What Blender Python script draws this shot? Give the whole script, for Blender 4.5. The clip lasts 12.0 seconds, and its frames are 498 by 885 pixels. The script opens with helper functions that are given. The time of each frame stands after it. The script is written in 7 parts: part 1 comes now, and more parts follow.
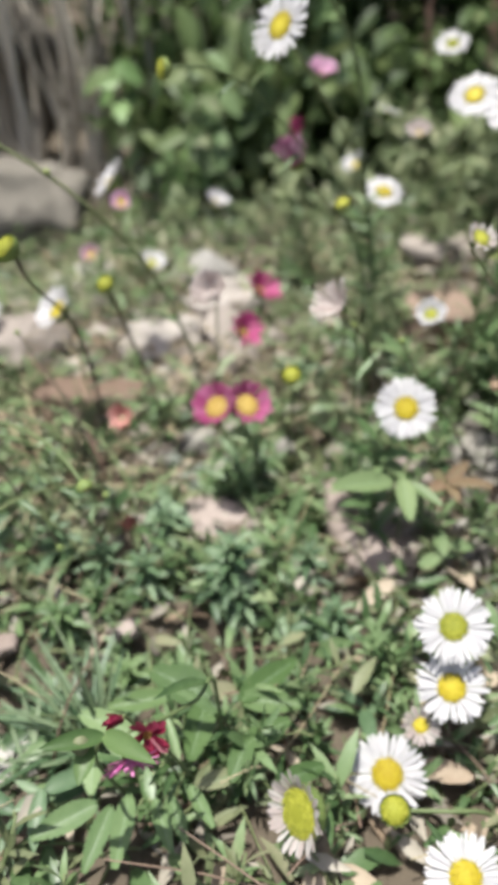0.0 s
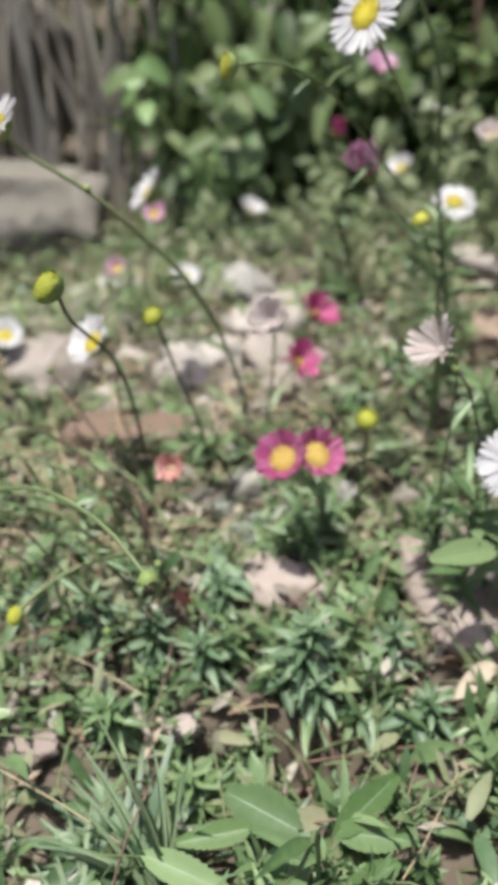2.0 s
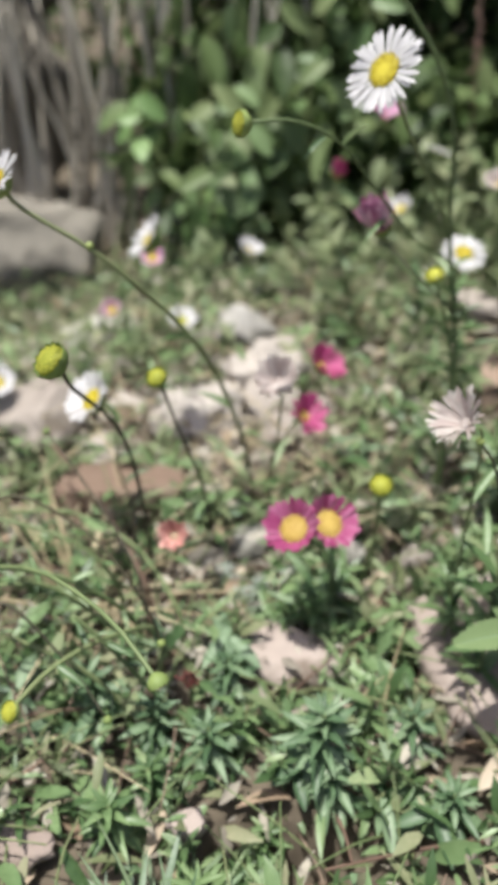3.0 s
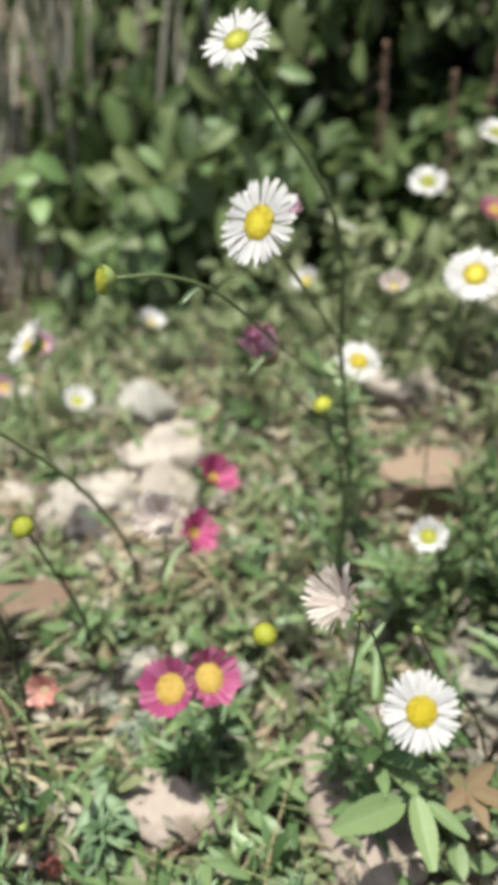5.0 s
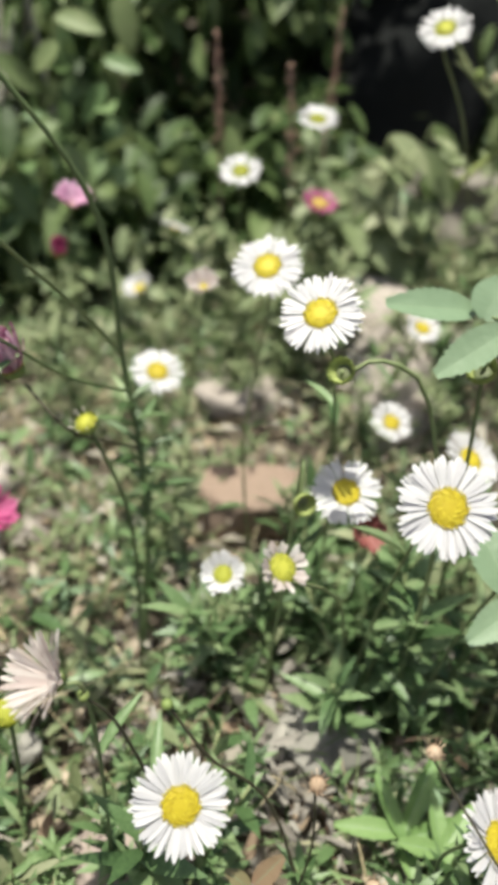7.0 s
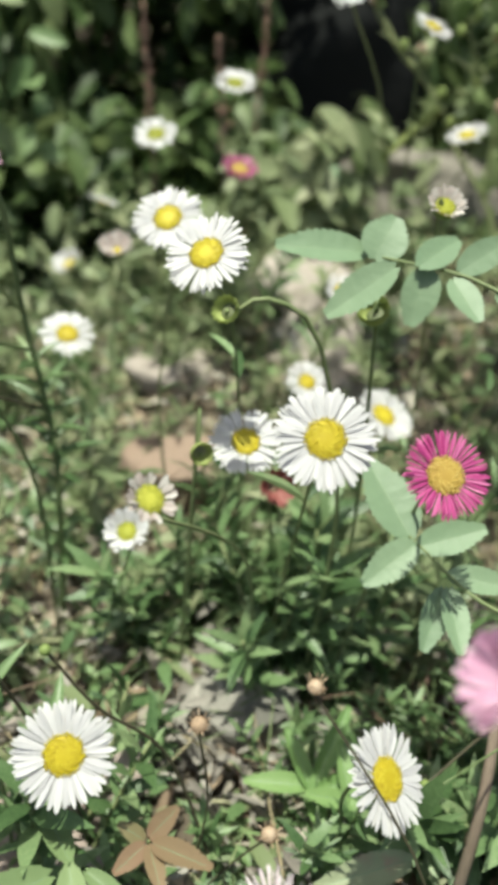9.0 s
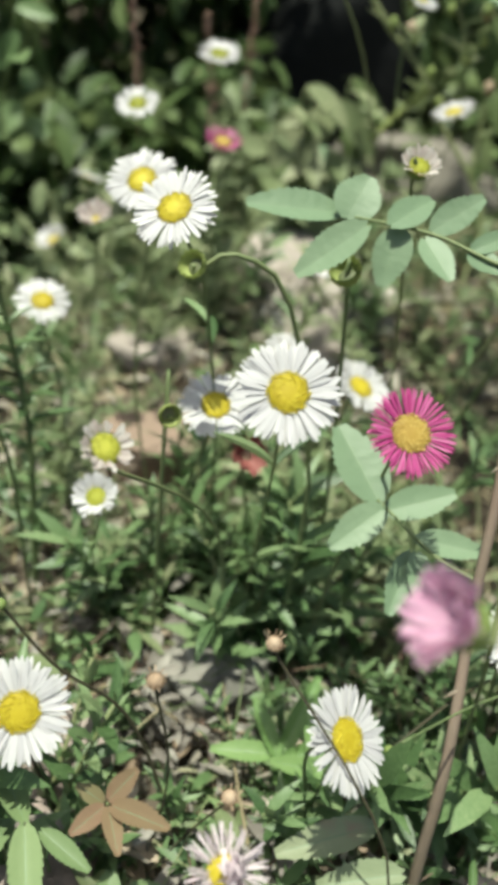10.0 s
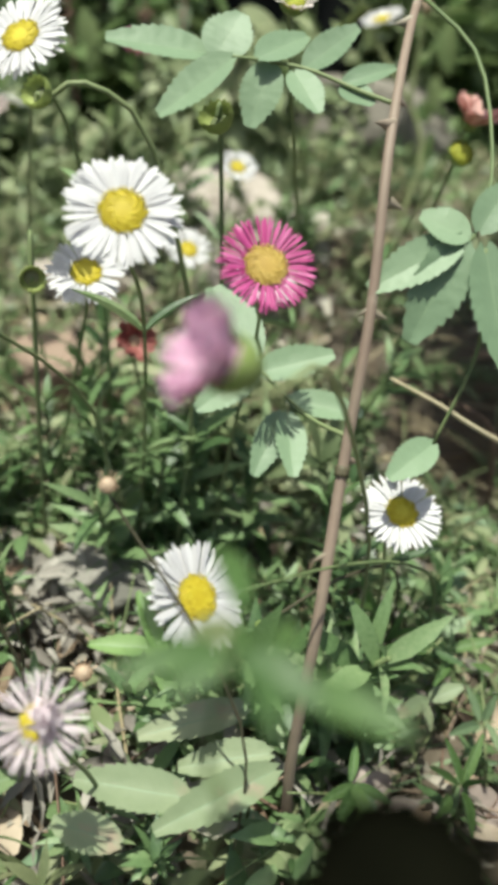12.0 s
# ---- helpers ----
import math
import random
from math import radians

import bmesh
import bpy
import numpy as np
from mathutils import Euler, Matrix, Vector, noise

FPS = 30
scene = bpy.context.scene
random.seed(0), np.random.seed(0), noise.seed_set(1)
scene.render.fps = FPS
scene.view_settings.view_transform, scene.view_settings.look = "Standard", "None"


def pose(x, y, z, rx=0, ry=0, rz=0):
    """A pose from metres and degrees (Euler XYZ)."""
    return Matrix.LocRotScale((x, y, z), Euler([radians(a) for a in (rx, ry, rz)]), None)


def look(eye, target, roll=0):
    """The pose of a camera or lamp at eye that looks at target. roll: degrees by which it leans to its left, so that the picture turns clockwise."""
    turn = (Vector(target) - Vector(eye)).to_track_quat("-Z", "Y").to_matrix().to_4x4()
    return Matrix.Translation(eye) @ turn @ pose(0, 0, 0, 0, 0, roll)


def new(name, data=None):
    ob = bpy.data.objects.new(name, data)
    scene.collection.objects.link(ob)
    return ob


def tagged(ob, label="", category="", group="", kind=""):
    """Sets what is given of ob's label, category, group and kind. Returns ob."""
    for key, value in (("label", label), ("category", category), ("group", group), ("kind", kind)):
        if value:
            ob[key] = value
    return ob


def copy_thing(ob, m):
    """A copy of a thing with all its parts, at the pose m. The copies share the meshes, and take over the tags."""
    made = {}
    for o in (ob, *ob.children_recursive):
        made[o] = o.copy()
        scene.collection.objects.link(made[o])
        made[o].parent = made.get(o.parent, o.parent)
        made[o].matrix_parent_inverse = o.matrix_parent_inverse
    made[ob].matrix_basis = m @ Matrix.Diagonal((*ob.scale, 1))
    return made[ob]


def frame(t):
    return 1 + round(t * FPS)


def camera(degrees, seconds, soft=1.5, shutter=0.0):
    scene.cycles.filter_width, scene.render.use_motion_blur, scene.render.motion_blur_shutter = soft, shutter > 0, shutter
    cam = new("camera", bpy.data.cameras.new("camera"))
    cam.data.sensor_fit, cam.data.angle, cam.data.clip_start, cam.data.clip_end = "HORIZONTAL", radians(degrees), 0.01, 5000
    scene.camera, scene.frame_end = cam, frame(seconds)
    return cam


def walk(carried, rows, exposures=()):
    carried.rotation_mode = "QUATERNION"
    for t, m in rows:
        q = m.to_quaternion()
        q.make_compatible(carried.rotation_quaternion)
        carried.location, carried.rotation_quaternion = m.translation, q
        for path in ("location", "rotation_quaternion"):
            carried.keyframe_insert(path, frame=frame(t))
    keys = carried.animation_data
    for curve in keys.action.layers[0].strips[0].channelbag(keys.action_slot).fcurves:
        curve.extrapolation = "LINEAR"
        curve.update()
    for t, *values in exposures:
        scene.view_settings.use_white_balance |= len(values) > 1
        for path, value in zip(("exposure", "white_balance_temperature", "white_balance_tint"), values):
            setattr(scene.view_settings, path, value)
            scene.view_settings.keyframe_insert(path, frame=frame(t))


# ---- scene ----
SOFTNESS, EXPOSURE = 5.8, 0.58
cam = camera(36.08, 12.0, soft=SOFTNESS)
cam.data.dof.use_dof, cam.data.dof.focus_distance, cam.data.dof.aperture_fstop = True, 0.145, 19.0
METRES, EYE, TILT = 0.21, 0.185, -35.0
ROWS = [
    (0, 0.0000, -0.0000, 0.0000, 0.00, 0.00, 0.00),
    (0.5, -0.0390, 0.0429, 0.0304, 0.38, -0.41, 0.52),
    (1, -0.0623, 0.0857, 0.0431, 0.48, -0.35, 0.70),
    (1.5, -0.0869, 0.1263, 0.0574, 0.45, -0.24, -0.20),
    (2, -0.0914, 0.1676, 0.0832, 0.38, -0.24, 0.31),
    (2.5, -0.1089, 0.2032, 0.1169, 0.22, 0.50, 0.14),
    (2.7, -0.1190, 0.2108, 0.1292, -0.07, 0.88, 0.20),
    (4.3, -0.1270, 0.2412, 0.2373, -4.20, 2.48, -1.19),
    (4.5, -0.1099, 0.2373, 0.2637, -4.67, 2.28, -0.80),
    (5, -0.0560, 0.2685, 0.3234, -6.14, 2.06, 0.32),
    (5.5, 0.0148, 0.3040, 0.3549, -7.62, 2.28, 1.37),
    (6, 0.0859, 0.3430, 0.3558, -9.22, 2.33, 2.61),
    (6.5, 0.1465, 0.3883, 0.3497, -10.66, 2.50, 3.26),
    (7, 0.1477, 0.4150, 0.3334, -12.76, 3.16, 2.86),
    (7.5, 0.1633, 0.4113, 0.3214, -13.56, 3.09, 2.63),
    (7.7, 0.1753, 0.4119, 0.3102, -14.21, 3.26, 2.70),
    (9.3, 0.2323, 0.4182, 0.2657, -15.24, 2.71, 4.27),
    (9.5, 0.2380, 0.4211, 0.2568, -15.14, 2.62, 3.92),
    (10, 0.2519, 0.4207, 0.2405, -15.59, 2.40, 3.47),
    (10.5, 0.2821, 0.4296, 0.2125, -16.30, 2.16, 3.39),
    (11, 0.3150, 0.4348, 0.1790, -16.80, 2.07, 3.25),
    (11.5, 0.3472, 0.4396, 0.1442, -17.22, 1.76, 3.53),
    (12, 0.3678, 0.4489, 0.1134, -16.89, 1.43, 3.87),
]
walk(cam, [(t, pose(0, 0, EYE, TILT, 0, 0) @ pose(METRES * x, METRES * y, METRES * z, 90 + pitch, roll, yaw)) for t, x, y, z, yaw, pitch, roll in ROWS],
     exposures=[(0.0, EXPOSURE - 0.07, 6150, 11), (2.5, EXPOSURE - 0.06, 6120, 11), (5.0, EXPOSURE - 0.03, 6400, 5), (7.0, EXPOSURE - 0.02, 6400, 6), (9.6, EXPOSURE - 0.09, 6400, -2), (11.1, EXPOSURE - 0.19, 6370, 0), (12.0, EXPOSURE - 0.03, 6300, 1)])

# ---- light: sun almost overhead, a little to the left, clear sky ----
world = bpy.data.worlds.new("sky")
scene.world = world
world.use_nodes = True
sky = world.node_tree.nodes.new("ShaderNodeTexSky")
sky.sky_type, sky.sun_disc = "NISHITA", False
sky.air_density, sky.dust_density, sky.ozone_density = 0.8, 4.0, 0.6
sky.sun_elevation, sky.sun_rotation = radians(79), radians(250)
world.node_tree.links.new(sky.outputs[0], world.node_tree.nodes["Background"].inputs[0])
world.node_tree.nodes["Background"].inputs[1].default_value = 0.09
sun = new("sun", bpy.data.lights.new("sun", "SUN"))
sun.data.energy, sun.data.angle, sun.data.color = 4.9, radians(0.6), (1.0, 0.955, 0.84)
sun.matrix_world = look((-0.17, -0.06, 0.98), (0, 0, 0))

# ---- materials ----


def material(name, colours, rough=0.6, translucent=0.0, scale=400.0, bump=0.15, spread=1.0, spots=None, spec=0.35, ridges=0.0):
    """Colours blended by grain, blotches and a chance value for each piece; spots: (colour, amount) of stains."""
    m = bpy.data.materials.new(name)
    m.use_nodes = True
    nt = m.node_tree
    bsdf, out = nt.nodes["Principled BSDF"], nt.nodes["Material Output"]
    coord = nt.nodes.new("ShaderNodeTexCoord")
    grain = nt.nodes.new("ShaderNodeTexNoise")
    grain.inputs["Scale"].default_value, grain.inputs["Detail"].default_value = scale, 6
    blotch = nt.nodes.new("ShaderNodeTexNoise")
    blotch.inputs["Scale"].default_value, blotch.inputs["Detail"].default_value = scale / 7, 3
    info, geo = nt.nodes.new("ShaderNodeObjectInfo"), nt.nodes.new("ShaderNodeNewGeometry")
    for tex in (grain, blotch):
        nt.links.new(coord.outputs["Object"], tex.inputs["Vector"])

    def calc(op, a, b):
        n = nt.nodes.new("ShaderNodeMath")
        n.operation = op
        for k, v in enumerate((a, b)):
            if isinstance(v, (int, float)):
                n.inputs[k].default_value = v
            else:
                nt.links.new(v, n.inputs[k])
        return n.outputs[0]

    chance = calc("FRACT", calc("ADD", info.outputs["Random"], geo.outputs["Random Per Island"]), 0)
    mix = calc("ADD", calc("MULTIPLY", chance, 0.62 * spread), calc("ADD", calc("MULTIPLY", grain.outputs["Fac"], 0.3), calc("MULTIPLY", blotch.outputs["Fac"], 0.45)))
    mix = calc("SUBTRACT", mix, 0.19)
    ramp = nt.nodes.new("ShaderNodeValToRGB")
    while len(ramp.color_ramp.elements) < len(colours):
        ramp.color_ramp.elements.new(0.5)
    for k, c in enumerate(colours):
        ramp.color_ramp.elements[k].position = 0.1 + 0.8 * k / max(1, len(colours) - 1)
        ramp.color_ramp.elements[k].color = (*c, 1)
    nt.links.new(mix, ramp.inputs[0])
    colour = ramp.outputs[0]
    if spots:
        edge = nt.nodes.new("ShaderNodeMapRange")
        edge.inputs[1].default_value, edge.inputs[2].default_value = 0.72 - spots[1], 0.8 - spots[1]
        stain = nt.nodes.new("ShaderNodeTexNoise")
        stain.inputs["Scale"].default_value, stain.inputs["Detail"].default_value = scale / 3, 5
        nt.links.new(coord.outputs["Object"], stain.inputs["Vector"])
        nt.links.new(stain.outputs["Fac"], edge.inputs[0])
        blend = nt.nodes.new("ShaderNodeMix")
        blend.data_type = "RGBA"
        nt.links.new(edge.outputs[0], blend.inputs["Factor"])
        nt.links.new(colour, blend.inputs["A"])
        blend.inputs["B"].default_value = (*spots[0], 1)
        colour = blend.outputs["Result"]
    nt.links.new(colour, bsdf.inputs["Base Color"])
    bsdf.inputs["Roughness"].default_value = rough
    bsdf.inputs["Specular IOR Level"].default_value = spec
    b = nt.nodes.new("ShaderNodeBump")
    b.inputs["Strength"].default_value, b.inputs["Distance"].default_value = bump, 0.3 / scale
    nt.links.new(grain.outputs["Fac"], b.inputs["Height"])
    nt.links.new(b.outputs["Normal"], bsdf.inputs["Normal"])
    if translucent:
        t = nt.nodes.new("ShaderNodeBsdfTranslucent")
        nt.links.new(colour, t.inputs["Color"])
        s = nt.nodes.new("ShaderNodeMixShader")
        s.inputs[0].default_value = translucent
        nt.links.new(bsdf.outputs[0], s.inputs[1])
        nt.links.new(t.outputs[0], s.inputs[2])
        nt.links.new(s.outputs[0], out.inputs["Surface"])
    return m


SOIL = material("soil", [(0.05, 0.04, 0.03), (0.115, 0.093, 0.068), (0.22, 0.182, 0.14)], 0.95, scale=160, bump=0.8)
MAT_LEAF = material("fleabane_leaf", [(0.035, 0.07, 0.028), (0.08, 0.14, 0.053), (0.13, 0.205, 0.085), (0.19, 0.275, 0.125), (0.28, 0.335, 0.18)], 0.4, 0.25, 500, spec=0.5)
MAT_YOUNG = material("young_leaf", [(0.11, 0.18, 0.07), (0.165, 0.245, 0.105), (0.22, 0.305, 0.14)], 0.45, 0.25, 500)
MAT_PALEGREEN = material("pale_green_leaf", [(0.135, 0.20, 0.085), (0.185, 0.255, 0.115), (0.23, 0.30, 0.14)], 0.5, 0.25, 300)
MAT_FRESH = material("bright_green_leaf", [(0.13, 0.23, 0.075), (0.19, 0.30, 0.105), (0.25, 0.36, 0.145)], 0.45, 0.3, 500)
MAT_OLIVE = material("drying_leaf", [(0.075, 0.10, 0.042), (0.14, 0.165, 0.08), (0.22, 0.235, 0.13), (0.32, 0.30, 0.20)], 0.55, 0.2, 500)
MAT_STEM = material("green_stem", [(0.09, 0.13, 0.05), (0.155, 0.195, 0.085), (0.22, 0.24, 0.115)], 0.55, 0.0, 700)
MAT_DARKSTEM = material("dark_stem", [(0.045, 0.04, 0.025), (0.08, 0.07, 0.04)], 0.6, 0.0, 700)
MAT_WHITE = material("white_petal", [(0.60, 0.585, 0.60), (0.665, 0.65, 0.66), (0.72, 0.71, 0.71)], 0.55, 0.35, 900, 0.1, 1.0)
MAT_MAGENTA = material("magenta_petal", [(0.36, 0.035, 0.17), (0.48, 0.07, 0.25), (0.64, 0.20, 0.41)], 0.5, 0.25, 900, 0.1)
MAT_ROSEPINK = material("rose_pink_petal", [(0.64, 0.36, 0.54), (0.75, 0.49, 0.64), (0.83, 0.64, 0.75)], 0.5, 0.5, 700, 0.1)
MAT_PALE = material("fading_petal", [(0.54, 0.44, 0.42), (0.67, 0.60, 0.57), (0.76, 0.72, 0.69)], 0.6, 0.5, 700, 0.1)
MAT_RUST = material("withered_petal", [(0.16, 0.045, 0.045), (0.26, 0.085, 0.075), (0.40, 0.19, 0.17)], 0.7, 0.2, 700)
MAT_YELLOW = material("yellow_disc", [(0.34, 0.25, 0.012), (0.48, 0.385, 0.02), (0.56, 0.48, 0.045)], 0.6, 0.1, 900)
MAT_LIME = material("lime_disc", [(0.19, 0.21, 0.02), (0.33, 0.34, 0.035), (0.45, 0.44, 0.06)], 0.65, 0.1, 900)
MAT_AMBER = material("amber_disc", [(0.32, 0.20, 0.035), (0.48, 0.34, 0.08), (0.60, 0.46, 0.15)], 0.6, 0.1, 900)
MAT_ORANGE = material("dry_head", [(0.25, 0.17, 0.11), (0.36, 0.26, 0.175), (0.46, 0.36, 0.265)], 0.85, 0.0, 900, 0.4)
MAT_CALYX = material("green_calyx", [(0.13, 0.185, 0.055), (0.22, 0.285, 0.085), (0.32, 0.375, 0.13)], 0.6, 0.1, 900)
MAT_CUP = material("pale_green_cup", [(0.22, 0.28, 0.085), (0.31, 0.37, 0.12), (0.40, 0.45, 0.17)], 0.6, 0.2, 900)
MAT_MAUVE = material("mauve_petal", [(0.33, 0.11, 0.21), (0.48, 0.22, 0.34), (0.68, 0.47, 0.55)], 0.5, 0.3, 700)
MAT_CRIMSON = material("crimson_petal", [(0.35, 0.04, 0.155), (0.47, 0.08, 0.225), (0.59, 0.21, 0.34)], 0.5, 0.25, 700)
MAT_PURPLE = material("purple_magenta_petal", [(0.26, 0.035, 0.12), (0.36, 0.075, 0.19), (0.50, 0.20, 0.33)], 0.5, 0.25, 900, 0.1)
MAT_SHADEDWINE = material("shaded_wine_petal", [(0.20, 0.015, 0.045), (0.32, 0.03, 0.075), (0.46, 0.09, 0.16)], 0.45, 0.45, 700)
MAT_HOTPINK = material("hot_pink_petal", [(0.50, 0.10, 0.32), (0.64, 0.20, 0.46), (0.76, 0.38, 0.60)], 0.5, 0.3, 700)
MAT_BLUSH = material("blush_petal", [(0.62, 0.52, 0.56), (0.72, 0.62, 0.66), (0.78, 0.70, 0.73)], 0.55, 0.4, 700, 0.1)
MAT_SALMON = material("salmon_petal", [(0.46, 0.20, 0.17), (0.60, 0.32, 0.28), (0.70, 0.45, 0.40)], 0.6, 0.25, 700)
MAT_VEIN = material("leaf_rib", [(0.165, 0.235, 0.135), (0.20, 0.275, 0.165)], 0.5, 0.1, 400)
MAT_WEED = material("weed_leaf", [(0.11, 0.15, 0.07), (0.175, 0.22, 0.105), (0.25, 0.29, 0.155), (0.32, 0.33, 0.20)], 0.55, 0.3, 200)
MAT_GREEN = material("fresh_green_leaf", [(0.062, 0.115, 0.036), (0.097, 0.165, 0.055), (0.138, 0.215, 0.078)], 0.45, 0.3, 400)
MAT_SHOOT = material("deep_green_leaf", [(0.035, 0.075, 0.02), (0.06, 0.115, 0.034), (0.095, 0.16, 0.05)], 0.5, 0.25, 400)
MAT_ROSE = material("rose_leaflet", [(0.135, 0.20, 0.118), (0.172, 0.247, 0.147), (0.212, 0.288, 0.178)], 0.5, 0.15, 260, 0.25, spots=((0.30, 0.29, 0.16), 0.03))
MAT_ROSEGREY = material("grey_rose_leaflet", [(0.16, 0.205, 0.115), (0.22, 0.265, 0.155), (0.28, 0.305, 0.195)], 0.5, 0.2, 260, 0.25, spots=((0.27, 0.225, 0.16), 0.13))
MAT_ROSERED = material("reddish_leaflet", [(0.17, 0.10, 0.065), (0.235, 0.155, 0.10), (0.225, 0.175, 0.10), (0.18, 0.20, 0.09)], 0.5, 0.25, 150, 0.2, spots=((0.15, 0.175, 0.075), 0.12))
MAT_CANE = material("rose_cane", [(0.20, 0.14, 0.11), (0.255, 0.215, 0.16), (0.285, 0.265, 0.195)], 0.6, 0.0, 120, spots=((0.36, 0.32, 0.25), 0.08))
MAT_BRICK = material("terracotta", [(0.14, 0.095, 0.07), (0.21, 0.148, 0.11), (0.28, 0.212, 0.165)], 0.95, 0.0, 130, 0.8, spots=((0.17, 0.14, 0.10), 0.16))
MAT_PINKSTONE = material("pink_stone", [(0.21, 0.165, 0.142), (0.30, 0.245, 0.217), (0.385, 0.33, 0.297)], 0.95, 0.0, 130, 0.9, spots=((0.18, 0.145, 0.12), 0.17))
MAT_STONE = material("pale_stone", [(0.24, 0.205, 0.18), (0.345, 0.305, 0.27), (0.44, 0.40, 0.365)], 0.95, 0.0, 110, 0.9, spots=((0.15, 0.125, 0.1), 0.16))
MAT_ASHSTONE = material("ash_grey_stone", [(0.30, 0.285, 0.26), (0.42, 0.40, 0.37), (0.52, 0.50, 0.465)], 0.95, 0.0, 110, 0.9, spots=((0.2, 0.19, 0.16), 0.12))
MAT_SLATE = material("slate_grey_stone", [(0.17, 0.16, 0.14), (0.25, 0.237, 0.21), (0.33, 0.315, 0.28)], 0.95, 0.0, 160, 0.9, spots=((0.12, 0.115, 0.1), 0.2))
MAT_GREYSTONE = material("grey_stone", [(0.10, 0.092, 0.076), (0.165, 0.15, 0.126), (0.235, 0.215, 0.182)], 0.95, 0.0, 90, 0.9, spots=((0.11, 0.1, 0.085), 0.14))
MAT_SHADESTONE = material("shaded_stone", [(0.006, 0.007, 0.007), (0.013, 0.014, 0.014), (0.022, 0.024, 0.024)], 0.9, 0.0, 60, 0.6, spec=0.1)
MAT_DRY = material("dry_leaf", [(0.18, 0.12, 0.08), (0.31, 0.235, 0.165), (0.43, 0.355, 0.27), (0.50, 0.44, 0.36)], 0.8, 0.15, 260, 0.4)
MAT_CHAFF = material("chaff", [(0.16, 0.14, 0.115), (0.31, 0.28, 0.23), (0.47, 0.435, 0.37)], 0.85, 0.1, 300)
MAT_GREYBITS = material("grey_brown_chaff", [(0.12, 0.105, 0.09), (0.225, 0.205, 0.18), (0.36, 0.34, 0.30)], 0.85, 0.1, 300)
MAT_STRAW = material("straw", [(0.24, 0.19, 0.11), (0.38, 0.32, 0.2), (0.5, 0.44, 0.3)], 0.75, 0.1, 400)
MAT_TWIG = material("twig", [(0.09, 0.055, 0.04), (0.17, 0.11, 0.08), (0.26, 0.2, 0.15)], 0.85, 0.0, 300, 0.5)
MAT_WOOD = material("weathered_stem", [(0.23, 0.20, 0.16), (0.41, 0.37, 0.31), (0.58, 0.54, 0.46)], 0.85, 0.0, 160, 0.6)
MAT_HEDGE = material("hedge_leaf", [(0.032, 0.056, 0.018), (0.075, 0.12, 0.040), (0.14, 0.195, 0.075), (0.24, 0.285, 0.13)], 0.5, 0.3, 140, spec=0.3)
MAT_SPIKE = material("red_seed", [(0.22, 0.12, 0.095), (0.31, 0.19, 0.145), (0.39, 0.285, 0.22)], 0.85, 0.0, 500)
MAT_BLUELEAF = material("blue_green_leaf", [(0.045, 0.09, 0.04), (0.095, 0.16, 0.08), (0.155, 0.235, 0.125), (0.25, 0.325, 0.205)], 0.45, 0.25, 500, spec=0.45)
MAT_GREYLEAF = material("grey_leaf", [(0.16, 0.19, 0.15), (0.26, 0.295, 0.25), (0.36, 0.385, 0.34)], 0.6, 0.2, 500)
MAT_GRASS = material("grass_blade", [(0.10, 0.15, 0.08), (0.155, 0.215, 0.115), (0.22, 0.28, 0.165)], 0.55, 0.25, 400, spec=0.3)
MAT_SHADEBLACK = material("shade_black_head", [(0.002, 0.0025, 0.0015), (0.005, 0.005, 0.003)], 1.0, 0.0, 500, spec=0.0)

# ---- shape helpers ----


def smooth01(v):
    v = np.clip(v, 0, 1)
    return v * v * (3 - 2 * v)


def lie(x, y):
    """Height of the ground."""
    x, y = np.asarray(x, float), np.asarray(y, float)
    h = 0.05 * smooth01((x - 0.03) / 0.2) * smooth01((y - 0.27) / 0.2)
    h = h - 0.025 * smooth01((-x - 0.03) / 0.12) * smooth01((y - 0.35) / 0.15)
    h = h + 0.0022 * np.sin(31 * x + 9 * np.sin(17 * y)) + 0.0018 * np.sin(63 * y + 5 * np.sin(41 * x)) + 0.001 * np.sin(151 * x + 3) * np.sin(137 * y)
    for cx, cy, rx, ry, dip in ((0.254, 0.327, 0.044, 0.040, 0.085), (0.138, 0.196, 0.012, 0.010, 0.012), (0.115, 0.262, 0.016, 0.012, 0.016), (0.026, 0.262, 0.016, 0.012, 0.014), (-0.012, 0.1555, 0.018, 0.0065, 0.032), (0.156, 0.244, 0.018, 0.010, 0.036)):
        h = h - dip * np.exp(-(((x - cx) / rx) ** 2) - ((y - cy) / ry) ** 2)
    return h + 0.32 * smooth01((y - 1.25) / 0.5) - 0.004


def on_ground(x, y):
    return Vector((x, y, float(lie(x, y))))


def build(name, verts, faces, mat, parent=None, label="", smooth=True):
    me = bpy.data.meshes.new(name)
    me.from_pydata([tuple(v) for v in np.asarray(verts, float)], [], [tuple(int(i) for i in f) for f in faces])
    me.materials.append(mat)
    if smooth:
        me.shade_smooth()
    me.update()
    ob = new(name, me)
    if parent is not None:
        hang(ob, parent)
    if label:
        tagged(ob, label)
    return ob


def hang(ob, parent):
    """Makes ob a part of parent, without shifting it."""
    m = parent.matrix_basis.copy()
    up = parent.parent
    if up is not None:
        m = up.matrix_basis @ parent.matrix_parent_inverse @ m
    ob.parent, ob.matrix_parent_inverse = parent, m.inverted()


def thing(name, base, label, category, group=""):
    e = new(name)
    e.empty_display_size = 0.01
    e.location = base
    return tagged(e, label, category, group)


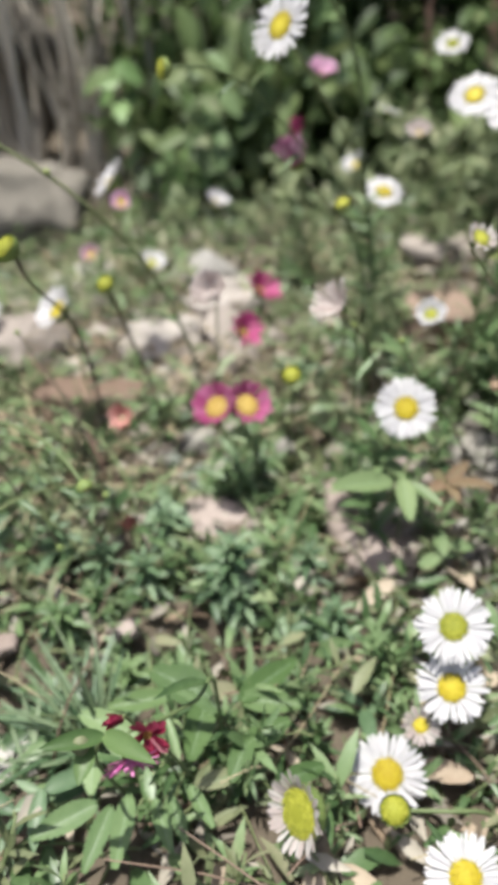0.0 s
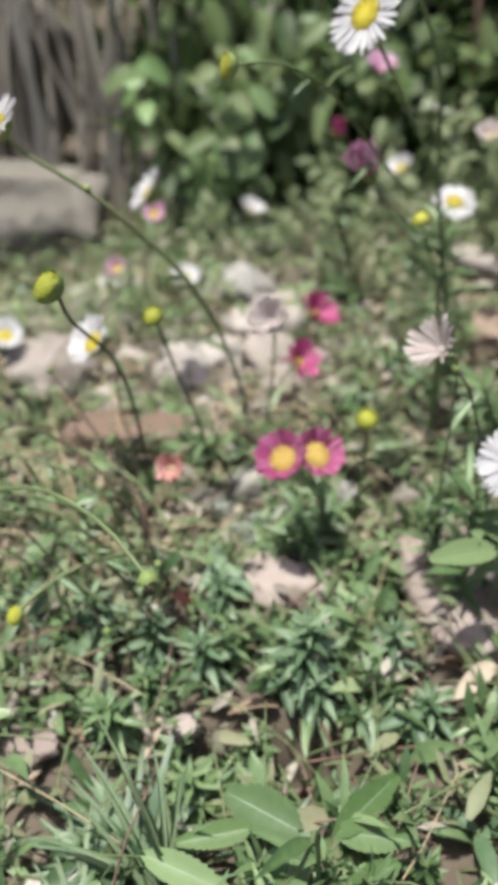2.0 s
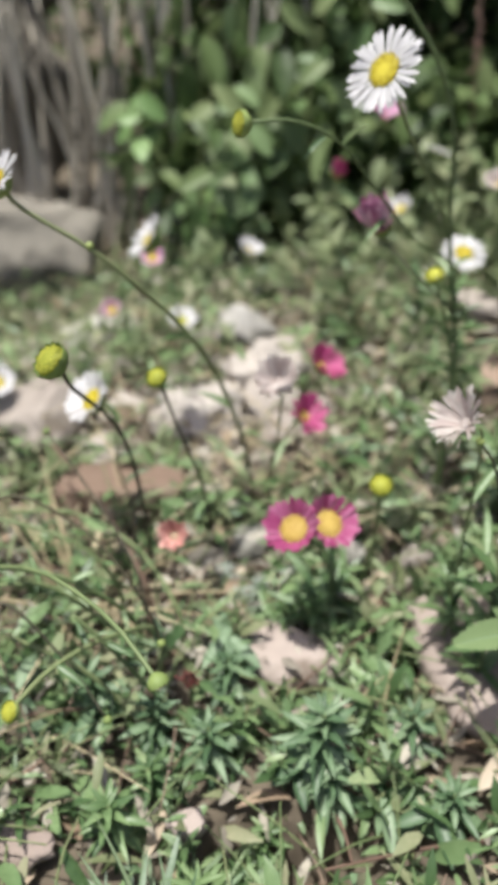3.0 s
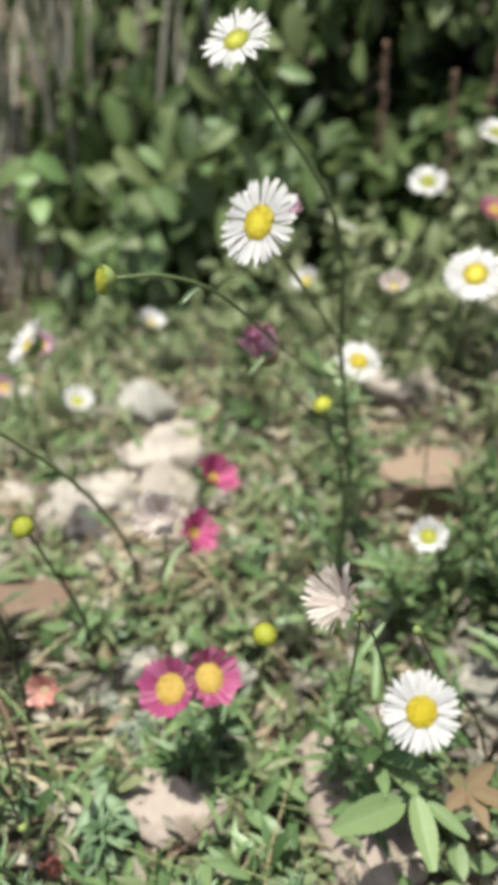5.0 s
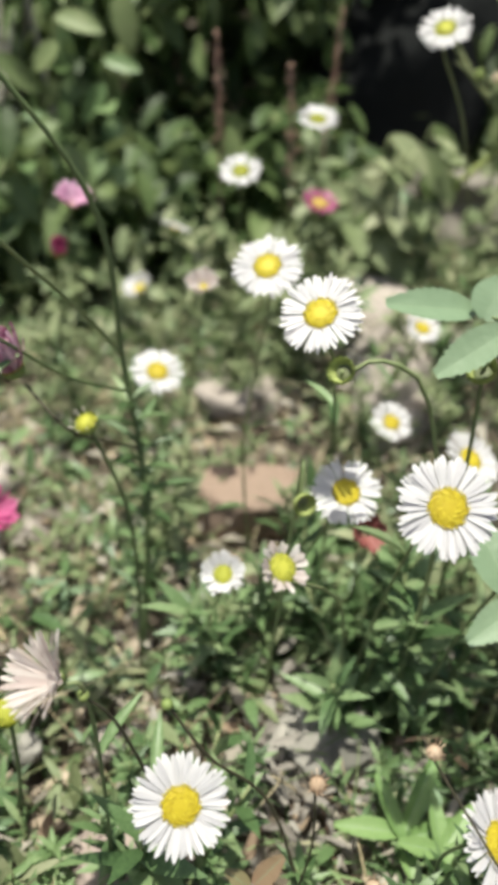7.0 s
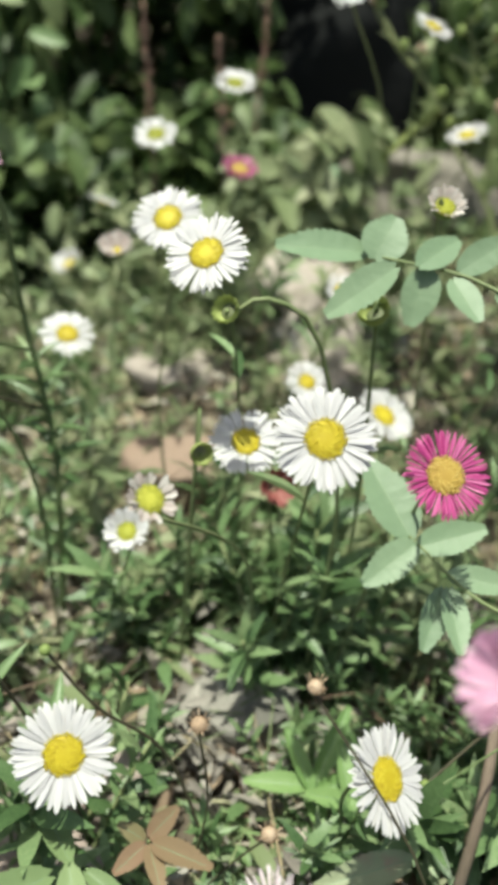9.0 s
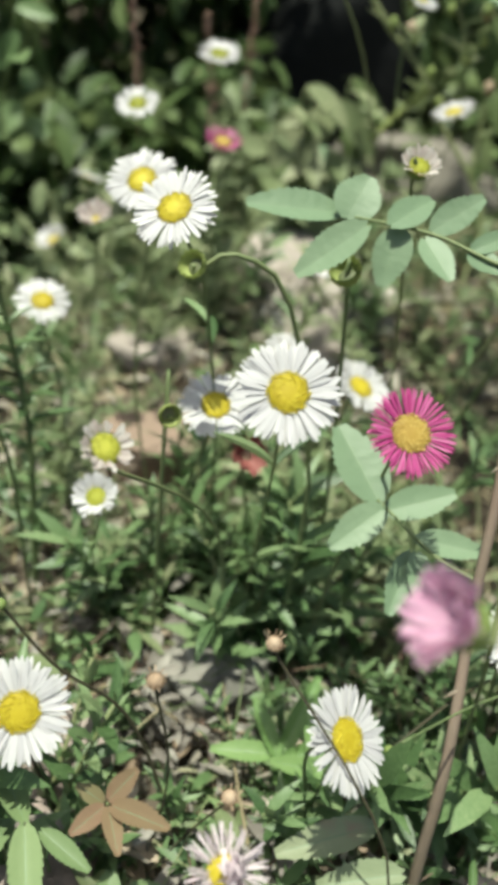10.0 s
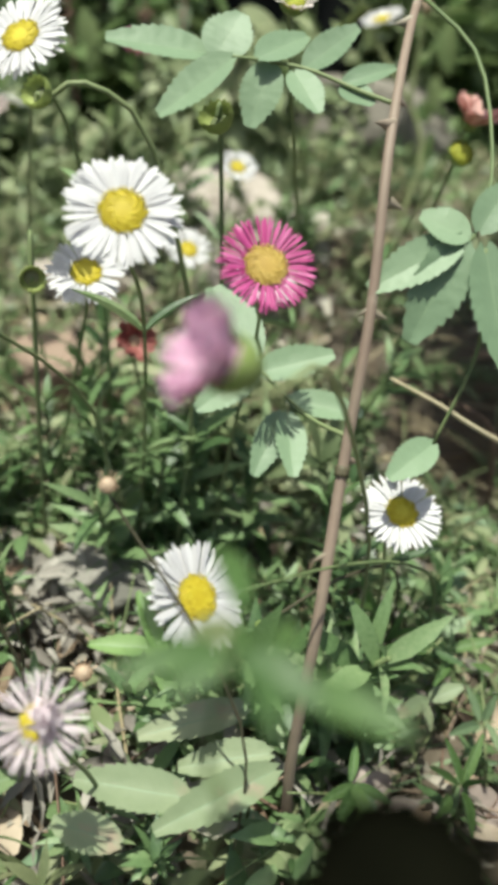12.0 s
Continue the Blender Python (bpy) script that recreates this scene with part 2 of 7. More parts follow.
def spline(points, n):
    """Catmull-Rom through the points, n samples."""
    p = [np.array(q, float) for q in points]
    p = [2 * p[0] - p[1]] + p + [2 * p[-1] - p[-2]]
    out = []
    for k in np.linspace(0, len(p) - 3 - 1e-9, n):
        i, t = int(k), k - int(k)
        a, b, c, d = p[i : i + 4]
        out.append(0.5 * (2 * b + (c - a) * t + (2 * a - 5 * b + 4 * c - d) * t**2 + (3 * b - a - 3 * c + d) * t**3))
    return np.array(out)


def tube(points, r0, r1, sides=6, n=14, wobble=0.0):
    p = spline(points, n)
    tang = np.gradient(p, axis=0)
    verts, faces = [], []
    side = np.array([1.0, 0.13, 0.07])
    for k in range(n):
        t = tang[k] / (np.linalg.norm(tang[k]) + 1e-12)
        side = side - t * (side @ t)
        side /= np.linalg.norm(side) + 1e-12
        up = np.cross(t, side)
        r = r0 + (r1 - r0) * k / (n - 1)
        r *= 1 + wobble * math.sin(7.3 * k + 40 * r0)
        for s in range(sides):
            a = 2 * math.pi * s / sides
            verts.append(p[k] + r * (math.cos(a) * side + math.sin(a) * up))
    for k in range(n - 1):
        for s in range(sides):
            faces.append((k * sides + s, k * sides + (s + 1) % sides, (k + 1) * sides + (s + 1) % sides, (k + 1) * sides + s))
    faces.append(tuple(range(sides))[::-1])
    faces.append(tuple((n - 1) * sides + s for s in range(sides)))
    return np.array(verts), faces


def join(parts):
    verts, faces, n = [], [], 0
    for v, f in parts:
        verts.append(np.asarray(v, float))
        faces += [tuple(i + n for i in q) for q in f]
        n += len(v)
    return np.concatenate(verts), faces


def blade(width=0.3, kind="lance", rows=5, fold=0.12, droop=0.12, teeth=0.0):
    """A unit leaf: from the origin along +y to 1, its upper side towards +z."""
    verts, faces = [], []
    for k in range(rows + 1):
        t = k / rows
        if kind == "lance":
            w = math.sin(math.pi * min(1, 0.06 + 0.94 * t) ** 0.85) ** 0.8
        elif kind == "ovate":
            w = 1.72 * (t + 0.015) ** 0.62 * max(0, 1 - t) ** 0.72
        elif kind == "petal":
            w = (0.40 + 0.60 * min(1, t * 1.45)) * (1 if k < rows - 1 else 0.86 if k < rows else 0.46)
        elif kind == "grass":
            w = (1 - t) ** 0.6
        w = max(w, 0.04)
        if teeth and 0 < k < rows:
            w *= 1 + teeth * (1 if k % 2 else -1)
        x, z = 0.5 * width * w, -droop * t * t
        y = t - (0.05 if kind == "petal" and k == rows else 0)
        back = teeth * 0.035 if teeth and k % 2 else 0
        verts += [(-x, y + back, z + fold * x), (0, t, z), (x, y + back, z + fold * x)]
    for k in range(rows):
        a, b = 3 * k, 3 * k + 3
        faces += [(a, a + 1, b + 1, b), (a + 1, a + 2, b + 2, b + 1)]
    return np.array(verts), faces


def axes_for(way, up):
    y = np.array(way, float)
    y /= np.linalg.norm(y)
    z = np.array(up, float) - y * (np.array(up, float) @ y)
    z /= np.linalg.norm(z) + 1e-12
    return np.stack([np.cross(y, z), y, z], 1)


def lay(shape, base, tip, up=(0, -0.45, 0.9), width=None):
    """A unit leaf laid from base to tip; width in metres if the shape is one unit wide."""
    v, f = shape
    base, tip = np.array(base, float), np.array(tip, float)
    size = np.linalg.norm(tip - base)
    s = np.array([width if width else size, size, size])
    return base + (v * s) @ axes_for(tip - base, up).T, f


def strew(shape, places, yaw, pitch, roll, size, wide=1.0):
    """Many copies of a unit shape in one mesh; arrays of places (n x 3), degrees and sizes."""
    v, f = shape
    n = len(places)
    cy, sy, cp, sp, cr, sr = [fn(np.radians(a)) for a in (yaw, pitch, roll) for fn in (np.cos, np.sin)]
    o, i = np.zeros(n), np.ones(n)
    mat3 = lambda rows: np.array(rows).transpose(2, 0, 1)
    turn = mat3([[cy, -sy, o], [sy, cy, o], [o, o, i]]) @ mat3([[i, o, o], [o, cp, -sp], [o, sp, cp]]) @ mat3([[cr, o, sr], [o, i, o], [-sr, o, cr]])
    scaled = v[None] * np.asarray(size).reshape(-1, 1, 1)
    scaled[:, :, 0] *= np.asarray(wide).reshape(-1, 1)
    verts = (np.einsum("nij,nkj->nki", turn, scaled) + np.asarray(places)[:, None]).reshape(-1, 3)
    faces = [tuple(j + k * len(v) for j in q) for k in range(n) for q in f]
    return verts, faces


def ball(sub=2):
    bm = bmesh.new()
    bmesh.ops.create_icosphere(bm, subdivisions=sub, radius=1)
    v = np.array([q.co[:] for q in bm.verts])
    f = [tuple(q.index for q in face.verts) for face in bm.faces]
    bm.free()
    return v, f


BALL1, BALL3, BALL4 = ball(1), ball(3), ball(4)


def rock(size, seed, rough=0.22, flat=0.0, shape=BALL4, blocky=0.0):
    """A broken stone with facets, edges and pits."""
    v, f = shape
    r = np.random.default_rng(seed)
    v = v.copy()
    for _ in range(9 if blocky == 0 else 5):
        nrm = r.normal(size=3)
        nrm /= np.linalg.norm(nrm)
        cut = r.uniform(0.55, 0.85)
        over = np.maximum(v @ nrm - cut, 0)
        v -= over[:, None] * nrm * 0.92
    if blocky:
        v = np.sign(v) * np.abs(v) ** (1 - blocky)
    off = r.uniform(0, 50, 3)
    bumps = np.array([noise.fractal(Vector(q * 1.7 + off), 1.0, 2.0, 4) + 0.35 * noise.noise(Vector(q * 9 + off)) for q in v])
    v *= (1 + rough * 0.5 * bumps)[:, None]
    if flat:
        v[:, 2] = np.minimum(v[:, 2], flat + 0.04 * bumps)
    return v * np.array(size), f


def turned(shape, place, rx=0, ry=0, rz=0):
    m = np.array(pose(*place, rx, ry, rz))
    return shape[0] @ m[:3, :3].T + m[:3, 3], shape[1]

# ---- ground ----


def make_ground():
    xs = np.concatenate([[-40, -8, -3, -1.5], np.linspace(-0.8, -0.3, 12), np.linspace(-0.29, 0.45, 186), np.linspace(0.46, 1.0, 12), [1.6, 3, 8, 40]])
    ys = np.concatenate([[-40, -8, -2, -0.8, -0.3, -0.1], np.linspace(-0.02, 0.66, 171), np.linspace(0.67, 1.3, 26), [1.8, 3, 8, 40]])
    gx, gy = np.meshgrid(xs, ys)
    z = lie(gx, gy)
    near = np.exp(-((gx / 0.8) ** 4) - ((gy / 1.0) ** 4))
    fine = np.array([noise.noise(Vector((60 * a, 60 * b, 0))) + 0.5 * noise.noise(Vector((160 * a, 160 * b, 3))) for a, b in zip(gx.ravel(), gy.ravel())]).reshape(gx.shape)
    z = z + 0.0022 * fine * near
    nx = len(xs)
    faces = [(j * nx + i, j * nx + i + 1, (j + 1) * nx + i + 1, (j + 1) * nx + i) for j in range(len(ys) - 1) for i in range(nx - 1)]
    g = build("ground", np.stack([gx, gy, z], -1).reshape(-1, 3), faces, SOIL)
    tagged(g, "dry brown crumbly soil under low plants", "ground", kind="structure")


make_ground()


def stone(name, place, size, seed, mat, label, category, turn=(0, 0, 0), flat=0.0, rough=0.2, blocky=0.0):
    v, f = turned(rock(size, seed, rough * 1.7, flat, blocky=blocky), (0, 0, 0), *turn)
    ob = build(name, v, f, mat)
    ob.location = place
    return tagged(ob, label, category)


stone("brick_fragment", (0.046, 0.212, 0.000), (0.017, 0.030, 0.008), 3, MAT_PINKSTONE, "broken flat piece of pinkish terracotta lying on the soil", "brick", (0, 0, 12), 0.8, 0.12, 0.35)
stone("brick_fragment", (0.100, 0.358, 0.008), (0.022, 0.016, 0.017), 5, MAT_BRICK, "broken orange terracotta brick half sunk among plants", "brick", (6, 0, 4), 0.8, 0.22, 0.4)
stone("brick_fragment", (-0.072, 0.290, 0.005), (0.026, 0.012, 0.010), 6, MAT_BRICK, "chipped reddish brick piece on the soil", "brick", (0, 0, -5), 0.8, 0.1, 0.5)
stone("flat_stone", (-0.010, 0.214, 0.000), (0.019, 0.012, 0.007), 8, MAT_PINKSTONE, "pale pinkish flat stone under the magenta daisies", "stone", (8, 0, -15), 0.8, 0.14)
stone("pale_stone", (-0.040, 0.354, 0.001), (0.021, 0.022, 0.015), 11, MAT_STONE, "pale buff rough stone sunk in the soil", "stone", (10, 0, 20), 0.0, 0.4, 0.1)
stone("pale_stone", (-0.014, 0.386, 0.002), (0.024, 0.022, 0.018), 12, MAT_STONE, "pale buff lumpy stone beside another stone", "stone", (-5, 8, 50), 0.0, 0.4, 0.1)
stone("pale_stone", (-0.022, 0.436, 0.002), (0.019, 0.026, 0.021), 13, MAT_ASHSTONE, "pale ash-grey rounded stone on the soil", "stone", (0, 0, 10))
stone("pale_stone", (-0.012, 0.360, 0.001), (0.019, 0.016, 0.014), 41, MAT_STONE, "pale buff broken stone before two larger ones", "stone", (4, -6, 75), 0.0, 0.22)
stone("pale_stone", (0.199, 0.472, 0.036), (0.040, 0.036, 0.027), 14, MAT_STONE, "pale beige broken rock between weeds", "stone", (4, 0, 30), 0.0, 0.4, 0.35)
stone("flat_stone", (0.0985, 0.2455, 0.007), (0.0165, 0.0120, 0.010), 15, MAT_SLATE, "flat grey stone lying among low plants", "stone", (6, -4, 8), 0.32, 0.2, 0.3)
stone("flat_stone", (0.0363, 0.2576, 0.000), (0.006, 0.006, 0.006), 31, MAT_STONE, "small beige flat stone among low leaves", "stone", (8, 0, 20))
stone("flat_stone", (0.0150, 0.2610, -0.001), (0.006, 0.005, 0.004), 32, MAT_SLATE, "small ash-grey flat stone among low leaves", "stone", (8, 0, -20), 0.6)
stone("flat_stone", (-0.0220, 0.2670, -0.001), (0.010, 0.007, 0.005), 33, MAT_SLATE, "small ash-grey flat stone beside another one", "stone", (10, 0, 30), 0.6)
stone("pale_stone", (0.1120, 0.4280, 0.022), (0.024, 0.014, 0.013), 34, MAT_STONE, "low beige stone half buried behind a brick", "stone", (6, 0, -8), 0.4, 0.2)
stone("pale_stone", tuple(on_ground(0.178, 0.402) + Vector((0, 0, 0.006))), (0.029, 0.022, 0.022), 35, MAT_STONE, "pale beige lumpy stone among grass", "stone", (5, 4, 40), 0.0, 0.42, 0.3)
stone("pale_stone", tuple(on_ground(0.205, 0.425) + Vector((0, 0, 0.004))), (0.018, 0.016, 0.014), 36, MAT_STONE, "pale beige stone beside a lumpy one", "stone", (-6, 4, 10), 0.0, 0.42, 0.3)
stone("pale_stone", tuple(on_ground(0.171, 0.432) + Vector((0, 0, 0.003))), (0.015, 0.014, 0.010), 37, MAT_ASHSTONE, "small pale grey stone by the beige ones", "stone", (6, -4, 70), 0.0, 0.22)
stone("flat_stone", (-0.036, 0.262, -0.003), (0.013, 0.009, 0.006), 16, MAT_GREYSTONE, "small weathered grey stone by a stem", "stone", (0, 0, 40))
stone("pale_stone", (-0.11, 0.345, 0.004), (0.025, 0.022, 0.014), 17, MAT_STONE, "pale pink stone beside a brick piece", "stone", (0, 0, -20))
stone("pale_stone", (-0.095, 0.405, -0.014), (0.022, 0.02, 0.014), 18, MAT_GREYSTONE, "small grey stone below the rock", "stone", (0, 0, -20))
for k, (x, y, w) in enumerate(((-0.0671, 0.1192, 0.0042), (-0.0615, 0.1232, 0.0035), (-0.0650, 0.1145, 0.0034), (-0.0690, 0.1060, 0.0045), (-0.0585, 0.1165, 0.0028))):
    stone("small_stone", on_ground(x, y) + Vector((0, 0, 0.003)), (1.2 * w, w, 0.8 * w), 90 + k, MAT_ASHSTONE, "small pale grey pebble under grass blades", "stone", (9, 7, 50 * k), 0.0, 0.2, 0.15)
stone("flat_stone", (-0.0378, 0.1590, 0.003), (0.006, 0.004, 0.004), 38, MAT_PINKSTONE, "small pinkish flat stone among narrow leaves", "stone", (8, 0, 15), 0.6)
stone("flat_stone", (-0.0790, 0.1550, 0.002), (0.012, 0.006, 0.005), 39, MAT_PINKSTONE, "pinkish flat stone at the edge of the leaves", "stone", (8, 0, -10), 0.6)
stone("wall_stone", (-0.192, 0.588, -0.016), (0.064, 0.044, 0.037), 21, MAT_GREYSTONE, "large squarish grey-brown rock at the foot of the hedge", "rock", (-40, 3, 6), 0.0, 0.3, 0.6)
stone("pale_stone", (-0.160, 0.452, -0.030), (0.034, 0.026, 0.016), 42, MAT_STONE, "flat pale pinkish stone below the grey rock", "stone", (8, 0, 12), 0.7, 0.14, 0.25)
stone("pale_stone", (-0.108, 0.478, -0.026), (0.026, 0.022, 0.015), 43, MAT_ASHSTONE, "flat ash-grey stone below the grey rock", "stone", (6, 4, -20), 0.7, 0.16, 0.2)
stone("pale_stone", (-0.118, 0.325, -0.006), (0.016, 0.010, 0.010), 44, MAT_STONE, "small buff stone lying at the end of a brick piece", "stone", (6, 4, 10), 0.0, 0.2)
stone("wall_stone", (-0.150, 0.485, -0.040), (0.048, 0.03, 0.014), 22, MAT_GREYSTONE, "low grey rock half sunk before a larger one", "rock", (0, 0, -8), 0.8, 0.12, 0.4)
stone("wall_stone", (-0.27, 0.71, 0.085), (0.12, 0.06, 0.085), 23, MAT_GREYSTONE, "rough grey rock behind dry stems", "rock", (28, 8, 10), 0.0, 0.15, 0.4)
stone("wall_stone", (-0.24, 0.76, 0.21), (0.11, 0.06, 0.08), 24, MAT_GREYSTONE, "rough grey rock resting on another rock", "rock", (28, -6, -12), 0.0, 0.15, 0.4)
stone("wall_stone", (-0.36, 0.52, -0.01), (0.10, 0.07, 0.05), 25, MAT_GREYSTONE, "rough grey rock at the edge of the bed", "rock", (0, 0, -30), 0.0, 0.15, 0.4)
# The boulder's near-black colour takes in the deep shade under the hedge.
stone("boulder", (0.275, 0.70, 0.110), (0.085, 0.07, 0.135), 27, MAT_SHADESTONE, "blackish boulder under the hedge, deep shade put into its colour", "rock", (0, 5, 0), 0.0, 0.12)
stone("wall_stone", (0.318, 0.600, 0.064), (0.064, 0.05, 0.042), 28, MAT_GREYSTONE, "weathered grey rock beside a dark boulder", "rock", (0, 8, 24), 0.0, 0.3, 0.3)

for k, (x, y, w, d) in enumerate(((-0.052, 0.385, 0.012, 0.010), (-0.006, 0.338, 0.011, 0.010), (-0.058, 0.350, 0.011, 0.010), (0.006, 0.395, 0.012, 0.011), (-0.030, 0.402, 0.014, 0.010), (-0.080, 0.368, 0.014, 0.011), (-0.082, 0.322, 0.014, 0.010),
                                  (-0.125, 0.385, 0.016, 0.012), (-0.118, 0.430, 0.014, 0.012), (-0.140, 0.440, 0.016, 0.012), (-0.060, 0.305, 0.011, 0.009), (0.012, 0.365, 0.009, 0.008), (-0.045, 0.440, 0.010, 0.009), (-0.095, 0.470, 0.016, 0.012))):
    stone("small_stone", on_ground(x, y) + Vector((0, 0, 0.001)), (w, d, 0.55 * w), 60 + k, MAT_STONE if k % 4 else MAT_GREYSTONE, "small pale buff stone half sunk among other stones", "stone", (9 * math.sin(k), 7 * math.cos(3 * k), 50 * k), 0.0, 0.2, 0.15)
stone("flat_stone", (0.06, 0.231, 0.007), (0.0115, 0.0095, 0.006), 71, MAT_PINKSTONE, "flat pinkish stone between a reddish shoot and stems", "stone", (6, 0, 20), 0.6, 0.2, 0.4)
stone("flat_stone", (0.164, 0.194, 0.003), (0.0062, 0.0042, 0.0028), 72, MAT_PINKSTONE, "small flat pinkish-brown stone among low shoots", "stone", (8, 4, 10), 0.6, 0.2, 0.4)
stone("flat_stone", (0.153, 0.165, 0.003), (0.0066, 0.0052, 0.0028), 73, MAT_PINKSTONE, "small flat pinkish-brown stone among low shoots", "stone", (8, -8, -30), 0.6, 0.2, 0.4)
stone("flat_stone", (0.146, 0.175, 0.003), (0.005, 0.004, 0.0028), 74, MAT_PINKSTONE, "small flat pinkish-brown stone among low shoots", "stone", (8, 6, 40), 0.6, 0.2, 0.4)
stone("flat_stone", (0.168, 0.165, 0.003), (0.006, 0.0046, 0.0028), 75, MAT_PINKSTONE, "small flat pinkish-brown stone among low shoots", "stone", (8, 0, 70), 0.6, 0.2, 0.4)

# ---- flowers ----
PETALS = [blade(w, "petal", 6, 0.14, d, 0.0) for w, d in ((0.17, 0.04), (0.185, 0.1), (0.155, -0.05), (0.175, 0.16))]
PETALS += [blade(0.17, "petal", 6, 0.9, d, 0.0) for d in (-0.35, -0.6, 0.35, 0.2)]
PETAL_MESH = {}


def petal_mesh(kind, mat):
    if (kind, mat.name) not in PETAL_MESH:
        v, f = PETALS[kind]
        me = bpy.data.meshes.new("petal")
        me.from_pydata([tuple(q) for q in v], [], f)
        me.materials.append(mat)
        me.shade_smooth()
        PETAL_MESH[kind, mat.name] = me
    return PETAL_MESH[kind, mat.name]


def head_frame(head, face, spin):
    m = axes_for((0.2, 1, 0.13) if abs(face[1]) < 0.95 else (1, 0.1, 0.2), face)
    z = np.array(face, float)
    z /= np.linalg.norm(z)
    y = np.array((0.0, 0.0, 1.0)) - z * z[2]
    if np.linalg.norm(y) < 0.15:
        y = np.array((0.0, 1.0, 0.0)) - z * z[1]
    y /= np.linalg.norm(y)
    m = np.stack([np.cross(y, z), y, z], 1)
    return Matrix.Translation(head) @ Matrix([[*m[0], 0], [*m[1], 0], [*m[2], 0], [0, 0, 0, 1]]) @ pose(0, 0, 0, 0, 0, spin)


def moved(m, v):
    a = np.array(m)
    return np.asarray(v) @ a[:3, :3].T + a[:3, 3]


def disc_shape(radius, dome, florets):
    """A domed cushion of tiny florets set in spirals."""
    parts = []
    ring = []
    for k in range(5):
        a = k / 4
        for s in range(24):
            t = 2 * math.pi * s / 24
            ring.append((radius * a * math.cos(t), radius * a * math.sin(t), dome * (1 - a * a) - (0.25 * radius if k == 4 else 0)))
    faces = [(k * 24 + s, (k + 1) * 24 + s, (k + 1) * 24 + (s + 1) % 24, k * 24 + (s + 1) % 24) for k in range(4) for s in range(24)]
    parts.append((np.array(ring), faces))
    v1, f1 = BALL1
    for k in range(florets):
        a = 0.92 * math.sqrt((k + 0.5) / florets)
        t = 2.39996 * k + 0.05 * math.sin(12.9 * k)
        s = radius * 1.0 / math.sqrt(florets) * (0.78 + 0.22 * math.sin(5.1 * k))
        tall = 0.8 if a > 0.45 else 0.6
        c = np.array((radius * a * math.cos(t), radius * a * math.sin(t), dome * (1 - a * a) - 0.5 * dome * math.exp(-((a / 0.3) ** 2))))
        parts.append((v1 * np.array((s, s, s * tall)) + c, f1))
    return join(parts)


def calyx_shape(radius, depth, scales=18, opened=0.0):
    """A cup of narrow green scales under the head."""
    rows, sides = 6, 2 * scales
    verts, faces = [], []
    for k in range(rows):
        t = k / (rows - 1)
        r = radius * (0.22 + 0.78 * math.sin(0.5 * math.pi * min(1, t * 1.15)) ** 0.8) * (1 + opened * t)
        for s in range(sides):
            a = 2 * math.pi * s / sides
            rr = r * (1 + (0.05 if s % 2 else -0.03))
            verts.append((rr * math.cos(a), rr * math.sin(a), -depth * (1 - t) + (0.12 * depth if s % 2 and k == rows - 1 else 0)))
    for k in range(rows - 1):
        for s in range(sides):
            faces.append((k * sides + s, k * sides + (s + 1) % sides, (k + 1) * sides + (s + 1) % sides, (k + 1) * sides + s))
    faces.append(tuple(range(sides))[::-1])
    return np.array(verts), faces


def flower_head(parent, head, face, size, petals=MAT_WHITE, disc=MAT_YELLOW, count=46, lift=6, near=False, thick=2.0, wide=1.04, seed=0, shut=False, ratio=0.45, gap=0.0, label="", ragged=2.5, plump=1.0):
    """A composite flower: florets' disc, calyx under it and rays of petals round it."""
    r = np.random.default_rng(seed + 100)
    radius = size / 2
    rd = radius * ratio
    m = head_frame(head, face, r.uniform(0, 360))
    v, f = disc_shape(rd, rd * 0.11, 300 if ratio > 0.6 else 280 if near else 80)
    d = build("flower_head", moved(m, v), f, disc, parent, label)
    v, f = calyx_shape(rd * 1.02 * plump, rd * plump ** 2)
    v[:, 2] -= 0.12 * rd
    build("calyx", moved(m, v), f, MAT_CALYX, d)
    rays = []
    count = int(count * (thick if lift < 30 else 1.35))
    for k in range(count):
        if r.random() < gap:
            continue
        a = 360 * k / count + r.normal(0, 2.6)
        up = lift + r.normal(0, ragged if not shut else 9) + (1.5 if k % 2 else -1.5)
        long = (radius - rd * 0.8) * (r.uniform(0.90, 1.09) if r.random() < 0.75 else r.uniform(0.66, 0.92)) / max(0.45, math.cos(radians(lift))) ** 0.6
        kind = int(r.integers(4, 6)) if lift >= 58 else int(r.integers(0, 4)) + (4 if shut else 0)
        p = m @ pose(0, 0, 0, 0, 0, a) @ pose(0, rd * 0.8, (0.0003 if k % 2 else 0) - 0.1 * rd, up, r.normal(0, 4 + ragged if not shut else 22), r.normal(0, 2.5))
        p = p @ Matrix.Diagonal((long * r.uniform(0.85, 1.15) * wide * (1.65 if lift > 30 else 1), long, long, 1))
        if near:
            o = new("petal", petal_mesh(kind, petals))
            o.matrix_basis = p
            o.parent = d
            hang(o, d)
        else:
            rays.append((moved(p, PETALS[kind][0]), PETALS[kind][1]))
    if rays:
        build("petals", *join(rays), petals, d)
    return d


def stalk(parent, points, r0=0.0006, r1=0.0004, mat=None, n=16, name="stem"):
    return build(name, *tube(points, r0, r1, 6, n), mat or MAT_STEM, parent)


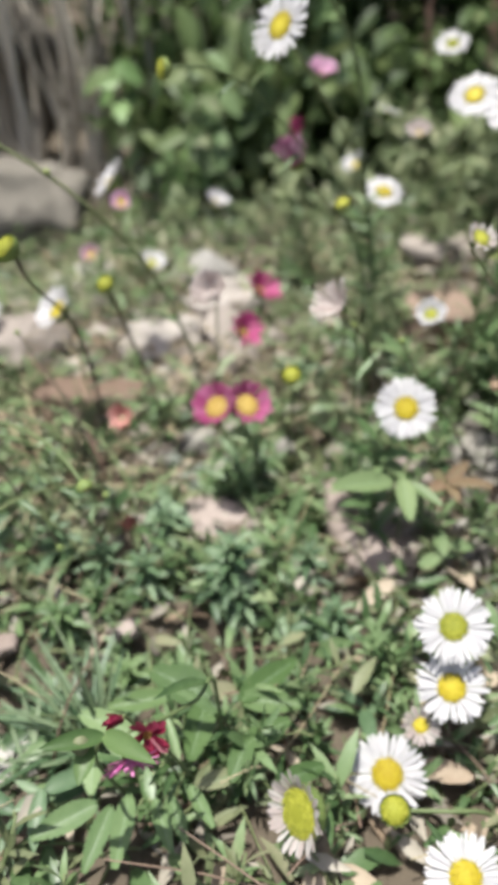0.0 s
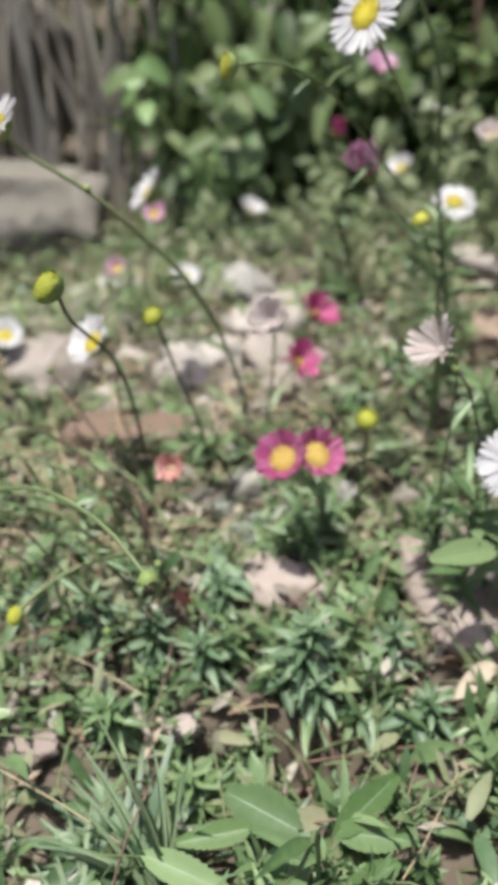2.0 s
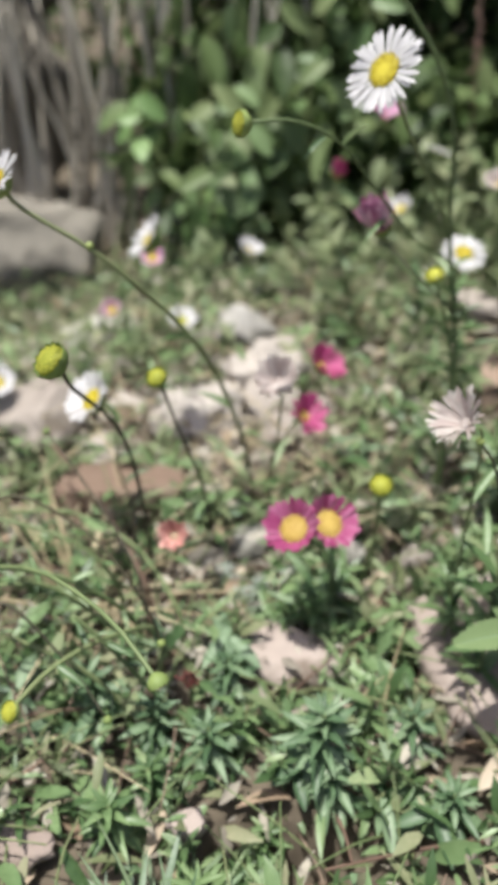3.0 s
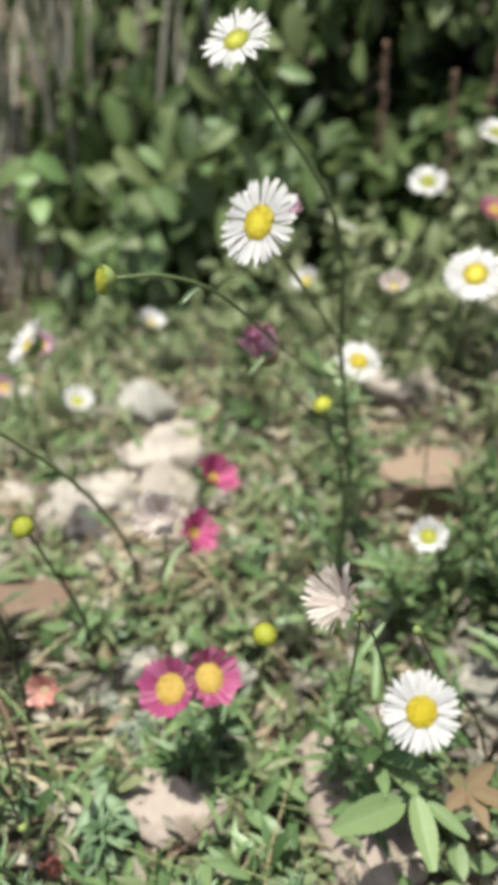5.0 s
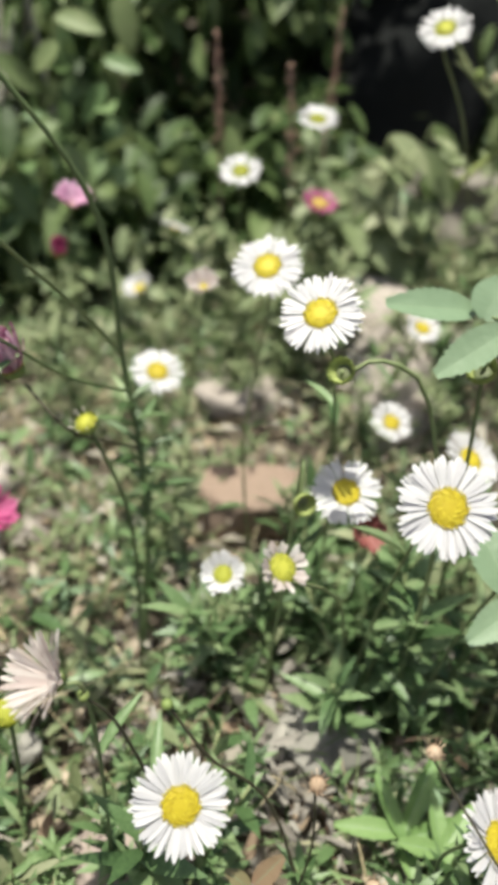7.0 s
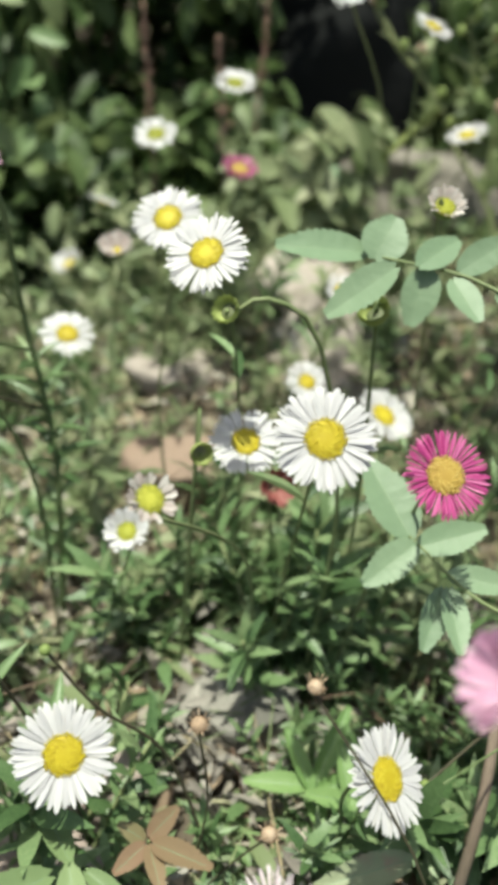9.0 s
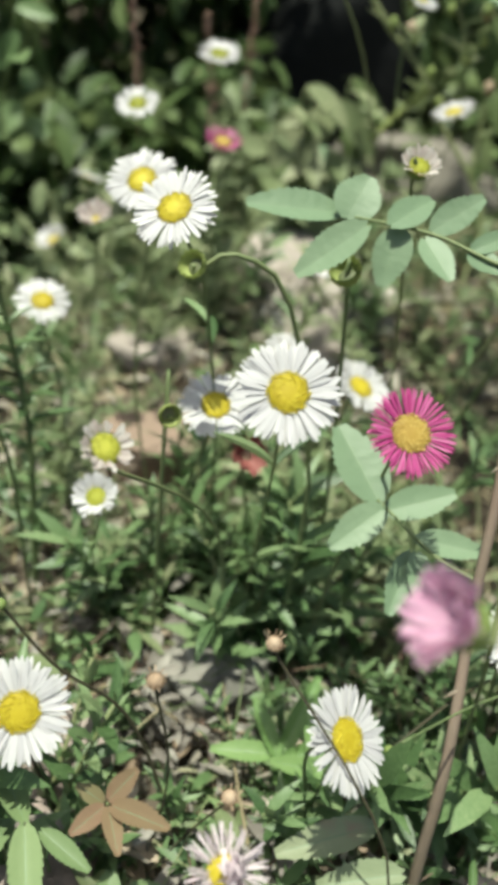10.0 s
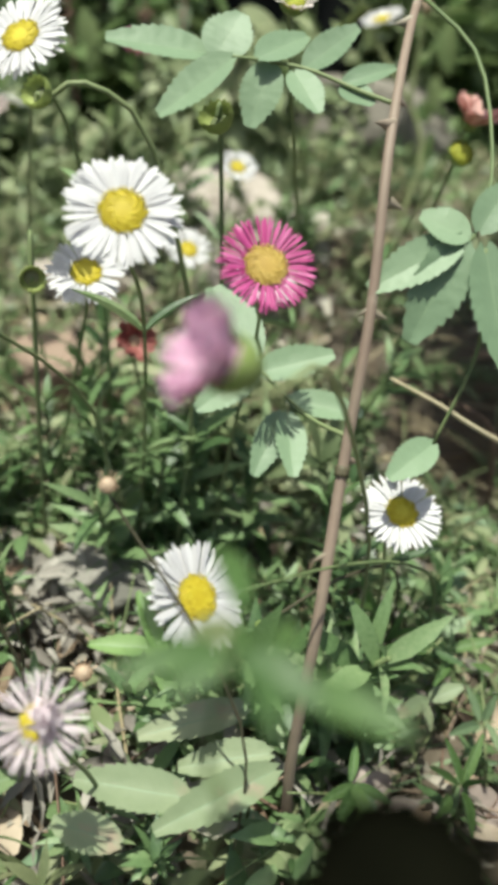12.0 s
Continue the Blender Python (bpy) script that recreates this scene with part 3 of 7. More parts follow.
def stalk_path(head, face, size, base, via=()):
    h, z = np.array(head, float), np.array(face, float)
    z /= np.linalg.norm(z)
    start = h - z * size * 0.14
    bend = h - z * size * 0.5 + np.array((0, 0, -0.10 * size))
    if not via and h[2] - base[2] > 0.03:
        sway = 0.06 * (h[2] - base[2])
        mid = 0.5 * (np.array(base) + bend) + sway * np.array((math.sin(900 * h[0]), math.cos(700 * h[1]), 0.3))
        via = (tuple(mid),)
    return [base, *via, bend, start] if np.linalg.norm(np.array(base) - bend) > 0.3 * size else [base, start]


def foot(head, face, seed):
    r = np.random.default_rng(seed + 500)
    x, y = head[0] - 0.012 * face[0] + r.normal(0, 0.008), head[1] - 0.03 * face[1] + 0.22 * head[2] + r.normal(0, 0.008)
    return on_ground(x, y)


COUNT, FEET = [0], []
CLEAR = [(0.0600, 0.2280, 0.018), (0.1640, 0.1920, 0.007), (0.1530, 0.1630, 0.007), (0.1460, 0.1730, 0.007), (0.1680, 0.1630, 0.007), (0.0985, 0.2440, 0.005)]   # flat stones kept free of leaves


def y_free(b):
    """Whether leafy shoots grow round a stem there: not on the pale stones."""
    return 0.0 if -0.12 < b[0] < 0.02 and 0.27 < b[1] < 0.40 else 1.0


def daisy(head, size, face=(-0.1, -0.6, 0.75), label="open white daisy with a yellow centre on a thin stem", via=(), base=None, stem=None, leaves=2, girth=1.0, **kw):
    COUNT[0] += 1
    seed = COUNT[0]
    b = Vector(base) if base else foot(head, face, seed)
    e = thing("daisy", b, label, "flower", "daisies in the bed")
    path = stalk_path(head, face, size, tuple(b), via)
    stalk(e, path, 0.00048 * girth, 0.00036 * girth, stem)
    flower_head(e, head, face, size, seed=seed, **kw)
    stem_leaves(e, path, leaves, seed)
    FEET.append((b[0], b[1], head[2] - b[2], y_free(b)))
    if head[2] < 0.035:
        CLEAR.append((head[0], head[1] - 0.008, 0.6 * size))
    return e


def stem_leaves(parent, path, count, seed):
    r = np.random.default_rng(seed + 900)
    p = spline(path, 30)
    for k in range(count):
        q = p[int(r.uniform(2, 15))]
        a = r.uniform(0, 2 * math.pi)
        long = r.uniform(0.008, 0.014)
        tip = q + long * np.array((math.cos(a), math.sin(a), r.uniform(0.2, 0.8)))
        build("stem_leaf", *lay(blade(1.0, "lance", 5, 0.2, 0.1), q, tip, (0, 0, 1), long * 0.22), MAT_LEAF, parent)


def bud(head, size, face=(-0.1, -0.5, 0.8), label="yellow-green daisy bud without petals on a thin stem", disc=MAT_LIME, via=(), base=None, stem=None, stubs=0, name="daisy_bud"):
    """A head that has lost or not yet opened its petals."""
    COUNT[0] += 1
    seed = COUNT[0]
    b = Vector(base) if base else foot(head, face, seed)
    e = thing(name, b, label, "flower bud", "buds in the bed")
    stalk(e, stalk_path(head, face, size, tuple(b), via), 0.00028 if disc == MAT_ORANGE else 0.0006, 0.00022 if disc == MAT_ORANGE else 0.00045, stem)
    bud_head(e, head, size, face, disc, seed, stubs)
    return e


def bud_head(e, head, size, face, disc, seed, stubs=0):
    dry = disc in (MAT_ORANGE, MAT_SHADEBLACK)
    m = head_frame(head, face, 30 * seed)
    v, f = disc_shape(size * 0.46, size * (0.36 if dry else 0.13), 110)
    d = build("flower_head", moved(m, v), f, disc, e)
    v, f = calyx_shape(size * 0.5, size * 0.55, 14)
    build("calyx", moved(m, v), f, disc if dry else MAT_CALYX, d)
    if stubs:
        r = np.random.default_rng(seed)
        rays = []
        for k in range(stubs):
            long = size * r.uniform(0.25, 0.45) * (1.2 if dry else 1)
            p = m @ pose(0, 0, 0, 0, 0, 360 * k / stubs + r.normal(0, 5)) @ pose(0, size * 0.42, 0, r.uniform(35, 70), 0, 0) @ Matrix.Diagonal((long, long, long, 1))
            rays.append((moved(p, PETALS[k % 4][0]), PETALS[k % 4][1]))
        build("petals", *join(rays), disc if dry else MAT_PALE, d)


def curled_petals(parent, head, face, radius, long, mat):
    """Petals of one side that fold back over the disc."""
    r = np.random.default_rng(12)
    m, rays = head_frame(head, face, 0), []
    for k in range(45):
        a = 8 * k + r.normal(0, 4)
        p = m @ pose(0, 0, 0, 0, 0, a)
        if (p.to_3x3() @ Vector((0, 1, 0))).x < -0.15:
            continue
        p = p @ pose(0, radius, 0.0004, r.normal(136, 14), r.normal(0, 14), r.normal(0, 8)) @ Matrix.Diagonal((long * r.uniform(0.7, 1.1), long * r.uniform(0.8, 1.1), long, 1))
        rays.append((moved(p, PETALS[k % 4][0]), PETALS[k % 4][1]))
    build("curled_petals", *join(rays), mat, parent, "pinkish petals folded over the centre")


def cup(head, size, face, label="empty green daisy cup with a dark hollow", via=(), base=None):
    """A spent head: an open, hollow calyx."""
    COUNT[0] += 1
    b = Vector(base) if base else foot(head, face, COUNT[0])
    e = thing("seed_cup", b, label, "seed head", "spent heads in the bed")
    stalk(e, stalk_path(head, face, size, tuple(b), via), 0.0006, 0.00045)
    m = head_frame(head, face, 0)
    v, f = calyx_shape(size * 0.5, size * 0.7, 14, 0.1)
    inner = calyx_shape(size * 0.43, size * 0.55, 14, 0.1)
    build("calyx", *join([(moved(m, v), f), (moved(m, inner[0]), [q[::-1] for q in inner[1]])]), MAT_CUP, e)
    v, f = disc_shape(size * 0.36, size * 0.04, 0)
    v[:, 2] -= size * 0.3
    build("receptacle", moved(m, v), f, MAT_OLIVE, e, "dull olive receptacle")
    return e

# ---- the daisies, from the ones passed first to the last ----
FADED = "fading daisy with pale pink half-shut petals"
daisy((0.0495, 0.126, 0.0424), 0.0185, (-0.15, -0.62, 0.72), "open white daisy with sparse petals and a lime-yellow centre", disc=MAT_LIME, count=38, near=True, ratio=0.42)
daisy((0.0496, 0.1188, 0.0286), 0.0175, (-0.1, -0.6, 0.78), near=True, count=44)
daisy((0.0427, 0.1153, 0.0184), 0.0098, (-0.1, -0.6, 0.75), "small half-open pinkish daisy with an orange-yellow centre", petals=MAT_PALE, count=26, lift=25)
daisy((0.0342, 0.1077, 0.0095), 0.0195, (-0.15, -0.6, 0.75), near=True, count=50, base=(0.037, 0.125, -0.004))
daisy((0.0109, 0.0913, 0.0210), 0.0180, (-0.78, -0.45, 0.42), "fading daisy with a large lime centre and thin cream petals", petals=MAT_PALE, disc=MAT_LIME, count=34, lift=34, ratio=0.66, gap=0.1, base=(0.02, 0.11, -0.004))
bud((0.034, 0.0967, 0.0126), 0.0072, (-0.05, -0.6, 0.8), base=(0.064, 0.1, -0.004), via=((0.056, 0.0975, 0.010), (0.046, 0.0965, 0.0125)))
daisy((0.0468, 0.0813, 0.0134), 0.018, (-0.1, -0.5, 0.85), near=True, base=(0.05, 0.095, -0.004))
# One flower in pieces: hot pink for its sunlit petals, wine red for shaded.
daisy((-0.0234, 0.0875, 0.0477), 0.0115, (0.1, -0.75, -0.42), "pink daisy hanging behind a leaf, its petals torn", petals=MAT_HOTPINK, disc=MAT_AMBER, count=26, lift=28, ratio=0.26, wide=1.1, ragged=12, gap=0.3, base=(-0.006, 0.115, 0.0), via=((-0.008, 0.112, 0.04), (-0.0113, 0.1046, 0.0432), (-0.019, 0.096, 0.0476)))
daisy((-0.0205, 0.0926, 0.048), 0.0090, (0.25, -0.6, 0.3), "wine-red daisy head, the shaded petals of the pink flower", petals=MAT_SHADEDWINE, disc=MAT_AMBER, count=17, lift=46, wide=1.3, ragged=16, ratio=0.25, base=(-0.012, 0.11, 0.0))
daisy((-0.0263, 0.0948, 0.05), 0.0062, (-0.35, -0.5, 0.5), "small wine-red daisy head, more shaded petals of the pink flower", petals=MAT_SHADEDWINE, disc=MAT_SHADEDWINE, count=16, lift=62, wide=1.2, ratio=0.3, base=(-0.018, 0.112, 0.0))
daisy((-0.0109, 0.2164, 0.0480), 0.0165, (-0.35, -0.5, 0.78), "magenta daisy with an amber centre beside its twin", petals=MAT_PURPLE, disc=MAT_AMBER, count=34, lift=46, wide=1.15, near=True, ratio=0.56, base=(0.003, 0.228, 0.0), via=((0.001, 0.226, 0.025),), leaves=3)
daisy((-0.0006, 0.2215, 0.0455), 0.0165, (0.28, -0.56, 0.80), "magenta daisy with an amber centre touching its twin", petals=MAT_PURPLE, disc=MAT_AMBER, count=34, lift=46, wide=1.15, near=True, ratio=0.56, base=(0.004, 0.229, 0.0), via=((0.003, 0.227, 0.022),), leaves=3)
daisy((0.0048, 0.3071, 0.0496), 0.0165, (0.55, -0.35, 0.72), "half-open magenta daisy above pale stones", petals=MAT_CRIMSON, disc=MAT_AMBER, count=37, lift=48, ratio=0.34, wide=0.8, ragged=6)
daisy((-0.0024, 0.2898, 0.0388), 0.0160, (0.5, -0.5, 0.68), "half-open magenta daisy with its petals cupped", petals=MAT_CRIMSON, disc=MAT_AMBER, count=37, lift=48, ratio=0.34, wide=0.8, ragged=6)
bud((0.0146, 0.2295, 0.0531), 0.0068)
daisy((0.0262, 0.2038, 0.0898), 0.0150, (-0.72, -0.20, 0.66), FADED + " drawn together to one side", petals=MAT_PALE, disc=MAT_PALE, count=54, lift=48, near=True, ratio=0.24, wide=0.5, ragged=6, base=(0.036, 0.215, 0.0), via=((0.035, 0.213, 0.04),))
daisy((-0.0138, 0.2581, 0.0711), 0.0138, (-0.2, -0.6, 0.65), FADED + ", half withered, over pale stones", petals=MAT_PALE, count=50, disc=MAT_PALE, lift=50, ratio=0.2)
daisy((-0.0448, 0.2267, 0.0368), 0.0098, (-0.1, -0.6, 0.6), "small withered salmon-pink daisy head over dry stems", disc=MAT_ORANGE, petals=MAT_SALMON, count=30, lift=52, ratio=0.35)
bud((-0.0634, 0.1908, 0.113), 0.0076, (-0.5, -0.4, 0.7), base=(-0.053, 0.240, 0.0), via=((-0.0555, 0.2375, 0.048), (-0.0590, 0.2300, 0.0730), (-0.0650, 0.2140, 0.0930)), stem=MAT_DARKSTEM, label="yellow-green daisy bud on a long leaning stem")
bud((-0.0488, 0.2422, 0.0811), 0.0062, (-0.3, -0.5, 0.8), base=(-0.034, 0.262, 0.0), via=((-0.0380, 0.2600, 0.0300), (-0.0440, 0.2530, 0.0560)), stem=MAT_DARKSTEM)
bud((-0.0409, 0.1501, 0.066), 0.0042, (0.3, -0.3, -0.5), base=(-0.115, 0.205, 0.0), via=((-0.1007, 0.2005, 0.0420), (-0.0757, 0.1874, 0.0610), (-0.0540, 0.1660, 0.0690)), label="small nodding green bud on a bowed stem")
daisy((-0.0726, 0.2655, 0.0601), 0.0190, (-0.62, -0.36, 0.68), "open white daisy turned half away on a leaning stem", count=36, lift=34)
daisy((-0.0391, 0.1878, 0.021), 0.0070, (0, -0.5, 0.7), "tiny withered dark red daisy head low over leaves", petals=MAT_RUST, disc=MAT_ORANGE, count=34, lift=60, shut=True)
daisy((-0.0593, 0.3322, 0.0892), 0.0195, (-0.78, -0.12, 0.6), "white daisy seen edge-on with its petals spread", count=46, lift=24)
daisy((-0.0643, 0.3853, 0.0629), 0.0115, (0, -0.5, 0.6), "small pink half-shut daisy", petals=MAT_ROSEPINK, count=35, lift=50)
daisy((-0.0549, 0.4141, 0.0194), 0.0160, (0.2, -0.3, 0.85), "small cream-white daisy low over the soil", count=30, disc=MAT_LIME, lift=40)
daisy((-0.0925, 0.430, 0.0180), 0.0120, (0, -0.5, 0.7), "dull pink half-shut daisy low over stones", petals=MAT_ROSEPINK, count=32, lift=55)
daisy((-0.0200, 0.4694, 0.0361), 0.0160, (0.3, -0.2, 0.9), "small white half-shut daisy before the hedge", count=37, lift=50)
daisy((-0.130, 0.345, 0.022), 0.0170, (0.2, -0.4, 0.85), "cream-white daisy leaning over a pale stone", count=30, lift=35)
daisy((-0.128, 0.318, 0.022), 0.0110, (0, -0.5, 0.7), "dark pink half-shut daisy beside a stone", petals=MAT_MAGENTA, count=32, lift=58)
daisy((0.0275, 0.4754, 0.077), 0.0145, (0, -0.6, 0.7), "crimson half-shut daisy before the hedge", petals=MAT_CRIMSON, count=32, lift=62)
daisy((0.0335, 0.3854, 0.1220), 0.0135, (0.1, -0.3, 0.8), "pale rose half-shut daisy on a tall stem", petals=MAT_ROSEPINK, count=35, lift=52, ratio=0.28)
daisy((0.0672, 0.495, 0.0520), 0.0165, (-0.5, -0.3, 0.7), "small white half-shut daisy with a yellow centre", count=40, lift=45)
daisy((0.0853, 0.4969, 0.0833), 0.0165, (0.3, 0.1, 0.95), "white daisy seen edge-on among weeds", count=30, lift=20)
daisy((0.0766, 0.362, 0.1013), 0.0120, (-0.2, -0.4, 0.8), FADED + " and shrunken", petals=MAT_PALE, count=35, lift=48, ratio=0.3)

# the tall branching plant with two white heads, a bud and a purple head
def branching_daisy():
    e = thing("branching_daisy", on_ground(0.0515, 0.295), "tall branching daisy plant with two open white flowers", "flower")
    stalk(e, [(0.0515, 0.295, -0.004), (0.0520, 0.298, 0.05), (0.0500, 0.305, 0.0722), (0.0450, 0.308, 0.1009), (0.0412, 0.306, 0.1314), (0.0330, 0.303, 0.152), (0.0175, 0.300, 0.172), (0.0088, 0.2985, 0.184), (0.0062, 0.2968, 0.1882)], 0.001, 0.0005, None, 34)
    stalk(e, [(0.0450, 0.308, 0.1009), (0.0347, 0.297, 0.1175), (0.0200, 0.275, 0.140), (0.0118, 0.2620, 0.1530)], 0.0006, 0.0005, None, 18, "branch")
    stalk(e, [(0.0470, 0.307, 0.090), (0.0310, 0.292, 0.102), (0.0157, 0.276, 0.120), (0.0008, 0.2585, 0.1386), (-0.012, 0.250, 0.146), (-0.0235, 0.2462, 0.1466)], 0.0005, 0.0004, None, 20, "branch")
    stalk(e, [(0.0500, 0.305, 0.0722), (0.0400, 0.290, 0.084), (0.0297, 0.2774, 0.0955), (0.0200, 0.2850, 0.1040)], 0.0005, 0.0004, MAT_DARKSTEM, 16, "branch")
    flower_head(e, (0.0093, 0.2586, 0.1561), (-0.62, -0.55, 0.45), 0.0205, near=True, count=52, seed=301)
    flower_head(e, (0.0054, 0.2964, 0.1897), (-0.42, -0.5, 0.72), 0.0180, near=True, count=36, lift=8, disc=MAT_LIME, seed=302, ratio=0.42)
    flower_head(e, (0.0173, 0.2834, 0.1095), (-0.35, -0.1, 0.8), 0.0165, MAT_MAUVE, MAT_AMBER, 44, 60, False, 1.6, 0.8, 303, False, 0.34, label="shut purple-pink head", ragged=9)
    bud_head(e, (-0.0258, 0.2459, 0.1463), 0.0062, (-0.8, -0.4, 0.15), MAT_LIME, 5)
    r = np.random.default_rng(5)
    spine = spline([(0.0515, 0.295, 0.0), (0.0520, 0.298, 0.05), (0.0500, 0.305, 0.0722), (0.0450, 0.308, 0.1009)], 40)
    for k in range(30):
        q = spine[int(4 + 1.0 * k)]
        a, long = 2.4 * k, r.uniform(0.008, 0.015)
        build("stem_leaf", *lay(blade(1.0, "lance", 5, 0.2, 0.15), q, q + long * np.array((math.cos(a), math.sin(a), 0.6)), (0, 0, 1), long * 0.2), MAT_LEAF, e)
    for q, tip in (((0.0008, 0.2585, 0.1386), (0.0050, 0.250, 0.147)), ((-0.004, 0.256, 0.141), (-0.010, 0.250, 0.138)), ((0.0200, 0.281, 0.114), (0.010, 0.272, 0.110))):
        build("stem_leaf", *lay(blade(1.0, "lance", 5, 0.2, 0.15), q, tip, (0, -0.3, 1), 0.0018), MAT_LEAF, e)


branching_daisy()
bud((0.034, 0.2782, 0.0969), 0.0062, (-0.4, -0.3, 0.8), "yellow bud with a few pale petals remaining", MAT_LIME, base=(0.05, 0.285, 0.0), via=((0.046, 0.283, 0.06),), stubs=9)
daisy((-0.0835, 0.2408, 0.1342), 0.0165, (-0.6, -0.35, 0.7), "open white daisy at the end of a long slanting stem", count=36, lift=12, near=True, base=(-0.0200, 0.298, 0.0), via=((-0.026, 0.29, 0.035), (-0.0380, 0.262, 0.0810), (-0.0600, 0.2480, 0.112)), leaves=4, girth=1.7)
daisy((0.0481, 0.1978, 0.0593), 0.0190, (-0.1, -0.74, 0.64), "open white daisy with dense petals above a rose leaf", near=True, count=56)
daisy((0.0575, 0.3290, 0.0855), 0.0170, (0.0, -0.48, 0.87), "open white daisy behind a tall branching stem", count=34)
daisy((0.0672, 0.2585, 0.0618), 0.0118, (-0.28, -0.5, 0.75), "small white daisy just opening, with a large yellow centre", disc=MAT_LIME, count=34, lift=42, ratio=0.5)
daisy((0.0637, 0.2039, 0.1108), 0.0090, (0.25, -0.56, 0.76), "bright yellow daisy centre with the stubs of shed petals", petals=MAT_PALE, disc=MAT_LIME, count=22, lift=36, ratio=0.62, gap=0.15, wide=1.3, base=(0.10, 0.245, 0.0), via=((0.095, 0.243, 0.06),), leaves=0)
daisy((0.0829, 0.3035, 0.1286), 0.0190, (-0.36, -0.58, 0.72), near=True, count=50, base=(0.094, 0.318, 0.0), label="open white daisy behind a second one")
daisy((0.0825, 0.2556, 0.1345), 0.0182, (-0.46, -0.52, 0.72), near=True, count=46, base=(0.105, 0.285, 0.0), via=((0.103, 0.282, 0.06), (0.094, 0.270, 0.11)), label="open white daisy overlapping the one behind it")
daisy((0.0943, 0.3964, 0.1334), 0.0160, (-0.25, -0.48, 0.84), count=30, lift=12, label="small white daisy with a lime centre on a tall stem", disc=MAT_LIME)
daisy((0.1273, 0.4152, 0.1500), 0.0165, (-0.1, -0.40, 0.92), count=30, lift=14, label="white daisy held flat on a tall stem", disc=MAT_LIME)
daisy((0.1283, 0.4027, 0.1212), 0.0145, (0.0, -0.45, 0.88), "magenta daisy with an amber centre on a tall stem", petals=MAT_PURPLE, disc=MAT_AMBER, count=28, lift=26, ratio=0.5)
daisy((0.1536, 0.374, 0.1855), 0.0175, (-0.42, -0.52, 0.74), "open white daisy high on a thin stem before dark shade", count=34, base=(0.20, 0.40, 0.03), via=((0.195, 0.395, 0.09), (0.175, 0.385, 0.15)), disc=MAT_LIME)
daisy((0.185, 0.375, 0.176), 0.0150, (0.2, -0.4, 0.85), "small white daisy on a branched weed", count=30, base=(0.205, 0.40, 0.03))
daisy((0.2222, 0.401, 0.1381), 0.0170, (-0.4, -0.1, 0.9), "white daisy seen half from the side", count=30, lift=14)
daisy((0.1292, 0.306, 0.0775), 0.0138, (0, -0.55, 0.8), "small white daisy behind larger ones", count=28, lift=16)
daisy((0.154, 0.3464, 0.0924), 0.0135, (0, -0.5, 0.8), "small white daisy among pale stones", count=28, lift=16)
daisy((0.1465, 0.2845, 0.0765), 0.0190, (0.25, -0.40, 0.86), "white daisy turned sideways, half in shade", count=36, lift=16)
cup((0.0841, 0.2433, 0.1271), 0.0052, (-0.6, -0.5, 0.5), base=(0.118, 0.250, 0.0), via=((0.118, 0.246, 0.07), (0.106, 0.244, 0.118), (0.093, 0.2435, 0.129)))
cup((0.0827, 0.248, 0.0902), 0.0050, (0.1, -0.75, 0.15), via=((0.0830, 0.256, 0.06), (0.0828, 0.254, 0.098)), base=(0.084, 0.262, 0.0))
cup((0.1188, 0.2486, 0.1245), 0.0064, (-0.55, -0.35, 0.76), base=(0.132, 0.262, 0.0))
daisy((0.094, 0.252, 0.0905), 0.0172, (-0.1, -0.55, 0.8), "white daisy standing in the shade of others", near=True, count=42)
daisy((0.1071, 0.2644, 0.068), 0.0110, (0, -0.6, 0.4), "withered rust-red daisy head under white ones", petals=MAT_RUST, disc=MAT_ORANGE, count=34, lift=54, ratio=0.35)
daisy((0.0953, 0.2105, 0.1159), 0.0188, (-0.12, -0.72, 0.66), "large open white daisy with a round yellow centre", near=True, count=54, lift=4, base=(0.110, 0.262, 0.0), via=((0.108, 0.250, 0.05), (0.103, 0.232, 0.09)), leaves=6)
daisy((0.1187, 0.207, 0.1086), 0.0166, (-0.05, -0.68, 0.7), "large open magenta daisy with an amber centre", petals=MAT_MAGENTA, disc=MAT_AMBER, near=True, count=66, lift=12, ratio=0.5, wide=0.55, base=(0.128, 0.252, 0.0), via=((0.127, 0.240, 0.05), (0.124, 0.222, 0.09)), leaves=2)
daisy((0.1045, 0.1800, 0.0615), 0.0192, (0.42, -0.52, 0.70), "open white daisy crossed by a thin dark stem", near=True, count=46, base=(0.114, 0.198, 0.0))
FOLDED = daisy((0.0782, 0.1632, 0.058), 0.0142, (0.05, -0.55, 0.82), FADED + ", ragged and curled", petals=MAT_BLUSH, near=True, disc=MAT_YELLOW, ratio=0.40, count=50, lift=16, wide=0.45, gap=0.2, ragged=20, base=(0.09, 0.176, 0.0))
curled_petals(FOLDED, (0.0782, 0.1632, 0.058), (0.05, -0.55, 0.82), 0.0142 * 0.23, 0.0062, MAT_BLUSH)
daisy((0.1490, 0.1950, 0.0630), 0.0165, (-0.05, -0.45, 0.86), "white daisy half in the shade of a leaf", near=True, count=40, base=(0.156, 0.212, 0.0))
daisy((0.0962, 0.1522, 0.1190), 0.0110, (-0.88, 0.10, 0.44), "half-open rose-pink daisy with a plump green calyx", petals=MAT_ROSEPINK, disc=MAT_ROSEPINK, near=True, count=112, lift=54, wide=0.72, ratio=0.38, ragged=6, plump=1.35, base=(0.150, 0.200, 0.0), via=((0.146, 0.198, 0.05), (0.118, 0.172, 0.105)), leaves=0)
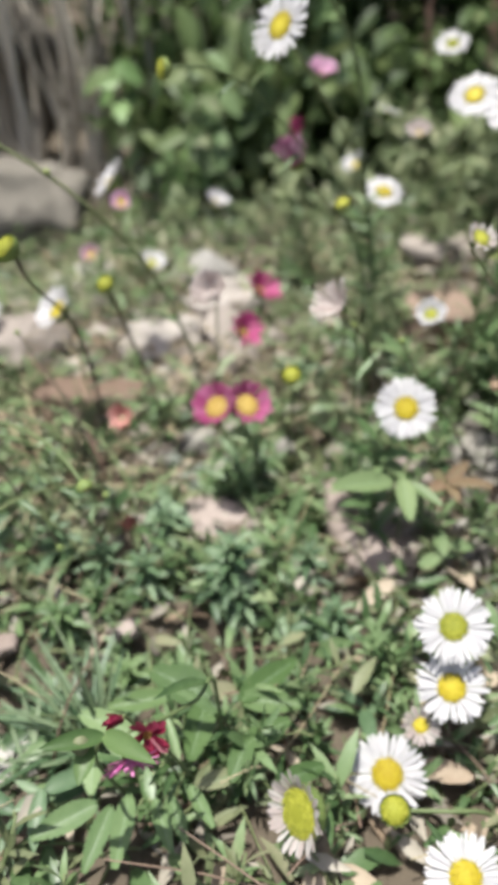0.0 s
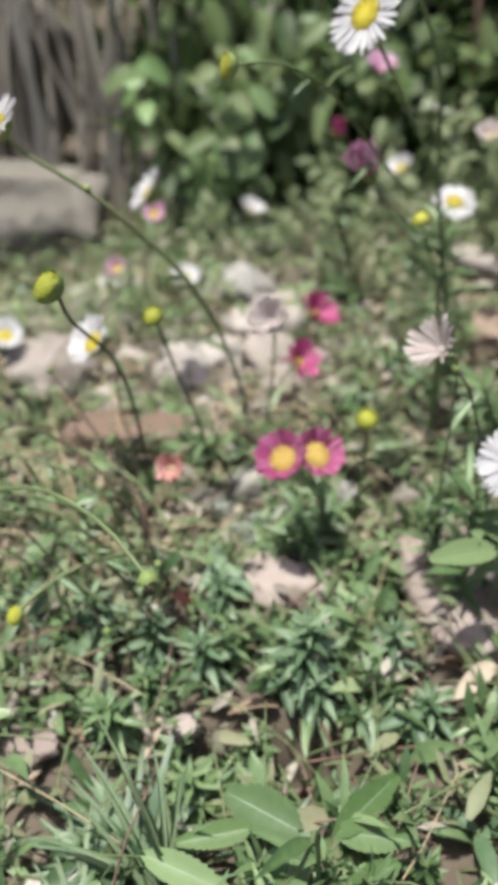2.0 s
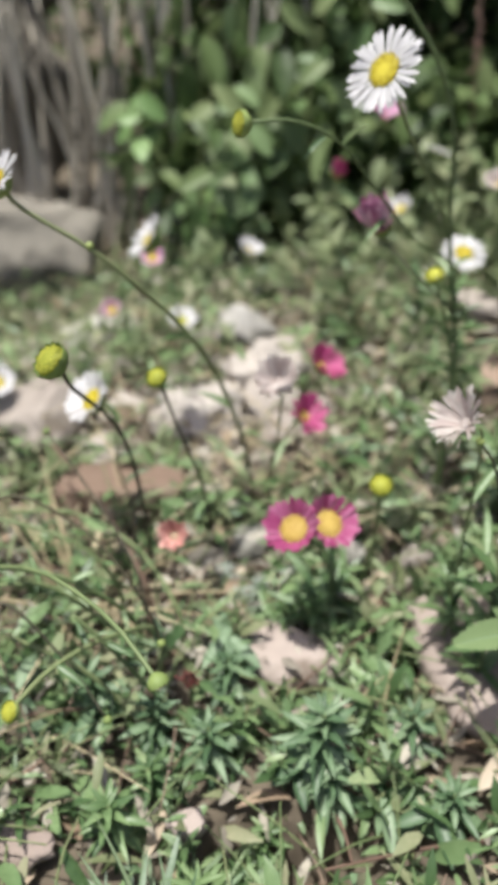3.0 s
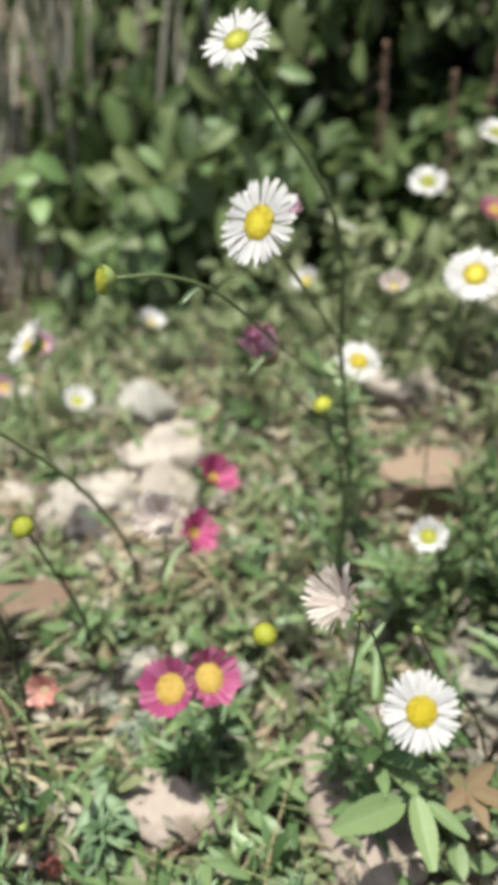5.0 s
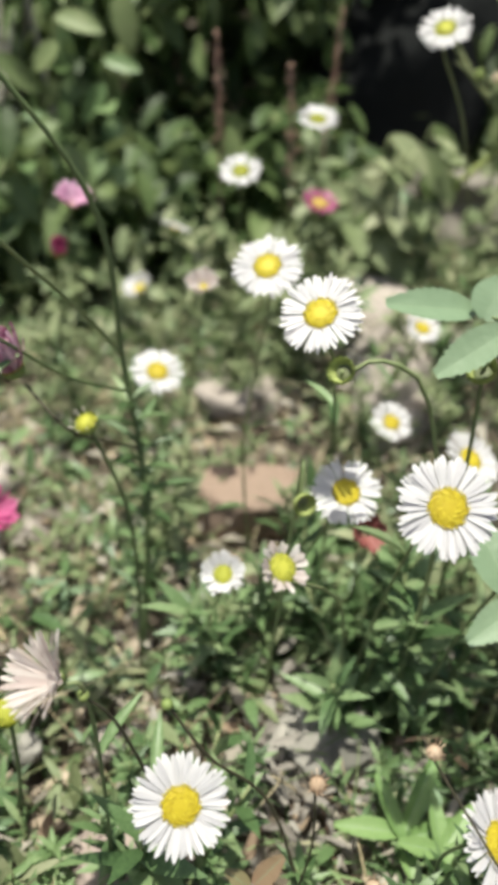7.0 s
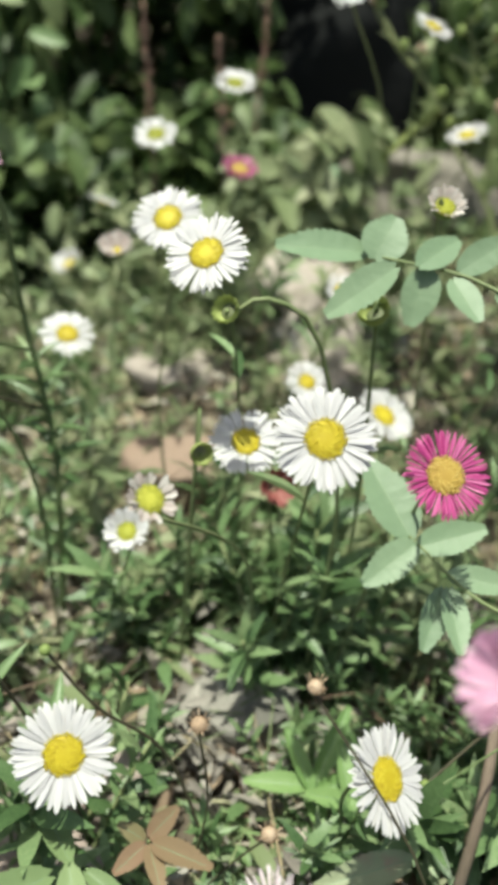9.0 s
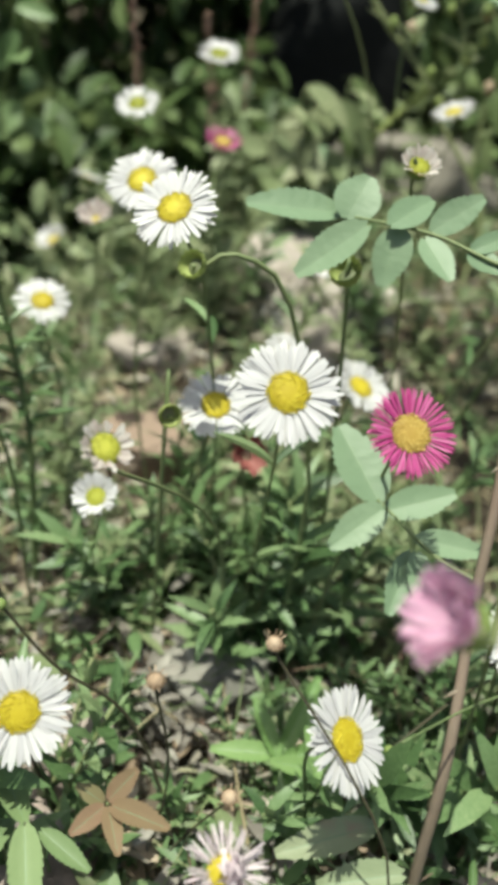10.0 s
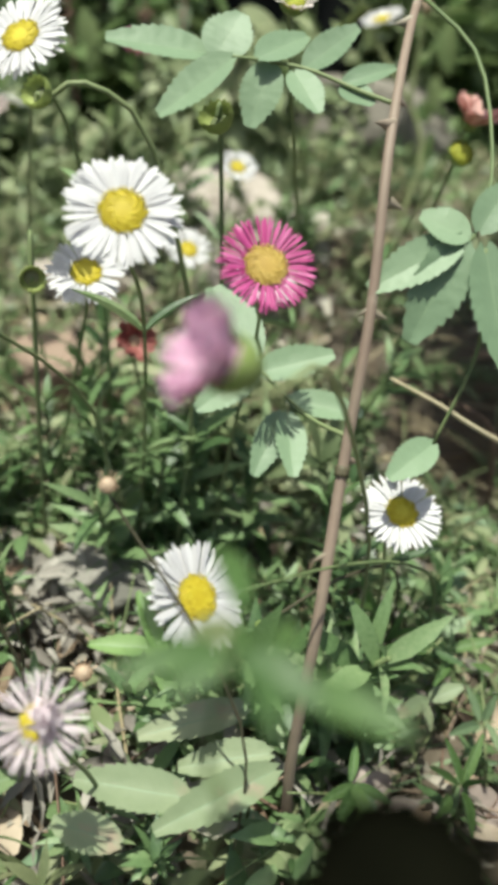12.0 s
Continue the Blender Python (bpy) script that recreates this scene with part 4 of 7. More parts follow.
bud((0.071, 0.190, 0.072), 0.0031, (0, -0.3, 0.9), "dry orange seed head on a dark stem", MAT_ORANGE, base=(0.074, 0.2, 0.0), stem=MAT_DARKSTEM, stubs=11)
bud((0.0905, 0.1875, 0.0803), 0.0029, (0, -0.3, 0.9), "dry orange seed head on a slanting dark stem", MAT_ORANGE, base=(0.112, 0.165, 0.0), via=((0.110, 0.167, 0.045),), stem=MAT_DARKSTEM, stubs=11)
bud((0.0866, 0.1873, 0.0389), 0.0034, (0, -0.3, 0.9), "dry pale orange seed head low over leaves", MAT_ORANGE, stem=MAT_DARKSTEM, stubs=11)
daisy((0.1347, 0.2552, 0.1453), 0.0090, (-0.08, -0.55, 0.8), "yellow daisy centre with short cream petals", petals=MAT_PALE, disc=MAT_LIME, count=35, lift=42, ratio=0.6, base=(0.16, 0.29, 0.01), via=((0.158, 0.287, 0.07),))
bud((0.1922, 0.2741, 0.1152), 0.0070, (0, -0.6, 0.5), "yellow daisy bud below a faded pink head", MAT_LIME)
daisy((0.1945, 0.2775, 0.1222), 0.0145, (0.2, -0.3, 0.85), FADED + " above a yellow bud", petals=MAT_SALMON, count=35, lift=46, ratio=0.3)

# ---- rose shoots ----


def ribbed(droop, rows=22, teeth=0.05):
    """A unit leaflet with a narrow raised rib, quilted halves and a toothed edge."""
    cols = (-1.0, -0.55, -0.03, 0.03, 0.55, 1.0)
    verts, faces = [], []
    for k in range(rows + 1):
        t = k / rows
        w = max(0.03, 1.86 * (t + 0.012) ** 0.58 * max(0, 1 - t) ** 0.66)
        for c in cols:
            edge = abs(c) == 1.0 and 0 < k < rows
            ww = w * (1 + (teeth if k % 2 else -teeth)) if edge else w
            quilt = 0.005 * math.sin(2.1 * k + 1.2 * abs(c)) * (0.3 < abs(c) < 0.9)
            x = 0.5 * ww * c if abs(c) > 0.1 else 0.5 * min(w, 0.8) * c
            verts.append((x, t + (0.042 * (k % 2) if edge else 0) - 0.06 * abs(c) * (t < 0.9), -droop * t * t + 0.16 * abs(x) + quilt * w))
    n = len(cols)
    for k in range(rows):
        for s in range(n - 1):
            faces.append((k * n + s, k * n + s + 1, (k + 1) * n + s + 1, (k + 1) * n + s))
    return np.array(verts), faces


LEAFLET = [ribbed(d) for d in (0.03, 0.1, -0.04)]


def leaflet(parent, base, tip, width, mat, up=(0.0, -0.5, 0.85), k=0):
    v, f = lay(LEAFLET[k % 3], base, tip, up, width)
    ob = build("leaflet", v, f, mat, parent)
    ob.data.materials.append(MAT_VEIN)
    for i, q in enumerate(ob.data.polygons):
        q.material_index = 1 if i % 5 == 2 and i < 100 else 0
    return ob


def compound(parent, rachis, leaflets, mat, ups=(0.0, -0.5, 0.85)):
    """One compound leaf: its stalk as a part, with the leaflets on it."""
    stem = stalk(parent, rachis, 0.00045, 0.0003, MAT_STEM, 14, "leaf")
    for k, (b, t, w) in enumerate(leaflets):
        leaflet(stem, b, t, w, mat, (ups[0] + 0.12 * math.sin(3 * k), ups[1], ups[2]), k)
    return stem


def thorn(parent, place, way, size=0.004):
    v, f = [], []
    way = np.array(way, float) / np.linalg.norm(way)
    m = axes_for(way, (0, 0, 1))
    for k in range(4):
        t = k / 3
        for s in range(6):
            a = math.pi * s / 3
            v.append(np.array(place) + m @ np.array((0.2 * size * (1 - t) ** 1.2 * math.cos(a), size * t, 0.42 * size * (1 - t) ** 1.2 * math.sin(a) - 0.18 * size * t * t)))
    f = [(k * 6 + s, k * 6 + (s + 1) % 6, k * 6 + 6 + (s + 1) % 6, k * 6 + 6 + s) for k in range(3) for s in range(6)]
    build("thorn", v, f, MAT_CANE, parent)


def rose_cane():
    e = thing("rose_cane", on_ground(0.127, 0.173), "thorny reddish rose cane with grey-green leaves", "rose")
    path = [(0.127, 0.173, -0.004), (0.1252, 0.1745, 0.020), (0.1275, 0.180, 0.050), (0.1335, 0.1940, 0.076), (0.1380, 0.2040, 0.101), (0.1440, 0.2215, 0.129), (0.1640, 0.2600, 0.149), (0.200, 0.320, 0.166), (0.235, 0.38, 0.165)]
    stalk(e, path, 0.00132, 0.0008, MAT_CANE, 44, "cane")
    for p, q in (((0.1264, 0.1775, 0.0380), (0.1267, 0.1782, 0.0396)), ((0.1330, 0.1930, 0.0742), (0.1335, 0.1940, 0.0758))):
        build("node_ring", *tube([p, q], 0.00146, 0.00142, 8, 4), MAT_DARKSTEM, e)
    for k, (p, w) in enumerate((((0.1383, 0.2045, 0.1015), (-1, -0.2, -0.1)), ((0.1383, 0.2045, 0.1010), (1, -0.3, -0.1)), ((0.1440, 0.2215, 0.129), (-1, -0.1, 0.3)), ((0.1465, 0.227, 0.1325), (1, 0, -0.2)),
                                ((0.1418, 0.213, 0.118), (1, -0.2, -0.2)), ((0.1570, 0.248, 0.144), (-1, -0.1, 0)), ((0.1640, 0.2600, 0.149), (1, 0, -0.4)), ((0.1300, 0.186, 0.062), (-1, 0, -0.2)), ((0.1335, 0.1945, 0.077), (1, 0, -0.2)))):
        thorn(e, p, w, 0.0030 + 0.0005 * (k % 3))
    compound(e, [(0.1460, 0.2260, 0.1320), (0.1410, 0.2320, 0.1330), (0.1340, 0.2405, 0.1348), (0.1250, 0.2480, 0.1350), (0.1190, 0.2560, 0.1342)],
             [((0.1190, 0.2580, 0.1341), (0.0985, 0.2590, 0.1356), 0.0110), ((0.1194, 0.2535, 0.1342), (0.1250, 0.2574, 0.1425), 0.0128), ((0.1202, 0.2450, 0.1350), (0.1075, 0.2469, 0.1236), 0.0104),
              ((0.1252, 0.2440, 0.1356), (0.1364, 0.2495, 0.1400), 0.0088), ((0.1280, 0.2450, 0.1346), (0.1233, 0.2395, 0.1245), 0.0100), ((0.1343, 0.2429, 0.1350), (0.1434, 0.2412, 0.1423), 0.0088),
              ((0.1310, 0.2395, 0.1342), (0.1332, 0.2298, 0.1292), 0.0080), ((0.1392, 0.2347, 0.1334), (0.1499, 0.2360, 0.1377), 0.0056), ((0.1393, 0.2350, 0.1331), (0.1430, 0.2286, 0.1309), 0.0070)], MAT_ROSE, (-0.1, -0.55, 0.85))
    compound(e, [(0.1345, 0.1965, 0.0805), (0.1300, 0.2050, 0.0800), (0.1240, 0.2165, 0.0835), (0.1223, 0.2194, 0.0845)],
             [((0.1223, 0.2194, 0.0845), (0.1178, 0.2350, 0.0940), 0.0140), ((0.1230, 0.2175, 0.0836), (0.1105, 0.2133, 0.0780), 0.0094), ((0.1236, 0.2168, 0.0834), (0.1385, 0.2163, 0.0868), 0.0092),
              ((0.1279, 0.2100, 0.0808), (0.1410, 0.2040, 0.0805), 0.0075), ((0.1259, 0.2078, 0.0791), (0.1185, 0.1985, 0.0724), 0.0074), ((0.1270, 0.2075, 0.0792), (0.1247, 0.1955, 0.0728), 0.0076)], MAT_ROSE, (-0.1, -0.55, 0.8))
    compound(e, [(0.1640, 0.2600, 0.149), (0.1690, 0.2400, 0.140), (0.1640, 0.2180, 0.124), (0.1560, 0.2060, 0.1150), (0.1536, 0.2056, 0.1140)],
             [((0.1532, 0.2056, 0.1137), (0.1375, 0.2056, 0.1050), 0.0098), ((0.1536, 0.2056, 0.1140), (0.1440, 0.1987, 0.0982), 0.0120), ((0.1573, 0.2037, 0.1132), (0.1592, 0.1915, 0.0955), 0.0125),
              ((0.1546, 0.2056, 0.1146), (0.1468, 0.2098, 0.1170), 0.0095), ((0.1565, 0.2056, 0.1156), (0.1625, 0.2088, 0.1238), 0.0085)], MAT_ROSE, (-0.1, -0.6, 0.75))
    # Most of these sprays hang out of view, added to shade the hollow.
    for (x, y, z), turn in (((0.196, 0.312, 0.1655), 20), ((0.205, 0.330, 0.1665), -60), ((0.218, 0.35, 0.1665), 80), ((0.180, 0.287, 0.158), -40), ((0.216, 0.305, 0.172), 8), ((0.218, 0.296, 0.166), -14), ((0.216, 0.318, 0.176), 24), ((0.222, 0.330, 0.170), 2), ((0.226, 0.288, 0.176), 12), ((0.232, 0.312, 0.182), -8), ((0.224, 0.342, 0.178), 16), ((0.236, 0.326, 0.166), 30), ((0.226, 0.350, 0.190), -10), ((0.228, 0.362, 0.186), 14), ((0.222, 0.372, 0.192), 0), ((0.236, 0.352, 0.200), 22), ((0.230, 0.338, 0.196), -20)):
        m = np.array(pose(x, y, z, 8, -6, turn))
        at = lambda p: tuple(m[:3, :3] @ np.array(p) + m[:3, 3])
        compound(e, [at((0, 0, 0)), at((0.012, -0.004, 0.006)), at((0.045, -0.012, 0.008))],
                 [(at((0.018 + 0.011 * (k // 2), -0.006, 0.006)), at((0.024 + 0.011 * (k // 2), -0.006 + (0.014 if k % 2 else -0.014), 0.007)), 0.011) for k in range(5)] + [(at((0.045, -0.012, 0.008)), at((0.062, -0.016, 0.004)), 0.012)], MAT_ROSE, (-0.1, -0.3, 0.9))
    compound(e, [(0.1573, 0.2037, 0.1132), (0.1590, 0.2000, 0.0960), (0.1535, 0.1975, 0.0770)], [((0.1535, 0.1975, 0.0770), (0.1425, 0.1925, 0.0735), 0.0085)], MAT_ROSE, (-0.1, -0.5, 0.85))
    compound(e, [(0.172, 0.275, 0.153), (0.174, 0.268, 0.158)], [((0.174, 0.268, 0.158), (0.176, 0.262, 0.168), 0.008), ((0.173, 0.27, 0.156), (0.182, 0.262, 0.157), 0.007)], MAT_ROSE, (-0.1, -0.6, 0.75))


def seedling(label, base, rachis, leaflets, mat, ups=(0.0, -0.35, 0.93)):
    e = thing("rose_seedling", on_ground(*base), label, "rose shoot")
    lift = lambda p: (p[0], p[1], p[2] + 0.006)
    rachis, leaflets = [lift(p) for p in rachis], [(lift(b), lift(t), w) for b, t, w in leaflets]
    for b, t, w in leaflets:
        CLEAR.append(((b[0] + t[0]) / 2, (b[1] + t[1]) / 2 - 0.006, 0.8 * w + 0.003))
    compound(e, [tuple(on_ground(*base)), *rachis], leaflets, mat, ups)
    return e


rose_cane()
seedling("low light green rose shoot with pointed leaflets under a white daisy", (0.053, 0.201), [(0.05, 0.195, 0.018), (0.047, 0.189, 0.0325)],
         [((0.044, 0.188, 0.0325), (0.025, 0.179, 0.038), 0.0097), ((0.048, 0.19, 0.0325), (0.043, 0.207, 0.0295), 0.0066), ((0.048, 0.189, 0.0325), (0.048, 0.173, 0.029), 0.0076), ((0.051, 0.188, 0.0315), (0.059, 0.18, 0.0295), 0.0048)], MAT_PALEGREEN)
seedling("low green rose shoot with broad oval leaflets", (-0.004, 0.122), [(-0.006, 0.1235, 0.006), (-0.006, 0.1240, 0.0115)],
         [((-0.0104, 0.1240, 0.0120), (-0.0262, 0.1332, 0.0115), 0.0126), ((-0.0020, 0.1232, 0.0120), (0.0132, 0.1368, 0.0125), 0.0084), ((-0.0018, 0.1238, 0.0118), (0.0134, 0.1220, 0.0112), 0.0084), ((-0.0003, 0.1112, 0.0112), (0.0103, 0.1178, 0.0115), 0.0077),
          ((-0.0002, 0.1132, 0.0110), (-0.0042, 0.1018, 0.0108), 0.0072), ((-0.0112, 0.1230, 0.0110), (-0.0142, 0.1068, 0.0102), 0.0096), ((-0.0208, 0.1248, 0.0112), (-0.0362, 0.1220, 0.0108), 0.0069), ((0.0080, 0.1012, 0.0112), (0.0182, 0.1058, 0.0110), 0.0062)], MAT_GREEN)
seedling("low shoot with a fan of pointed light green leaflets", (-0.022, 0.104), [(-0.022, 0.1035, 0.005), (-0.023, 0.1025, 0.0080)],
         [((-0.0358, 0.0972, 0.0082), (-0.0492, 0.0898, 0.0075), 0.0075), ((-0.0320, 0.0962, 0.0084), (-0.0362, 0.0828, 0.0070), 0.0059), ((-0.0280, 0.0988, 0.0086), (-0.0292, 0.0830, 0.0070), 0.0065), ((-0.0220, 0.0982, 0.0084), (-0.0172, 0.0868, 0.0072), 0.0047),
          ((-0.0182, 0.0990, 0.0082), (-0.0142, 0.0888, 0.0074), 0.0042), ((-0.0142, 0.1018, 0.0082), (-0.0080, 0.0920, 0.0074), 0.0042), ((-0.0380, 0.1098, 0.0090), (-0.0372, 0.0998, 0.0080), 0.0064), ((-0.0420, 0.1188, 0.0120), (-0.0242, 0.1118, 0.0112), 0.0079)], MAT_YOUNG)
shoot = thing("leafy_shoot", on_ground(-0.031, 0.108), "slender shoot with pointed leaves across a pink daisy", "weed")
stalk(shoot, [tuple(on_ground(-0.031, 0.108)), (-0.0321, 0.0932, 0.0382), (-0.0282, 0.0899, 0.052)], 0.0006, 0.0004, None, 10)
for b, t, w in (((-0.0282, 0.0899, 0.052), (-0.0181, 0.0822, 0.0557), 0.0042), ((-0.0285, 0.0896, 0.0519), (-0.0391, 0.0848, 0.0559), 0.0038), ((-0.0313, 0.0891, 0.0497), (-0.0327, 0.0819, 0.0483), 0.0040)):
    build("leaf", *lay(blade(1.0, "lance", 8, 0.25, 0.15), b, t, (0, -0.4, 0.9), w), MAT_GREEN, shoot)
build("bud", BALL3[0] * np.array((0.0019, 0.0019, 0.0024)) + np.array((-0.0328, 0.088, 0.0517)), BALL3[1], MAT_OLIVE, shoot)
seedling("single yellowing leaflet shoot among low leaves", (-0.010, 0.104), [(-0.011, 0.1030, 0.004), (-0.0115, 0.1022, 0.0080)],
         [((-0.0120, 0.1020, 0.0082), (-0.0002, 0.1058, 0.0082), 0.0054), ((-0.0126, 0.1018, 0.0080), (-0.0085, 0.1080, 0.0084), 0.0037)], MAT_OLIVE)
seedling("low rose shoot with large mottled leaflets, greenish and pink-brown", (0.118, 0.174), [(0.118, 0.175, 0.012), (0.1172, 0.176, 0.021)],
         [((0.1172, 0.1820, 0.0222), (0.0960, 0.1818, 0.0196), 0.0084), ((0.1187, 0.1714, 0.0223), (0.1020, 0.1736, 0.0205), 0.0086), ((0.1025, 0.1665, 0.0211), (0.0840, 0.1757, 0.0186), 0.0098), ((0.1186, 0.1678, 0.0224), (0.0955, 0.1619, 0.0213), 0.0090), ((0.0897, 0.1611, 0.0211), (0.0790, 0.1691, 0.0189), 0.0080)], MAT_ROSEGREY)
seedling("young reddish-brown rose shoot low over the soil", (0.066, 0.201), [(0.0645, 0.1960, 0.0200), (0.0636, 0.1938, 0.0278)],
         [((0.0645, 0.1930, 0.0278), (0.0733, 0.1814, 0.0361), 0.0060), ((0.0637, 0.1928, 0.0276), (0.0643, 0.1821, 0.0303), 0.0048), ((0.0640, 0.1945, 0.0280), (0.07, 0.196, 0.034), 0.0056), ((0.0628, 0.1932, 0.0277), (0.056, 0.188, 0.029), 0.0052), ((0.0628, 0.1942, 0.0278), (0.058, 0.196, 0.032), 0.0044)], MAT_ROSERED)
seedling("low rose shoot with yellow-green leaflets", (0.067, 0.191), [(0.067, 0.191, 0.008)],
         [((0.064, 0.191, 0.008), (0.062, 0.181, 0.006), 0.0068), ((0.066, 0.185, 0.008), (0.074, 0.186, 0.008), 0.0063), ((0.061, 0.18, 0.008), (0.054, 0.177, 0.007), 0.0058), ((0.059, 0.207, 0.012), (0.067, 0.213, 0.012), 0.0034), ((0.06, 0.207, 0.011), (0.068, 0.209, 0.011), 0.0029)], MAT_PALEGREEN)
seedling("bright green leafy shoot with narrow leaflets", (0.1065, 0.214), [(0.1066, 0.2125, 0.006), (0.1066, 0.2105, 0.0100)],
         [((0.1072, 0.2102, 0.0102), (0.1212, 0.2255, 0.0180), 0.0062), ((0.1058, 0.2105, 0.0101), (0.0905, 0.2148, 0.0110), 0.0066), ((0.1068, 0.2089, 0.0099), (0.1250, 0.2085, 0.0130), 0.0060), ((0.1061, 0.2090, 0.0099), (0.1026, 0.2220, 0.0180), 0.0054), ((0.1068, 0.2089, 0.0099), (0.1053, 0.2000, 0.0090), 0.0062)], MAT_FRESH)
seedling("bright green leafy shoot beside a similar one", (0.1130, 0.205), [(0.1130, 0.204, 0.008), (0.1128, 0.2025, 0.0135)],
         [((0.1130, 0.2024, 0.0137), (0.1230, 0.2090, 0.0200), 0.0056), ((0.1128, 0.2024, 0.0137), (0.1135, 0.2130, 0.0215), 0.0052), ((0.1126, 0.2022, 0.0136), (0.1020, 0.2050, 0.0160), 0.0058), ((0.1128, 0.2016, 0.0135), (0.1155, 0.1915, 0.0130), 0.0060), ((0.1131, 0.2020, 0.0136), (0.1245, 0.1990, 0.0160), 0.0056)], MAT_FRESH)

seedling("upright fresh green shoot beside the rose cane", (0.162, 0.206), [(0.16, 0.204, 0.007)],
         [((0.16, 0.204, 0.01), (0.159, 0.198, 0.028), 0.0034), ((0.158, 0.205, 0.01), (0.153, 0.211, 0.028), 0.0024), ((0.158, 0.203, 0.01), (0.151, 0.203, 0.028), 0.0024), ((0.16, 0.203, 0.01), (0.159, 0.191, 0.028), 0.0018), ((0.161, 0.209, 0.01), (0.142, 0.196, 0.028), 0.0018), ((0.163, 0.211, 0.01), (0.143, 0.202, 0.028), 0.0016)], MAT_FRESH)
seedling("low shoot with long toothed green leaves", (0.177, 0.2), [(0.175, 0.198, 0.007)],
         [((0.174, 0.198, 0.01), (0.161, 0.196, 0.014), 0.0040), ((0.175, 0.198, 0.01), (0.185, 0.196, 0.014), 0.0038), ((0.178, 0.193, 0.01), (0.178, 0.186, 0.014), 0.0040), ((0.174, 0.196, 0.01), (0.163, 0.186, 0.014), 0.0030)], MAT_GREEN)
seedling("low shoot with pale grey-green leaves", (0.165, 0.189), [(0.165, 0.189, 0.005)],
         [((0.163, 0.187, 0.008), (0.152, 0.181, 0.012), 0.0046), ((0.164, 0.187, 0.008), (0.171, 0.186, 0.012), 0.0050), ((0.162, 0.186, 0.008), (0.157, 0.176, 0.012), 0.0030)], MAT_ROSEGREY)
seedling("leafy green shoot low over dry leaves", (0.139, 0.171), [(0.137, 0.169, 0.009)],
         [((0.136, 0.167, 0.012), (0.13, 0.161, 0.014), 0.0034), ((0.136, 0.168, 0.012), (0.136, 0.159, 0.014), 0.0036), ((0.136, 0.168, 0.012), (0.128, 0.165, 0.014), 0.0028), ((0.137, 0.168, 0.012), (0.141, 0.162, 0.014), 0.0026), ((0.136, 0.169, 0.012), (0.14, 0.176, 0.014), 0.0024), ((0.136, 0.165, 0.012), (0.134, 0.158, 0.014), 0.0034)], MAT_GREEN)
seedling("slender green shoot among dry leaves", (0.162, 0.168), [(0.16, 0.167, 0.007)],
         [((0.159, 0.165, 0.01), (0.155, 0.169, 0.02), 0.0026), ((0.159, 0.165, 0.01), (0.163, 0.168, 0.02), 0.0028), ((0.158, 0.165, 0.01), (0.148, 0.164, 0.02), 0.0024), ((0.159, 0.164, 0.01), (0.159, 0.159, 0.02), 0.0030), ((0.158, 0.163, 0.01), (0.151, 0.151, 0.02), 0.0030), ((0.155, 0.163, 0.01), (0.144, 0.154, 0.02), 0.0028)], MAT_GREEN)
seedling("grey-green shoot with narrow leaves", (0.175, 0.182), [(0.173, 0.18, 0.007)],
         [((0.171, 0.178, 0.01), (0.169, 0.183, 0.016), 0.0026), ((0.172, 0.178, 0.01), (0.174, 0.179, 0.016), 0.0026), ((0.17, 0.177, 0.01), (0.158, 0.172, 0.016), 0.0030), ((0.172, 0.177, 0.01), (0.167, 0.167, 0.016), 0.0030)], MAT_GRASS)

def foreground_sprig():
    e = thing("leafy_shoot", on_ground(0.084, 0.140), "leafy green shoot rising in front of the flowers", "weed")
    stalk(e, [tuple(on_ground(0.084, 0.140)), (0.0896, 0.1224, 0.0899), (0.0889, 0.1227, 0.1025), (0.0902, 0.1244, 0.1113)], 0.0005, 0.0003, None, 18)
    for b, t, w, mat in (((0.0918, 0.1278, 0.1118), (0.0928, 0.1368, 0.1117), 0.0034, MAT_SHOOT),
                         ((0.0895, 0.1249, 0.1114), (0.0819, 0.1238, 0.1123), 0.0034, MAT_SHOOT),
                         ((0.0901, 0.125, 0.1117), (0.0889, 0.1294, 0.1106), 0.004, MAT_OLIVE),
                         ((0.0909, 0.1239, 0.1113), (0.0948, 0.1189, 0.1123), 0.0044, MAT_SHOOT),
                         ((0.0945, 0.1216, 0.11), (0.0993, 0.1155, 0.1129), 0.004, MAT_SHOOT),
                         ((0.0932, 0.1249, 0.1103), (0.098, 0.1301, 0.1084), 0.0032, MAT_SHOOT),
                         ((0.0895, 0.1238, 0.1119), (0.0853, 0.1217, 0.1116), 0.0026, MAT_SHOOT),
                         ((0.0899, 0.1241, 0.1123), (0.0933, 0.1272, 0.1107), 0.003, MAT_SHOOT),
                         ((0.0915, 0.1233, 0.1111), (0.0911, 0.1174, 0.1123), 0.0026, MAT_SHOOT)):
        build("stem_leaf", *lay(blade(1.0, "lance", 8, 0.2, 0.2), b, t, (0, -0.4, 0.9), 0.7 * w), mat, e)


foreground_sprig()
# Made-up head for a dark shape close by; its near-black holds the shade.
bud((0.0922, 0.1038, 0.1172), 0.0104, (0.1, -0.3, 0.9), "made-up near-black head close by, shade put into its colour", MAT_SHADEBLACK, base=(0.1, 0.106, -0.003), stem=MAT_DARKSTEM, stubs=16)

# ---- grass, weeds and seed spikes ----


